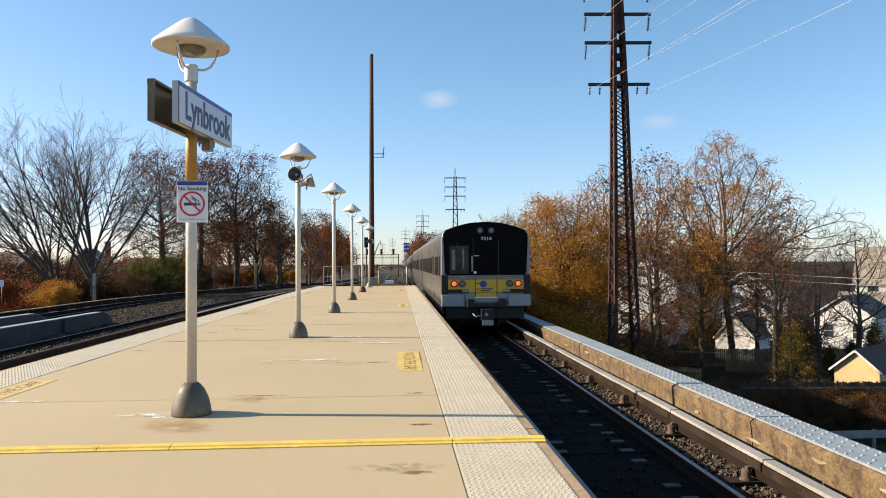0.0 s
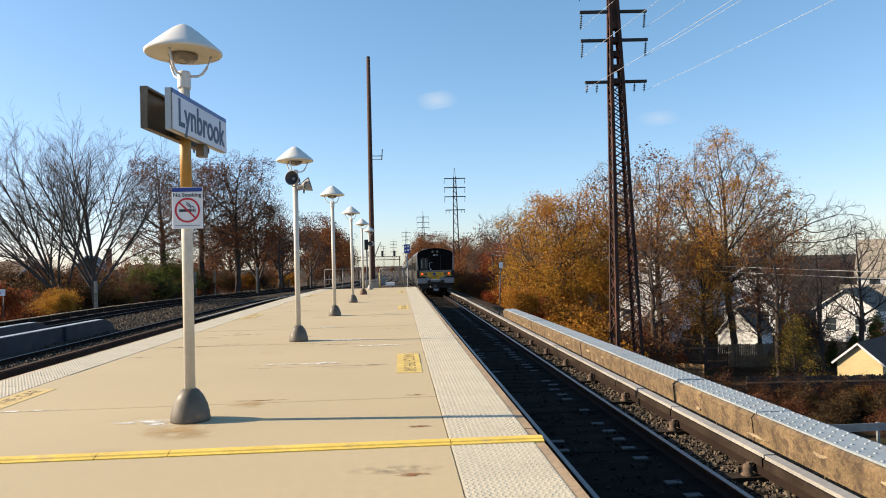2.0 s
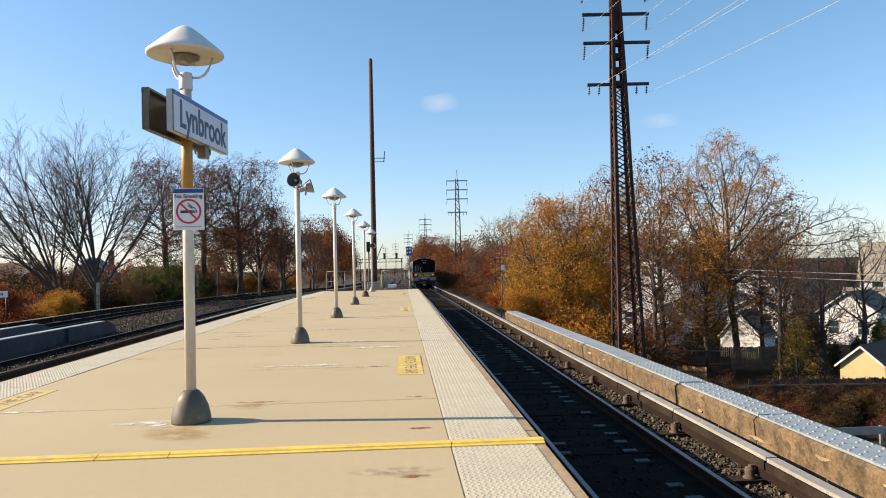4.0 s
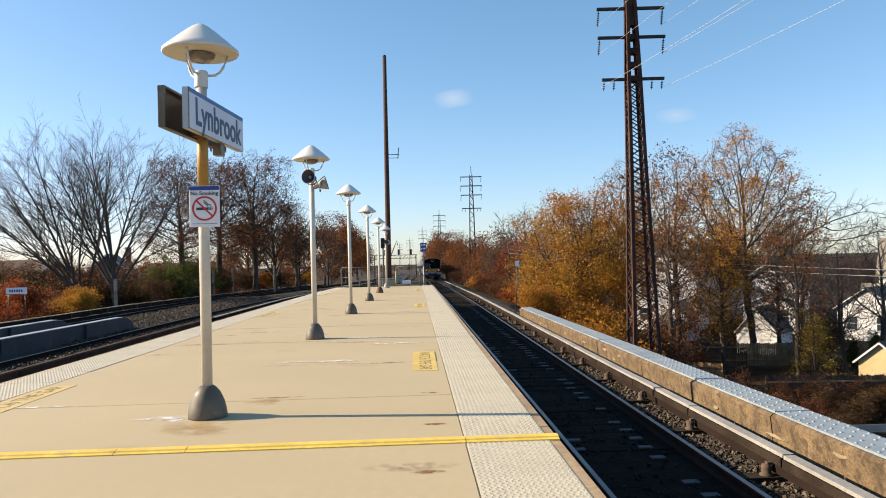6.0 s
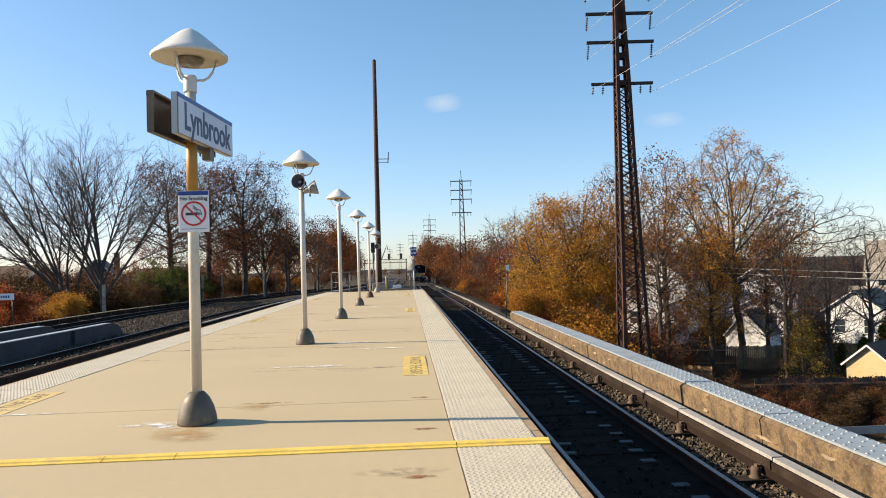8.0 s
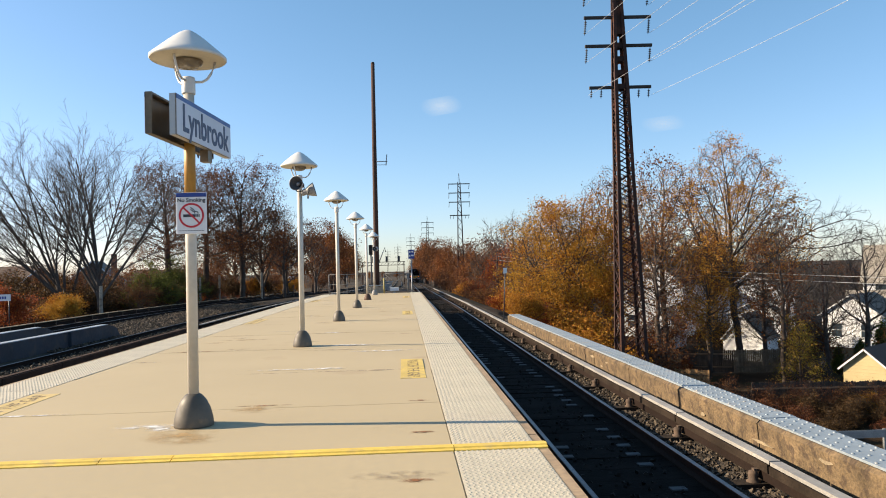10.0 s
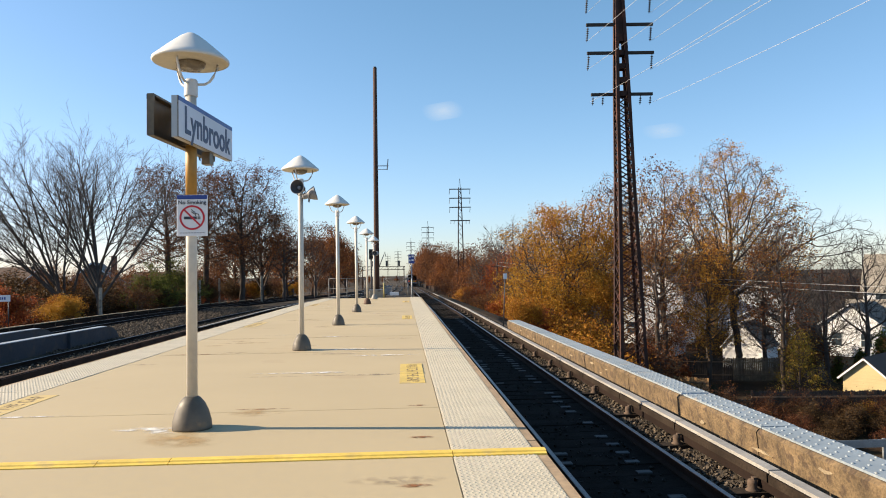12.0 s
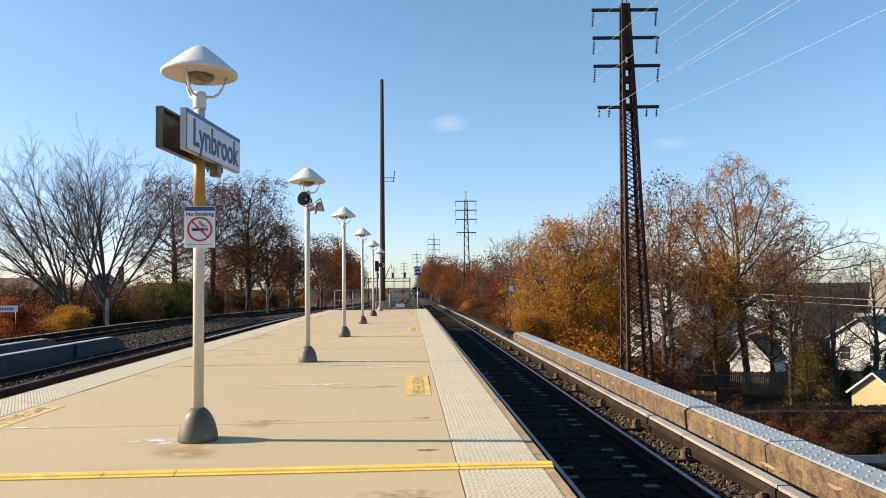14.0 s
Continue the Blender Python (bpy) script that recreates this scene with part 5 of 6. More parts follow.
# ---- thin clouds ----
def cloud(at, w, h, rz, strength):
    m = bpy.data.materials.new("cloud_vapour")
    m.use_nodes = True
    nt = m.node_tree
    out = nt.nodes["Material Output"]
    em, tr, mx = nt.nodes.new("ShaderNodeEmission"), nt.nodes.new("ShaderNodeBsdfTransparent"), nt.nodes.new("ShaderNodeMixShader")
    em.inputs["Color"].default_value, em.inputs["Strength"].default_value = (0.86, 0.93, 1.0, 1), 0.56
    tc, mp, gr, nz, mul, mr = (nt.nodes.new(k) for k in ("ShaderNodeTexCoord", "ShaderNodeMapping", "ShaderNodeTexGradient", "ShaderNodeTexNoise", "ShaderNodeMath", "ShaderNodeMapRange"))
    gr.gradient_type, mul.operation = "SPHERICAL", "MULTIPLY"
    mp.inputs["Location"].default_value, mp.inputs["Scale"].default_value = (-1, 0, -1), (2, 0, 2)
    nz.inputs["Scale"].default_value, nz.inputs["Detail"].default_value = 3.2 / w * 10, 7
    mr.inputs["From Min"].default_value, mr.inputs["From Max"].default_value, mr.inputs["To Max"].default_value = 0.36, 0.72, strength
    for a, b in ((tc.outputs["Generated"], mp.inputs[0]), (mp.outputs[0], gr.inputs[0]), (tc.outputs["Object"], nz.inputs["Vector"]), (nz.outputs["Fac"], mr.inputs["Value"]), (gr.outputs["Fac"], mul.inputs[0]), (mr.outputs[0], mul.inputs[1]), (mul.outputs[0], mx.inputs[0]), (tr.outputs[0], mx.inputs[1]), (em.outputs[0], mx.inputs[2]), (mx.outputs[0], out.inputs["Surface"])):
        nt.links.new(a, b)
    bm = B()
    bm.faces.new([bm.verts.new(q) for q in ((-w, 0, -h * 1.4), (w, 0, -h * 0.6), (w, 0, h * 1.4), (-w, 0, h * 0.6))])
    c = part("cloud", bm, m)
    c.location = at
    tagged(c, "small thin white cloud in a clear sky", "cloud", kind="structure")


cloud((138, 2400, 545), 70, 30, 0, 1.3)
cloud((850, 2300, 455), 75, 24, 0, 0.9)

# ---- fences, posts and boxes at the platform's end ----
def railing(x0, x1, y, h=1.15, nm="pipe_fence", mesh=False):
    t = thing(nm, "galvanised pipe fence at the platform end", "fence", ((x0 + x1) / 2, y, 0), "platform end fences")
    w = (x1 - x0) / 2
    n = max(2, round((x1 - x0) / 1.4) + 1)
    for i in range(n):
        x = -w + 2 * w * i / (n - 1)
        part("post", tube(B(), [(x, 0, -0.3), (x, 0, h + 0.02)], 0.026, 8), FENCE_STEEL, t)
    for z in (0.12, h / 2, h):
        part("rail", tube(B(), [(-w, 0, z), (w, 0, z)], 0.018, 8), FENCE_STEEL, t)
    if mesh:
        part("brace", tube(B(), [(-w, 0, 0.12), (w, 0, h)], 0.016, 6), FENCE_STEEL, t)
        part("brace", tube(B(), [(-w, 0, h), (w, 0, 0.12)], 0.016, 6), FENCE_STEEL, t)
    return t


FENCE_STEEL = mat("fence_steel", (0.15, 0.15, 0.15), 0.6, 0.3, vary=0.25, bump=0.05)
railing(-4.6, -2.35, END_Y - 0.15, 1.24)
railing(-1.15, 0.32, END_Y - 0.12, 1.22, mesh=True)
railing(0.38, 0.62, END_Y - 0.12, 1.22)
g = thing("cable_box", "pale concrete cable box beside the tall pole", "box", (-1.60, 46.4, -1.5))
soften(part("body", box(B(), -0.5, 0.42, -0.35, 0.35, 0, 1.95), CONCRETE_GREY, g), 0.03)
part("lid", box(B(), -0.54, 0.46, -0.4, 0.4, 1.952, 2.0), STEEL, g)
g = thing("bollard", "yellow marker post at the platform end", "post", (-1.16, 45.1, 0))
part("tube", tube(B(), [(0, 0, 0), (0, 0, 0.95)], 0.05, 10), mat("marker_yellow", (0.34, 0.28, 0.10), 0.6, bump=0.05), g)
g = thing("white_bin", "small white box beside the fence", "box", (-0.52, 46.3, -1.4))
soften(part("body", box(B(), -0.28, 0.28, -0.2, 0.2, 1.5, 1.72), SIGN_WHITE, g), 0.02)
part("stand", box(B(), -0.06, 0.06, -0.06, 0.06, 0, 1.5), STEEL, g)

pole = thing("utility_pole", "tall brown wooden utility pole with a small antenna", "pole", (-1.66, 47.6, -1.5))
part("shaft", tube(B(), [(-0.04, 0, -0.5), (-0.02, 0, 5), (0.0, 0, 11), (0.02, 0, 16.7)], [0.20, 0.175, 0.150, 0.125], 14), POLE_WOOD, pole)
part("cap", tube(B(), [(0.02, 0, 16.7), (0.02, 0, 16.8)], [0.13, 0.10], 12), DARK_METAL, pole)
ant = part("antenna_arm", tube(B(), [(0.1, -0.1, 10.15), (0.85, -0.1, 10.15)], 0.03, 6), STEEL, pole)
part("antenna_arm", tube(B(), [(0.1, -0.1, 9.92), (0.8, -0.1, 9.92)], 0.02, 6), STEEL, pole)
part("antenna", tube(B(), [(0.75, -0.1, 9.88), (0.82, -0.1, 10.6)], 0.035, 6), STEEL, ant)
part("bracket_lamp", tube(B(), [(0.12, -0.15, 3.4), (0.40, -0.2, 4.1), (0.55, -0.2, 4.45), (0.58, -0.2, 4.15)], 0.035, 6), STEEL, pole)

sg = thing("branch_sign", "blue and white platform sign on a grey post", "sign", (0.60, 46.2, 0))
part("post", tube(B(), [(0, 0, -1.5), (0, 0, 2.1)], 0.04, 8), STEEL, sg)
part("panel", box(B(), -0.19, 0.19, -0.05, -0.02, 2.14, 2.72), SIGN_BLUE, sg, "blue sign panel")
for x, z, w in ((-0.15, 2.52, 0.10), (0.02, 2.54, 0.12), (-0.15, 2.28, 0.09), (0.0, 2.30, 0.14)):
    part("mark", box(B(), x, x + w, -0.056, -0.051, z, z + 0.10), SIGN_WHITE, sg, "white bar mark")

sig = thing("track_signal", "dark railway signal head on a thin mast", "signal", (-2.0, 46.6, -1.5))
part("mast", tube(B(), [(0, 0, 0), (0, 0, 4.4)], 0.05, 8), DARK_METAL, sig)
part("head", box(B(), -0.13, 0.13, -0.14, 0.12, 3.95, 4.6), DARK_METAL, sig)
for z in (4.1, 4.42):
    part("hood", tube(B(), [(0, -0.14, z), (0, -0.34, z)], [0.10, 0.11], 10, cap=False), DARK_METAL, sig)

gan = thing("signal_gantry", "dark steel signal gantry across the far tracks", "gantry", (0, 205, -2.5))
for x in (-11.5, 0.2):
    part("leg", tube(B(), [(x, 0, 0), (x, 0, 6.4)], 0.13, 8), RUST, gan)
for z in (5.5, 6.4):
    part("chord", box(B(), -11.8, 0.5, -0.08, 0.08, z - 0.08, z + 0.08), RUST, gan)
for i in range(12):
    part("lacing", beam(B(), (-11.5 + i, 0, 5.5), (-10.5 + i, 0, 6.4), 0.07), RUST, gan)
for x in (-8.4, -4.6, -1.2):
    part("signal_head", box(B(), x - 0.3, x + 0.3, -0.5, -0.2, 6.5, 8.0), DARK_METAL, gan)
rel = thing("relay_cabinet", "grey steel relay cabinet between the far tracks", "cabinet", (-2.6, 120, -1.95))
soften(part("body", box(B(), -0.7, 0.7, -0.5, 0.5, 0, 1.5), STEEL, rel), 0.03)
part("roof", box(B(), -0.8, 0.8, -0.6, 0.6, 1.502, 1.6), STEEL, rel)

mk = thing("marker_pole", "thin dark pole with a small white plate", "pole", (5.22, 36.4, -1.6))
part("shaft", tube(B(), [(-0.10, 0, 0), (0.05, 0, 2.9)], 0.03, 8), DARK_METAL, mk)
part("plate", box(B(), -0.04, 0.14, -0.05, -0.035, 2.72, 3.0), SIGN_WHITE, mk, "small white plate")

# beyond the side tracks
cab = thing("trackside_phone_box", "small blue-grey trackside box with a white hood", "box", (-17.3, 112, -1.9))
soften(part("body", box(B(), -0.55, 0.55, -0.4, 0.4, 0, 1.5), GIRDER_BLUE, cab), 0.03)
part("pole", tube(B(), [(0, 0, 1.5), (0, 0, 2.6)], 0.07, 8), STEEL, cab)
part("hood", tube(B(), [(-0.75, -0.1, 2.75), (0.55, -0.1, 2.55)], [0.18, 0.28], 10), LAMP_WHITE, cab, "white lamp hood")
for x, y, h in ((-22.9, 56, 2.4), (-21.0, 76, 2.8), (-21.5, 86, 3.0), (-17.0, 88, 3.2)):
    po = thing("trackside_post", "grey trackside concrete post", "post", (x, y, -1.6), "trackside posts")
    soften(part("shaft", box(B(), -0.1, 0.1, -0.1, 0.1, 0, h), CONCRETE_GREY, po), 0.02)
ls = thing("far_station_sign", "small station sign beyond the side tracks", "sign", (-24.2, 44.6, -1.75))
part("panel", box(B(), -0.62, 0.62, -0.03, 0.03, 1.93, 2.32), SIGN_WHITE, ls)
for i in range(6):
    part("mark", box(B(), -0.42 + 0.14 * i, -0.33 + 0.14 * i, -0.037, -0.031, 2.05, 2.2), SIGN_BLUE, ls, "blue bar mark")
for x in (-0.5, 0.5):
    part("post", tube(B(), [(x, 0.05, 0), (x, 0.05, 2.3)], 0.03, 8), DARK_METAL, ls)


# ---- lattice towers ----
def tower(at, rz, h=25.3, detail=True, label="rusty brown lattice transmission tower with four crossarms", levels=(19.25, 21.67, 23.33, 24.98), arm=1.95, lean=0.0):
    t = thing("transmission_tower", label, "tower", at, "transmission towers")
    t.matrix_basis = pose(*at, 0, lean, rz)
    taper = ((0.0, 0.79), (14.2, 0.42), (19.2, 0.335), (25.2, 0.175))

    def half(z):
        for (z0, w0), (z1, w1) in zip(taper, taper[1:]):
            if z <= z1:
                return w0 + (w1 - w0) * (z - z0) / (z1 - z0)
        return taper[-1][1]

    def angle_iron(bm, rows, sx, sy, wide, thick=0.022):
        """An L-shaped bar whose corner runs through rows of (half width, height)."""
        rings = []
        for c, z in rows:
            ell = ((0, 0), (wide, 0), (wide, thick), (thick, thick), (thick, wide), (0, wide))
            rings.append([bm.verts.new((sx * (c - u), sy * (c - v), z)) for u, v in ell])
        for a, b in zip(rings, rings[1:]):
            for k in range(6):
                bm.faces.new((a[k], a[(k + 1) % 6], b[(k + 1) % 6], b[k]))
        bm.faces.new(rings[0])
        bm.faces.new(rings[-1][::-1])

    knots = (0.0, 14.2, 19.2, h)
    for sx in (-1, 1):
        for sy in (-1, 1):
            bm = B()
            angle_iron(bm, [(half(z) + 0.08, z) for z in knots], sx, sy, 0.19 if detail else 0.12)
            part("leg", bm, RUST, t)
    z, k = 0.2, 0
    while z < (levels[0] - 0.3 if detail else h - 0.5):
        a, step = half(z), max(half(z) * (1.25 if detail else 2.2), 0.46)
        b = half(z + step)
        for s in (-1, 1):
            q = 1 if k % 2 else -1
            for side in ("x", "y"):
                bm = B()
                if side == "x":
                    beam(bm, (s * a, q * a, z), (s * b, -q * b, z + step), 0.085, 0.05)
                    if detail:
                        beam(bm, (s * a * 0.98, -q * a, z), (s * b * 0.98, q * b, z + step), 0.065, 0.04)
                else:
                    beam(bm, (q * a, s * a, z), (-q * b, s * b, z + step), 0.085, 0.05)
                    if detail:
                        beam(bm, (-q * a, s * a * 0.98, z), (q * b, s * b * 0.98, z + step), 0.065, 0.04)
                part("lacing_bar", bm, RUST, t)
        z += step
        k += 1
    bm = B()
    while z < h - 0.2:
        a = half(z) - 0.02
        for s in (-1, 1):
            box(bm, -a, a, s * a - 0.02, s * a + 0.02, z, z + 0.30)
            box(bm, s * a - 0.02, s * a + 0.02, -a, a, z, z + 0.30)
        z += 0.80 if z < levels[1] + 0.6 else 0.305
        part("batten_plate", bm, RUST, t)
        bm = B()
    bm.free()
    for i, z in enumerate(levels):
        al = arm if i else arm * 0.92
        ca = part("crossarm", box(B(), -al, al, -0.08, 0.08, z - 0.08, z + 0.08), ARM_DARK, t, "dark steel crossarm")
        for x in ((-al + 0.1, al - 0.1) if i else (-al + 0.12, -al + 0.7, al - 0.7, al - 0.12)):
            bm = B()
            pr = [(0.012, 0)]
            n = 6 if i else 3
            for q in range(n):
                pr += [(0.025, -0.12 - 0.13 * q), (0.085, -0.17 - 0.13 * q), (0.025, -0.19 - 0.13 * q)]
            pr.append((0.012, -0.16 - 0.13 * n))
            lathe(bm, pr, 8, (0, 0, 0))
            o = part("insulator", bm, DARK_METAL, ca, "string of dark insulators")
            o.matrix_basis = pose(x, 0, z - 0.08, 0, 6, 0)
    for x in (-0.15, 0.15):
        part("mast", beam(B(), (x, 0, h), (x * 0.1, 0, h + 1.6), 0.05), RUST, t)
    return t


WIRE = mat('wire_metal', (0.45, 0.45, 0.45), 0.5, 0.0, vary=0.1, bump=0)
ARM_DARK = mat("arm_steel", (0.055, 0.045, 0.038), 0.75, 0.3, vary=0.3, bump=0.1)
tower((13.0, 40.5, -7.6), -1, lean=-0.5)
tower((10.5, 131, -8.1), 0, detail=False, label="distant lattice transmission tower")
tower((7.8, 226, -8.8), 0, detail=False, label="distant lattice transmission tower")
tower((3.4, 318, -9.4), 0, detail=False, label="distant lattice transmission tower")
tower((-3.0, 420, -10), 0, detail=False, label="distant lattice transmission tower")
tower((-11.0, 520, -10), 0, detail=False, label="distant lattice transmission tower")
tower((-22.0, 620, -10), 0, detail=False, label="distant lattice transmission tower")

# conductors from the near tower to the next one, behind the camera
for z0 in (18.8, 20.75, 22.4, 24.05):
    for s in (-1.85, 1.85):
        pts = []
        for i in range(25):
            f = i / 24
            pts.append((12.8 + s + 5.5 * f, 40.5 - 92 * f, z0 - 7.6 - 4 * 1.6 * f * (1 - f) + (7.6 - 7.0) * f))
        w = part("power_line", tube(B(), pts, 0.0085, 5), WIRE)
        tagged(w, "thin pale overhead power line", "wire", "power lines")


# ---- houses and gardens beyond the slope ----
SIDING = mat("white_siding", (0.62, 0.62, 0.63), 0.65, vary=0.1, big=0.7, bump=0.1)
SIDING_BLUE = mat("blue_siding", (0.30, 0.38, 0.46), 0.65, vary=0.12, big=0.7, bump=0.1)
SIDING_CREAM = mat("cream_siding", (0.47, 0.37, 0.19), 0.7, vary=0.12, big=0.7, bump=0.1)
SIDING_TAN = mat("tan_siding", (0.34, 0.28, 0.22), 0.7, vary=0.12, big=0.7, bump=0.1)
ROOF_GREY = mat("grey_shingle", (0.16, 0.145, 0.125), 0.9, vary=0.25, big=0.9, fine=9, bump=0.4)
ROOF_TAN = mat("tan_shingle", (0.27, 0.235, 0.19), 0.9, vary=0.2, big=0.9, fine=9, bump=0.4)
ROOF_BROWN = mat("brown_shingle", (0.075, 0.045, 0.032), 0.9, vary=0.25, big=0.9, fine=9, bump=0.4)
GLASS = mat("window_glass", (0.03, 0.04, 0.05), 0.08, vary=0.1, bump=0)
BRICK = mat("chimney_brick", (0.20, 0.10, 0.07), 0.9, vary=0.3, big=2, fine=12, bump=0.3)
FENCE_WOOD = mat("fence_timber", (0.19, 0.125, 0.075), 0.85, vary=0.3, big=2, fine=16, bump=0.3, rand=0.2)


def house(name, at, w, d, eave, ridge, rz, wall, roof, label, windows=(), chimney=None, category="house", over=0.3, door=None, side_windows=()):
    """A gabled house: w across the gable end, which looks towards -y before it is turned, d deep."""
    t = thing(name, label, category, at, rz=rz)
    bm = B()
    prof = [(-w / 2, 0), (w / 2, 0), (w / 2, eave), (0, ridge), (-w / 2, eave)]
    ends = [[bm.verts.new((x, y, z)) for x, z in prof] for y in (-d / 2, d / 2)]
    bm.faces.new(ends[0])
    bm.faces.new(ends[1][::-1])
    for k in range(5):
        bm.faces.new((ends[0][k], ends[0][(k + 1) % 5], ends[1][(k + 1) % 5], ends[1][k]))
    body = part("wall", bm, wall, t)
    z = 0.25
    n = 0
    while z < ridge - 0.3 and n < 60:
        hw = w / 2 if z < eave else w / 2 * (ridge - z) / (ridge - eave)
        bm = B()
        box(bm, -hw, hw, -d / 2 - 0.018, -d / 2 - 0.002, z, z + 0.02)
        if z < eave:
            box(bm, -w / 2 - 0.018, -w / 2 - 0.002, -d / 2, d / 2, z, z + 0.02)
        part("siding_board", bm, wall, body)
        z += 0.22
        n += 1
    sl = (ridge - eave) / (w / 2)
    for s in (-1, 1):
        bm = B()
        pr = [(0, ridge + 0.03), (s * (w / 2 + over), eave - over * sl + 0.03), (s * (w / 2 + over), eave - over * sl + 0.17), (0, ridge + 0.19)]
        e = [[bm.verts.new((x, y, zz)) for x, zz in pr] for y in (-d / 2 - over, d / 2 + over)]
        bm.faces.new(e[0])
        bm.faces.new(e[1][::-1])
        for k in range(4):
            bm.faces.new((e[0][k], e[0][(k + 1) % 4], e[1][(k + 1) % 4], e[1][k]))
        rf = part("roof", bm, roof, t, "shingled roof slope")
        bm = B()
        beam(bm, (0, -d / 2 - over - 0.012, ridge + 0.08), (s * (w / 2 + over), -d / 2 - over - 0.012, eave - over * sl + 0.08), 0.02, 0.2 if d > 7 else 0.11)
        part("bargeboard", bm, SIDING, rf, "white bargeboard")
    for x, zz, ww, hh in windows:
        wi = part("window", box(B(), x - ww / 2, x + ww / 2, -d / 2 - 0.03, -d / 2 - 0.019, zz, zz + hh), GLASS, t, "dark glazed window")
        for a in ((x - ww / 2 - 0.06, x - ww / 2, zz - 0.06, zz + hh + 0.06), (x + ww / 2, x + ww / 2 + 0.06, zz - 0.06, zz + hh + 0.06), (x - ww / 2, x + ww / 2, zz - 0.06, zz), (x - ww / 2, x + ww / 2, zz + hh, zz + hh + 0.06), (x - ww / 2, x + ww / 2, zz + hh / 2 - 0.02, zz + hh / 2 + 0.02)):
            part("window_frame", box(B(), a[0], a[1], -d / 2 - 0.05, -d / 2 - 0.02, a[2], a[3]), SIDING, wi, "white window frame")
    for y, zz, ww, hh in side_windows:
        x = -w / 2
        wi = part("window", box(B(), x - 0.03, x - 0.019, y - ww / 2, y + ww / 2, zz, zz + hh), GLASS, t, "dark glazed window")
        for a in ((y - ww / 2 - 0.08, y - ww / 2, zz - 0.08, zz + hh + 0.08), (y + ww / 2, y + ww / 2 + 0.08, zz - 0.08, zz + hh + 0.08), (y - ww / 2, y + ww / 2, zz - 0.08, zz), (y - ww / 2, y + ww / 2, zz + hh, zz + hh + 0.08), (y - ww / 2, y + ww / 2, zz + hh / 2 - 0.03, zz + hh / 2 + 0.03)):
            part("window_frame", box(B(), x - 0.05, x - 0.02, a[0], a[1], a[2], a[3]), SIDING, wi, "white window frame")
    if door:
        part("door", box(B(), door - 0.5, door + 0.5, -d / 2 - 0.04, -d / 2 - 0.019, 0, 2.05), SIDING_TAN, t)
    if chimney:
        part("chimney", box(B(), chimney[0] - 0.4, chimney[0] + 0.4, chimney[1] - 0.4, chimney[1] + 0.4, ridge - 1.6, ridge + 1.3), BRICK, t, "brick chimney")
    return t


G = -7.55
house("garden_shed", (32.1, 65.5, G), 3.5, 4.4, 1.95, 4.05, -44, SIDING, ROOF_GREY, "white gabled garden shed behind a wooden fence", category="shed", over=0.15)
house("garden_shed", (28.4, 77.0, G), 3.0, 3.6, 2.3, 4.0, -40, SIDING, ROOF_GREY, "small white gabled garden shed among shrubs", category="shed", over=0.15)
house("garage", (32.1, 46.9, G), 2.7, 6.0, 1.85, 3.0, -52, SIDING_CREAM, ROOF_BROWN, "cream garage with a brown shingled roof and white bargeboards", category="garage", over=0.25)
house("house", (33.5, 92, G), 8.5, 11, 6.4, 9.8, -38, SIDING, ROOF_GREY, "white two-storey house behind bare trees", ((-2.2, 1.2, 1.1, 1.5), (1.6, 1.2, 1.1, 1.5), (-2, 4.2, 1.1, 1.5), (1.8, 4.2, 1.1, 1.5), (0, 7.3, 0.9, 1.1)), (2, 1))
house("house_porch", (41.0, 82.0, G), 5.5, 3.0, 3.0, 4.3, -38, SIDING, ROOF_GREY, "grey-roofed porch extension of a white house", ((-1.6, 1.2, 1.0, 1.4), (1.6, 1.2, 1.0, 1.4)), category="porch")
house("house", (46.0, 92, G), 8, 10, 4.6, 7.6, -34, SIDING, ROOF_TAN, "white two-storey house with tan roof", ((-2.2, 1.2, 1.1, 1.5), (1.6, 1.2, 1.1, 1.5), (-2, 4.0, 1.1, 1.5), (1.8, 4.0, 1.1, 1.5)), (-1, 2))
house("house", (61.6, 80.2, G), 9, 14, 6.3, 10.4, 50, SIDING, ROOF_TAN, "white house with a broad tan shingled roof", (), (1, -3), side_windows=((5.2, 4.6, 1.1, 1.4), (2.2, 4.6, 1.1, 1.4), (-1.0, 4.6, 1.1, 1.4), (-4.4, 4.6, 1.1, 1.4)))
house("house_porch", (55.6, 76.4, G), 5.0, 12, 3.4, 5.2, 50, SIDING, ROOF_TAN, "tan-roofed porch along a white house", (), category="porch", side_windows=((3.2, 1.2, 1.1, 1.4), (-1.0, 1.2, 1.1, 1.4)))
house("house_wing", (47.6, 72.6, G), 5.6, 6.5, 3.3, 5.2, -52, SIDING, ROOF_GREY, "low white house wing with a grey roof", ((-1.4, 1.1, 1.0, 1.3), (1.4, 1.1, 1.0, 1.3)), category="house")
house("house", (69, 90, G), 9, 10, 6.4, 10.0, 70, SIDING_TAN, ROOF_GREY, "tan two-storey house behind bare trees", ((-2.2, 4, 1.1, 1.5), (1.6, 4, 1.1, 1.5)), (2, 2))
house("house", (-46, 112, -5.2), 9, 12, 5.0, 9.0, 15, SIDING_BROWN, ROOF_GREY, "dark gabled house behind the bare trees", ((-2, 3.2, 1.0, 1.3), (2, 3.2, 1.0, 1.3)), (2, 2))
house("house", (-62, 108, -5.2), 9, 22, 5.6, 8.4, 75, SIDING_BROWN, ROOF_BROWN, "long brown-roofed house behind the bare trees", (), (0, 4))
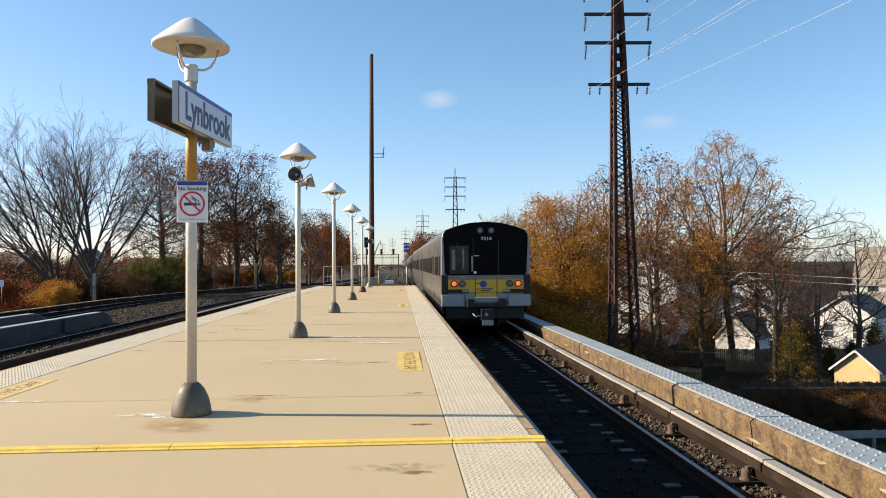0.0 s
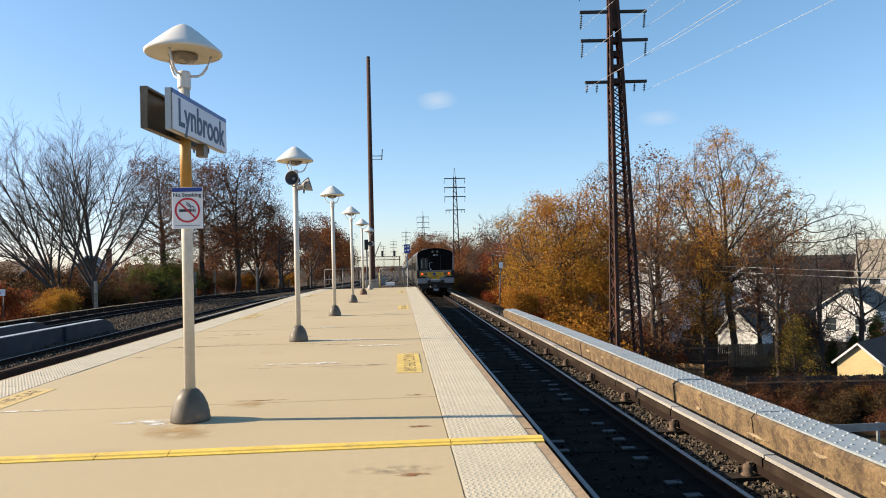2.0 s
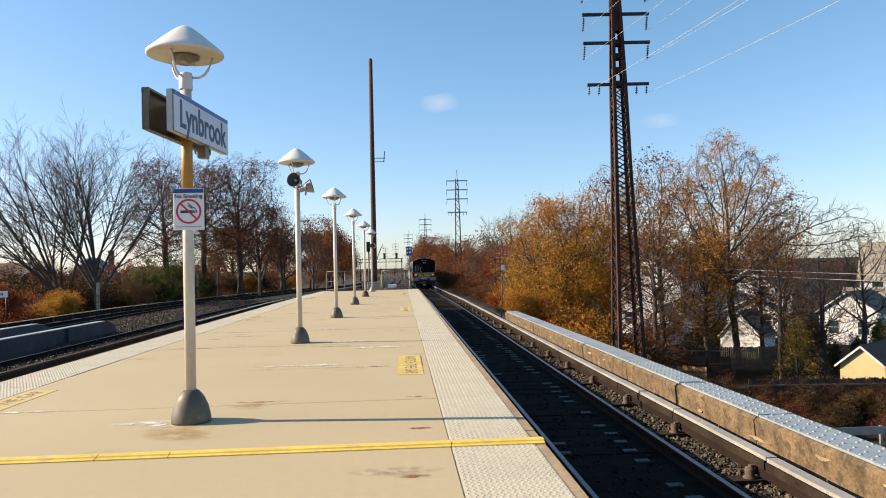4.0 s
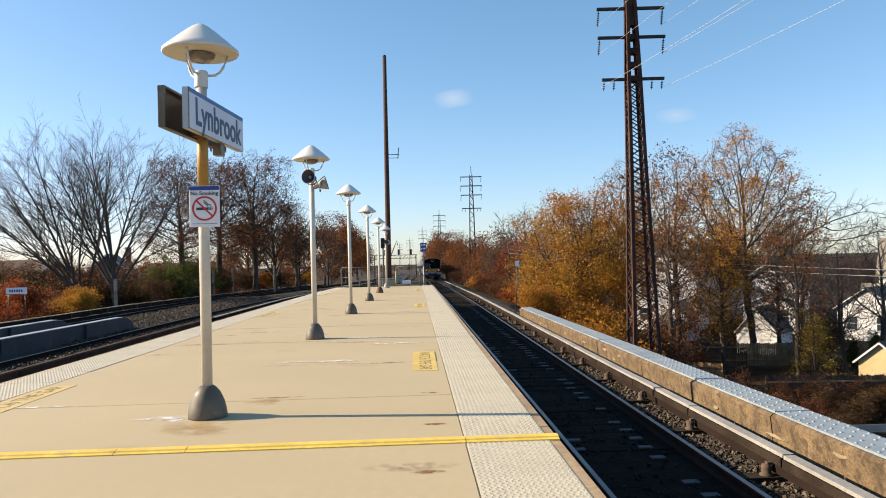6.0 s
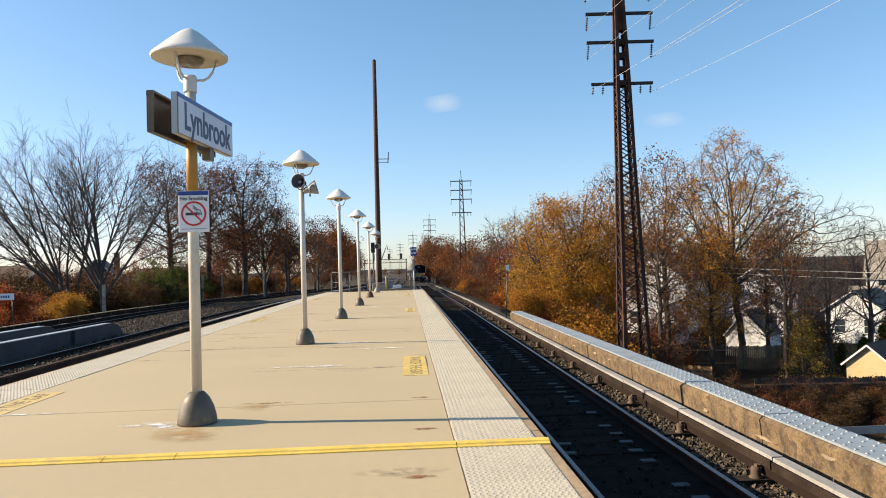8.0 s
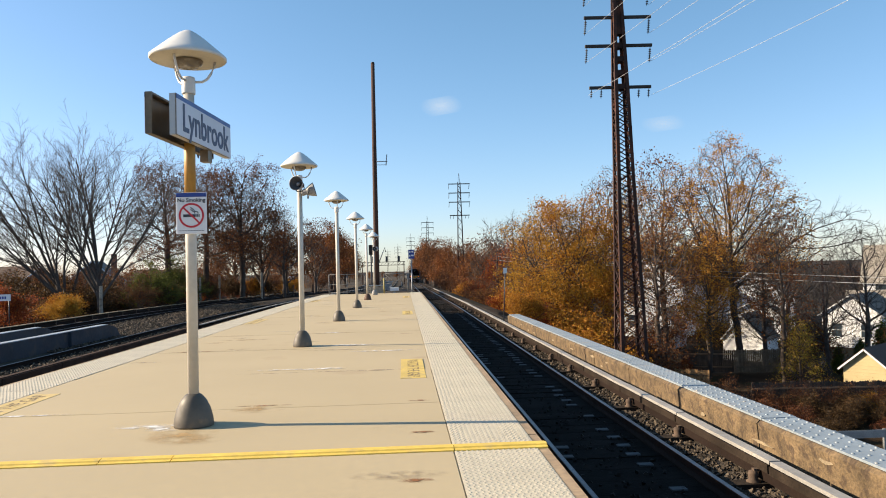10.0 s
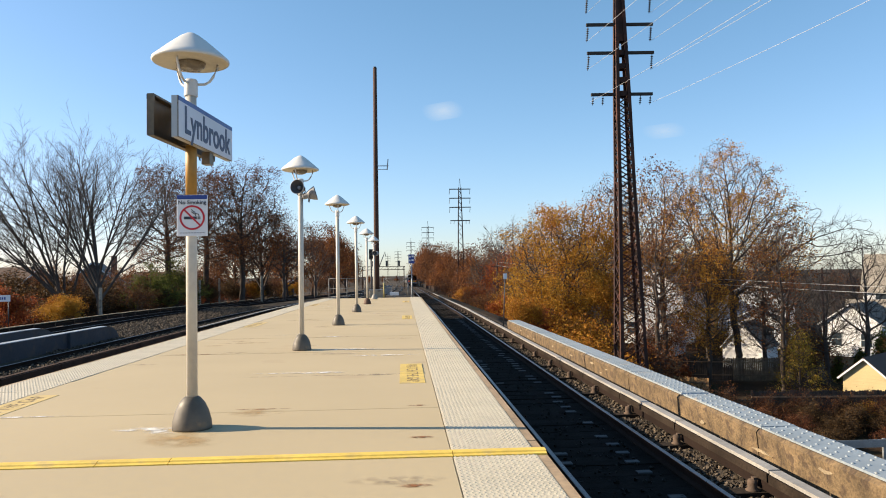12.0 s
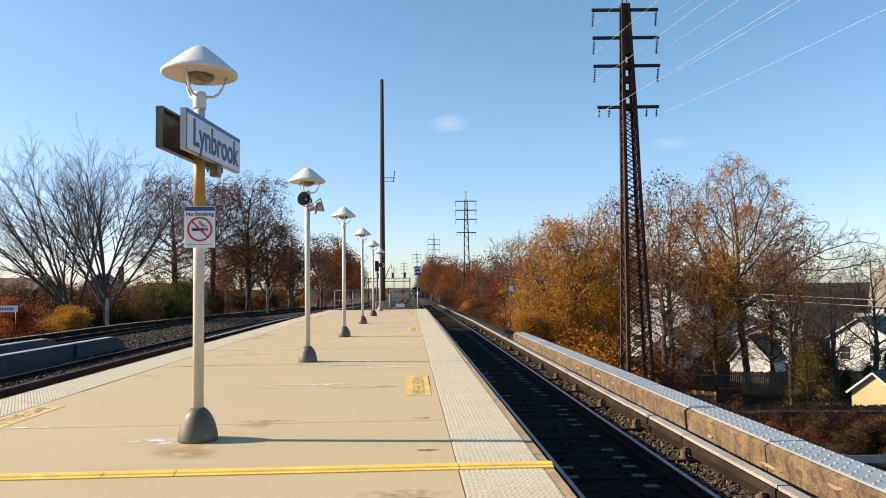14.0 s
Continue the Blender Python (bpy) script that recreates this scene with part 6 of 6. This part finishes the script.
house("house", (-38, 124, -5.2), 8, 14, 4.9, 7.6, 80, SIDING_BROWN, ROOF_BROWN, "brown-roofed house behind the bank trees", ((-2, 1.2, 1, 1.3),), (1, -2))
house("house", (-76, 118, -5.2), 9, 14, 5.0, 8.4, 40, SIDING, ROOF_GREY, "pale gabled house behind the bare trees", ((-2, 4.0, 1, 1.3), (2, 4.0, 1, 1.3)), (1, -2))


def board_fence(x0, y0, x1, y1, z, h, label, wood=None, jag=0.05):
    t = thing("board_fence", label, "fence", (x0, y0, z), "garden fences", rz=math.degrees(math.atan2(y1 - y0, x1 - x0)))
    ln = math.hypot(x1 - x0, y1 - y0)
    rnd = random.Random(int(ln * 100))
    x = 0
    while x < ln:
        w = rnd.uniform(0.13, 0.16)
        hh = h + rnd.uniform(-jag, jag)
        bm = B()
        v = [bm.verts.new(q) for q in ((x, 0, 0), (x + w - 0.012, 0, 0), (x + w - 0.012, 0, hh), (x + w / 2, 0, hh + 0.05), (x, 0, hh))]
        u = [bm.verts.new(q.co + Vector((0, 0.022, 0))) for q in v]
        bm.faces.new(v)
        bm.faces.new(u[::-1])
        for k in range(5):
            bm.faces.new((v[k], v[(k + 1) % 5], u[(k + 1) % 5], u[k]))
        part("board", bm, wood or FENCE_WOOD, t)
        x += w
    for zz in (0.4, h - 0.35):
        part("rail", box(B(), 0, ln, -0.06, -0.002, zz, zz + 0.09), FENCE_WOOD, t)
    return t


FENCE_DARK = mat("dark_fence_timber", (0.055, 0.040, 0.030), 0.9, vary=0.3, big=2, fine=16, bump=0.3, rand=0.25)
board_fence(26.6, 57.2, 30.3, 56.6, G, 1.8, "weathered brown board fence with pointed boards")
board_fence(22.9, 58.4, 26.5, 57.3, G, 1.8, "dark weathered board fence with ragged top", FENCE_DARK)
# sunlight on these boards is put into a brighter orange timber colour
board_fence(19.0, 50.0, 20.8, 48.6, G, 1.5, "short sunlit orange-brown board fence among shrubs", mat("sunlit_fence_timber", (0.36, 0.20, 0.085), 0.85, vary=0.3, big=2, fine=16, bump=0.3, rand=0.2))
board_fence(20.0, 40.6, 30.0, 39.6, G, 1.9, "tall dark board fence overgrown with vines", FENCE_DARK)
rail_g = thing("guard_rail", "pale metal guard rail along the street below", "guard rail", (19.9, 32.4, G))
for i in range(5):
    part("post", box(B(), -0.06 + 2.4 * i, 0.06 + 2.4 * i, -0.06, 0.06, 0, 1.0), STEEL, rail_g)
part("beam", box(B(), -0.5, 12, -0.1, -0.06, 0.62, 0.98), STEEL, rail_g)
road = part("street", box(B(), -180, 90, 14, 31.5, -7.9, -7.52), BALLAST)
tagged(road, "dark asphalt street passing under the railway bridge", "street", kind="structure")
def wire_at(f, dz):
    """A street wire that runs past the slope towards the houses, sagging a little."""
    a, b = Vector((10.8, 82.0, 2.3)), Vector((46.0, 15.0, -0.75))
    return a.lerp(b, f) + Vector((0, 0, dz - 4 * 0.85 * f * (1 - f)))


for dz in (0.0, 0.42):
    pts = [wire_at(i / 24, dz) for i in range(25)]
    tagged(part("street_wire", tube(B(), pts, 0.011, 5), WIRE), "thin pale street wire strung between poles", "wire", "street wires")
for x, y, z1 in ((10.8, 82.2, 2.8), (46.0, 14.8, 0.3), (39.5, 66, 1.5)):
    z0 = ground_z(x, y) - 0.2
    up = thing("street_pole", "brown wooden street pole among trees", "pole", (x, y, z0), "street poles")
    part("shaft", tube(B(), [(0, 0, 0), (0, 0, z1 - z0)], [0.13, 0.09], 10), POLE_WOOD, up)
    part("crossarm", box(B(), -0.7, 0.7, -0.05, 0.05, z1 - z0 - 0.6, z1 - z0 - 0.5), POLE_WOOD, up)
cyp = tree_meshes("cypress", 91, 2.6, 0.08, 0.03, 26, 0.75, 0.9, 2, (7,), 6000, 0.10, BARK, LEAF_GREEN, clump=0.10, twig=0.006)
for x, y, s in ((36.3, 53.0, 1.35), (35.0, 53.8, 0.9), (33.6, 54.4, 0.75)):
    tree("cypress", "dark green columnar evergreen beside a garage", cyp, (x, y), 40 * s, s, "garden evergreens")


# ---- a car on the street below ----
HEAD_GLASS = mat("headlight_glass", (0.13, 0.135, 0.14), 0.15, 0.3, vary=0.1, bump=0)
CAR_PAINT = mat("car_paint", (0.30, 0.34, 0.40), 0.25, 0.4, vary=0.05, bump=0)
TYRE = mat("tyre", (0.02, 0.02, 0.02), 0.8, vary=0.2, bump=0.1)
road_car = thing("passenger_car", "silver-blue car driving along the street below", "car")
bm = B()
prof = [(-2.2, 0.35), (-2.25, 0.62), (-2.1, 0.80), (-1.25, 0.92), (1.85, 0.95), (2.2, 0.88), (2.25, 0.45), (2.15, 0.32)]
sides = [[bm.verts.new((x, s * 0.88, z)) for x, z in prof] for s in (-1, 1)]
bm.faces.new(sides[0])
bm.faces.new(sides[1][::-1])
for k in range(8):
    bm.faces.new((sides[0][k], sides[0][(k + 1) % 8], sides[1][(k + 1) % 8], sides[1][k]))
soften(part("body", bm, CAR_PAINT, road_car), 0.06, 3)
bm = B()
prof = [(-1.15, 0.93), (-0.45, 1.40), (1.25, 1.44), (1.9, 0.96)]
sides = [[bm.verts.new((x, s * (0.80 if z < 1 else 0.66), z)) for x, z in prof] for s in (-1, 1)]
bm.faces.new(sides[0])
bm.faces.new(sides[1][::-1])
for k in range(4):
    bm.faces.new((sides[0][k], sides[0][(k + 1) % 4], sides[1][(k + 1) % 4], sides[1][k]))
part("glazing", bm, GLASS, road_car, "dark car windows")
bm = B()
box(bm, -0.52, 1.32, -0.68, 0.68, 1.41, 1.47)
soften(part("roof", bm, CAR_PAINT, road_car), 0.025)
for s in (-1, 1):
    part("roof_rail", tube(B(), [(-0.4, s * 0.6, 1.50), (1.2, s * 0.6, 1.50)], 0.02, 6), STEEL, road_car)
    for x0, x1 in ((-1.15, -0.48), (0.35, 0.35), (1.9, 1.28)):
        part("pillar", beam(B(), (x0, s * 0.81, 0.93), (x1, s * 0.685, 1.43), 0.07), CAR_PAINT, road_car)
    for x in (-1.4, 1.4):
        w = part("wheel", tube(B(), [(x, s * 0.70, 0.32), (x, s * 0.90, 0.32)], 0.32, 18), TYRE, road_car, "black tyre")
        part("rim", tube(B(), [(x, s * 0.901, 0.32), (x, s * 0.915, 0.32)], 0.2, 14), STEEL, w, "silver wheel rim")
    part("headlight", box(B(), -2.235, -2.12, min(s * 0.5, s * 0.8), max(s * 0.5, s * 0.8), 0.64, 0.76), HEAD_GLASS, road_car)
    part("tail_light", box(B(), 2.16, 2.24, min(s * 0.55, s * 0.85), max(s * 0.55, s * 0.85), 0.70, 0.86), SIGN_RED, road_car)


# ---- the train ----
CAR_L, ROOF_Z, FLOOR_Z = 25.9, 3.02, -0.02


def section(k):
    """Half outline of the car body, from sill to roof, at k times its width."""
    half = [(1.54, -0.17), (1.58, -0.02), (1.60, 0.30), (1.60, 1.95), (1.59, 2.30), (1.555, 2.46), (1.45, 2.585), (1.12, 2.71), (0.72, 2.81), (0.36, 2.86)]
    return [(-x * k, z) for x, z in half] + [(x * k, z) for x, z in half[::-1]]


def car(rear, label):
    """One coach; its near end, at y = 0, looks towards -y."""
    c = thing("train_car", label, "train car", group="train cars")
    bm = B()
    rings = []
    for y, k, dz in ((0.0, 0.985, 0), (0.12, 1.0, 0), (CAR_L - 0.35, 1.0, 0), (CAR_L - 0.2, 0.985, 0)):
        rings.append([bm.verts.new((x, y, z)) for x, z in section(k)])
    n = len(rings[0])
    for a, b in zip(rings, rings[1:]):
        for i in range(n):
            f = bm.faces.new((a[i], a[(i + 1) % n], b[(i + 1) % n], b[i]))
            f.smooth = 0 < i < n - 1
    bm.faces.new(rings[0][::-1])
    bm.faces.new(rings[-1])
    body = part("body", bm, TRAIN_STEEL, c, "brushed stainless steel body")
    for s in (-1, 1):
        # window band, doors and seams
        for a, b in ((0.75, 1.55), (2.0, 4.6), (6.9, 10.9), (11.3, 15.0), (15.4, 19.0), (21.3, 23.9), (24.3, 25.2)):
            part("side_window", box(B(), min(s * 1.594, s * 1.606), max(s * 1.594, s * 1.606), a, b, 0.92, 1.66), TRAIN_BLACK, c, "dark tinted side window")
        for y in (5.1, 19.5):
            d = part("door", box(B(), min(s * 1.59, s * 1.608), max(s * 1.59, s * 1.608), y, y + 1.35, FLOOR_Z, 2.02), DOOR_STEEL, c, "grey double sliding door")
            for q in (0.16, 0.80):
                part("door_window", box(B(), min(s * 1.606, s * 1.613), max(s * 1.606, s * 1.613), y + q, y + q + 0.38, 0.9, 1.72), TRAIN_BLACK, d, "dark door window")
            part("door_seam", box(B(), min(s * 1.606, s * 1.612), max(s * 1.606, s * 1.612), y + 0.665, y + 0.685, FLOOR_Z, 2.0), TRAIN_DARK, d)
        for z in (0.18, 0.42, 0.60):
            part("corrugation", box(B(), min(s * 1.598, s * 1.606), max(s * 1.598, s * 1.606), 0.2, CAR_L - 0.5, z, z + 0.025), TRAIN_STEEL, body)
        part("sill", box(B(), min(s * 1.50, s * 1.56), max(s * 1.50, s * 1.56), 0.2, CAR_L - 0.4, -0.40, -0.172), TRAIN_DARK, c)
    for y in (3.9, 20.5):
        tr = part("bogie", box(B(), -1.15, 1.15, y - 1.2, y + 1.2, -1.02, -0.62), TRAIN_DARK, c, "dark bogie frame")
        for dy in (-1.15, 1.15):
            for s in (-0.76, 0.76):
                bm = B()
                tube(bm, [(s - 0.06, y + dy, -0.79), (s + 0.06, y + dy, -0.79)], 0.43, 20)
                part("wheel", bm, TRAIN_DARK, tr, "steel wheel")
    for a, b, w in ((6.5, 10.0, 1.35), (11.0, 14.0, 1.25), (14.6, 17.4, 1.35)):
        part("equipment_box", box(B(), -w, w, a, b, -1.0, -0.44), TRAIN_DARK, c, "dark underfloor equipment box")
    for a, b in ((4.5, 8.0), (17.5, 21.0)):
        bm = B()
        box(bm, -0.85, 0.85, a, b, 2.76, 2.93)
        soften(part("roof_unit", bm, TRAIN_STEEL, c, "roof air conditioning unit"), 0.04)
    part("underframe", box(B(), -1.40, 1.40, 0.06, CAR_L - 0.5, -0.60, -0.171), TRAIN_DARK, c, "dark underframe")
    if not rear:
        part("gangway", box(B(), -0.5, 0.5, -0.2, -0.002, -0.2, 2.2), TRAIN_DARK, c)
        return c
    # black upper end mask, slightly bowed
    bm = B()
    prof = [(-1.40, 0.96), (-1.46, 1.06), (-1.50, 1.7), (-1.525, 2.26), (-1.505, 2.43), (-1.42, 2.565), (-1.06, 2.71), (-0.55, 2.835), (0, 2.875)]
    prof = prof + [(-x, z) for x, z in prof[-2::-1]]
    front = [bm.verts.new((x, -0.06 - 0.02 * (1 - (x / 1.6) ** 2), z)) for x, z in prof]
    back = [bm.verts.new((x * 1.01, 0.02, z + 0.005)) for x, z in prof]
    bm.faces.new(front)
    for i in range(len(prof)):
        j = (i + 1) % len(prof)
        bm.faces.new((front[i], front[j], back[j], back[i]))
    mask = part("end_mask", bm, TRAIN_BLACK, c, "glossy black end mask")
    part("cab_window", box(B(), -1.30, -0.62, -0.092, -0.078, 1.02, 2.02), CAB_GLASS, mask, "cab windscreen with pale reflections")
    part("cab_window", box(B(), 0.62, 1.30, -0.092, -0.078, 1.02, 2.02), TRAIN_BLACK, mask)
    for x in (-0.455, 0.455):
        part("door_edge", box(B(), x - 0.008, x + 0.008, -0.096, -0.079, 0.98, 2.3), DARK_METAL, mask)
    # two pale bars laid on the windscreen as painted reflections
    part("windscreen_glare", box(B(), -1.22, -1.10, -0.0945, -0.0925, 1.16, 1.86), HEAD_GLASS, mask, "pale bar painted as a reflection on the glass")
    part("windscreen_glare", box(B(), -0.84, -0.78, -0.0945, -0.0925, 1.20, 1.90), HEAD_GLASS, mask, "pale bar painted as a reflection on the glass")
    part("grab_handle", tube(B(), [(-0.50, -0.12, 1.10), (-0.50, -0.12, 1.66)], 0.014, 6), SIGN_WHITE, c, "pale grab handle")
    part("door_handle", box(B(), -0.42, -0.26, -0.12, -0.085, 1.64, 1.665), SIGN_WHITE, c)
    part("latch", box(B(), -0.44, -0.34, -0.12, -0.085, 1.02, 1.10), SIGN_WHITE, c)
    part("wiper", beam(B(), (-1.18, -0.11, 1.62), (-1.00, -0.11, 2.14), 0.02), DARK_METAL, c)
    for x in (-0.20, 0.20):
        bm = B()
        tube(bm, [(x, -0.10, 2.56), (x, -0.06, 2.56)], 0.115, 18)
        hl = part("headlight", bm, DARK_METAL, c, "unlit round headlight in a dark housing")
        bm = B()
        tube(bm, [(x, -0.108, 2.56), (x, -0.101, 2.56)], 0.075, 18)
        part("glass", bm, HEAD_GLASS, hl)
    letters("car_number", "7216", 0.165, SIGN_WHITE, c, frame_xz(0.02, -0.095, 2.27), 1.25, 0.003)
    # steel corners and lower end
    for s in (-1, 1):
        bm = B()
        box(bm, min(s * 1.47, s * 1.595), max(s * 1.47, s * 1.595), -0.05, 0.0, -0.10, 2.36)
        soften(part("corner_post", bm, BUMPER, c, "pale grey corner post"), 0.03)
        bm = B()
        box(bm, min(s * 1.36, s * 1.60), max(s * 1.36, s * 1.60), -0.10, -0.051, 0.28, 0.98)
        soften(part("side_grip_panel", bm, TRAIN_DARK, c, "dark ribbed corner panel"), 0.015)
    bm = B()
    box(bm, -1.44, 1.44, -0.085, -0.0, 0.80, 0.945)
    part("steel_strip", bm, TRAIN_STEEL, c)
    bm = B()
    box(bm, -1.36, 1.36, -0.10, -0.0, 0.33, 0.80)
    soften(part("yellow_panel", bm, TRAIN_YELLOW, c, "yellow lower end panel"), 0.02)
    for x in (-0.39, 0.39):
        part("panel_seam", box(B(), x - 0.012, x + 0.012, -0.106, -0.101, 0.18, 0.86), TRAIN_DARK, c)
    bm = B()
    tube(bm, [(-0.10, -0.108, 0.64), (-0.10, -0.101, 0.64)], 0.125, 24)
    part("roundel", bm, SIGN_BLUE, c, "plain blue disc emblem")
    for i, (x, z, w) in enumerate(((-0.34, 0.65, 0.1), (-0.34, 0.44, 0.1), (-0.2, 0.45, 0.44), (-0.2, 0.38, 0.36))):
        part("mark", box(B(), x, x + w, -0.106, -0.101, z, z + 0.04), SIGN_INK, c, "plain dark bar mark")
    for s in (-1, 1):
        for x, red in ((0.85, False), (1.15, True)):
            bm = B()
            tube(bm, [(s * x, -0.15, 0.66), (s * x, -0.09, 0.66)], 0.125, 20)
            h = part("lamp_housing", bm, DARK_METAL, c, "round lamp housing")
            bm = B()
            tube(bm, [(s * x, -0.158, 0.66), (s * x, -0.151, 0.66)], 0.078, 18)
            part("lamp_glass", bm, LIGHT_RED if red else HEAD_GLASS, h, "lit orange-red marker light" if red else "unlit lamp glass")
        part("grille", box(B(), min(s * 0.62, s * 1.36), max(s * 0.62, s * 1.36), -0.115, -0.101, 0.325, 0.46), TRAIN_DARK, c, "dark step grille")
        bm = B()
        box(bm, min(s * 0.78, s * 1.60), max(s * 0.78, s * 1.60), -0.14, 0.0, -0.16, 0.27)
        soften(part("bumper", bm, BUMPER, c, "grey lower bumper corner"), 0.03)
    soften(part("end_step", box(B(), -0.78, 0.78, -0.08, 0.0, 0.0, 0.32), BUMPER, c), 0.02)
    soften(part("door_foot", box(B(), -0.38, 0.38, -0.105, -0.082, 0.19, 0.325), TRAIN_YELLOW, c, "yellow foot of the end door"), 0.01)
    part("threshold", box(B(), -0.40, 0.40, -0.125, -0.082, 0.14, 0.185), SIGN_WHITE, c, "white door threshold")
    for s in (-1, 1):
        part("step_pad", box(B(), min(s * 0.62, s * 0.86), max(s * 0.62, s * 0.86), -0.15, -0.116, 0.36, 0.45), BUMPER, c, "pale step pad")
        part("handrail", tube(B(), [(s * 0.55, -0.11, 0.93), (s * 0.95, -0.11, 0.93)], 0.018, 6), BUMPER, c)
    for s in (-1, 1):
        soften(part("anticlimber", box(B(), min(s * 0.44, s * 0.70), max(s * 0.44, s * 0.70), -0.30, -0.09, -0.18, 0.12), TRAIN_DARK, c), 0.02)
    part("anticlimber_bar", box(B(), -0.44, 0.44, -0.26, -0.09, -0.16, -0.04), TRAIN_DARK, c)
    cp = part("coupler", box(B(), -0.22, 0.22, -0.50, 0.2, -0.62, -0.24), TRAIN_DARK, c, "dark coupler block")
    part("coupler_face", box(B(), -0.20, 0.20, -0.56, -0.501, -0.80, -0.62), STEEL, cp, "bare steel coupler face")
    bm = B()
    tube(bm, [(-0.04, -0.52, -0.42), (-0.04, -0.501, -0.42)], 0.06, 12)
    part("coupler_pin", bm, STEEL, cp)
    part("air_hose", tube(B(), [(-0.2, -0.4, -0.46), (-0.42, -0.45, -0.5), (-0.5, -0.3, -0.4)], 0.025, 6), STEEL, c)
    return c


DOOR_STEEL = mat("door_steel", (0.13, 0.125, 0.12), 0.4, 0.6, vary=0.1, bump=0)
CAB_GLASS = mat("cab_glass", (0.022, 0.026, 0.030), 0.10, vary=0.5, big=2.5, bump=0, spec=0.2)
BUMPER = mat("bumper_grey", (0.25, 0.255, 0.27), 0.5, 0.2, vary=0.15, bump=0.03)
last_car = car(True, "silver commuter train car with black end and yellow panel")
mid_car = car(False, "silver commuter train car with dark window band")
cars = [last_car, mid_car] + [copy_thing(mid_car, pose(0, 0, 0)) for _ in range(6)]


def motions():
    """The train runs away along the main track, and a car drives along the street."""
    for i, c in enumerate(cars):
        rows = []
        for k in range(29):
            t = k * 0.5
            y = 25.4 + 18.4 * t + CAR_L * i
            turn = math.degrees(math.atan2(main_x(y) - main_x(y + 20), 20))
            rows.append((t, pose(main_x(y) + 0.16, y, grade(y), 0, 0, turn)))
        walk(c, rows)
    # the car crosses below from the right and passes under the bridge
    walk(road_car, [(k * 0.5, pose(20.4 - 12.0 * (k * 0.5 - 0.5), 29.4, -7.52)) for k in range(29)])


motions()
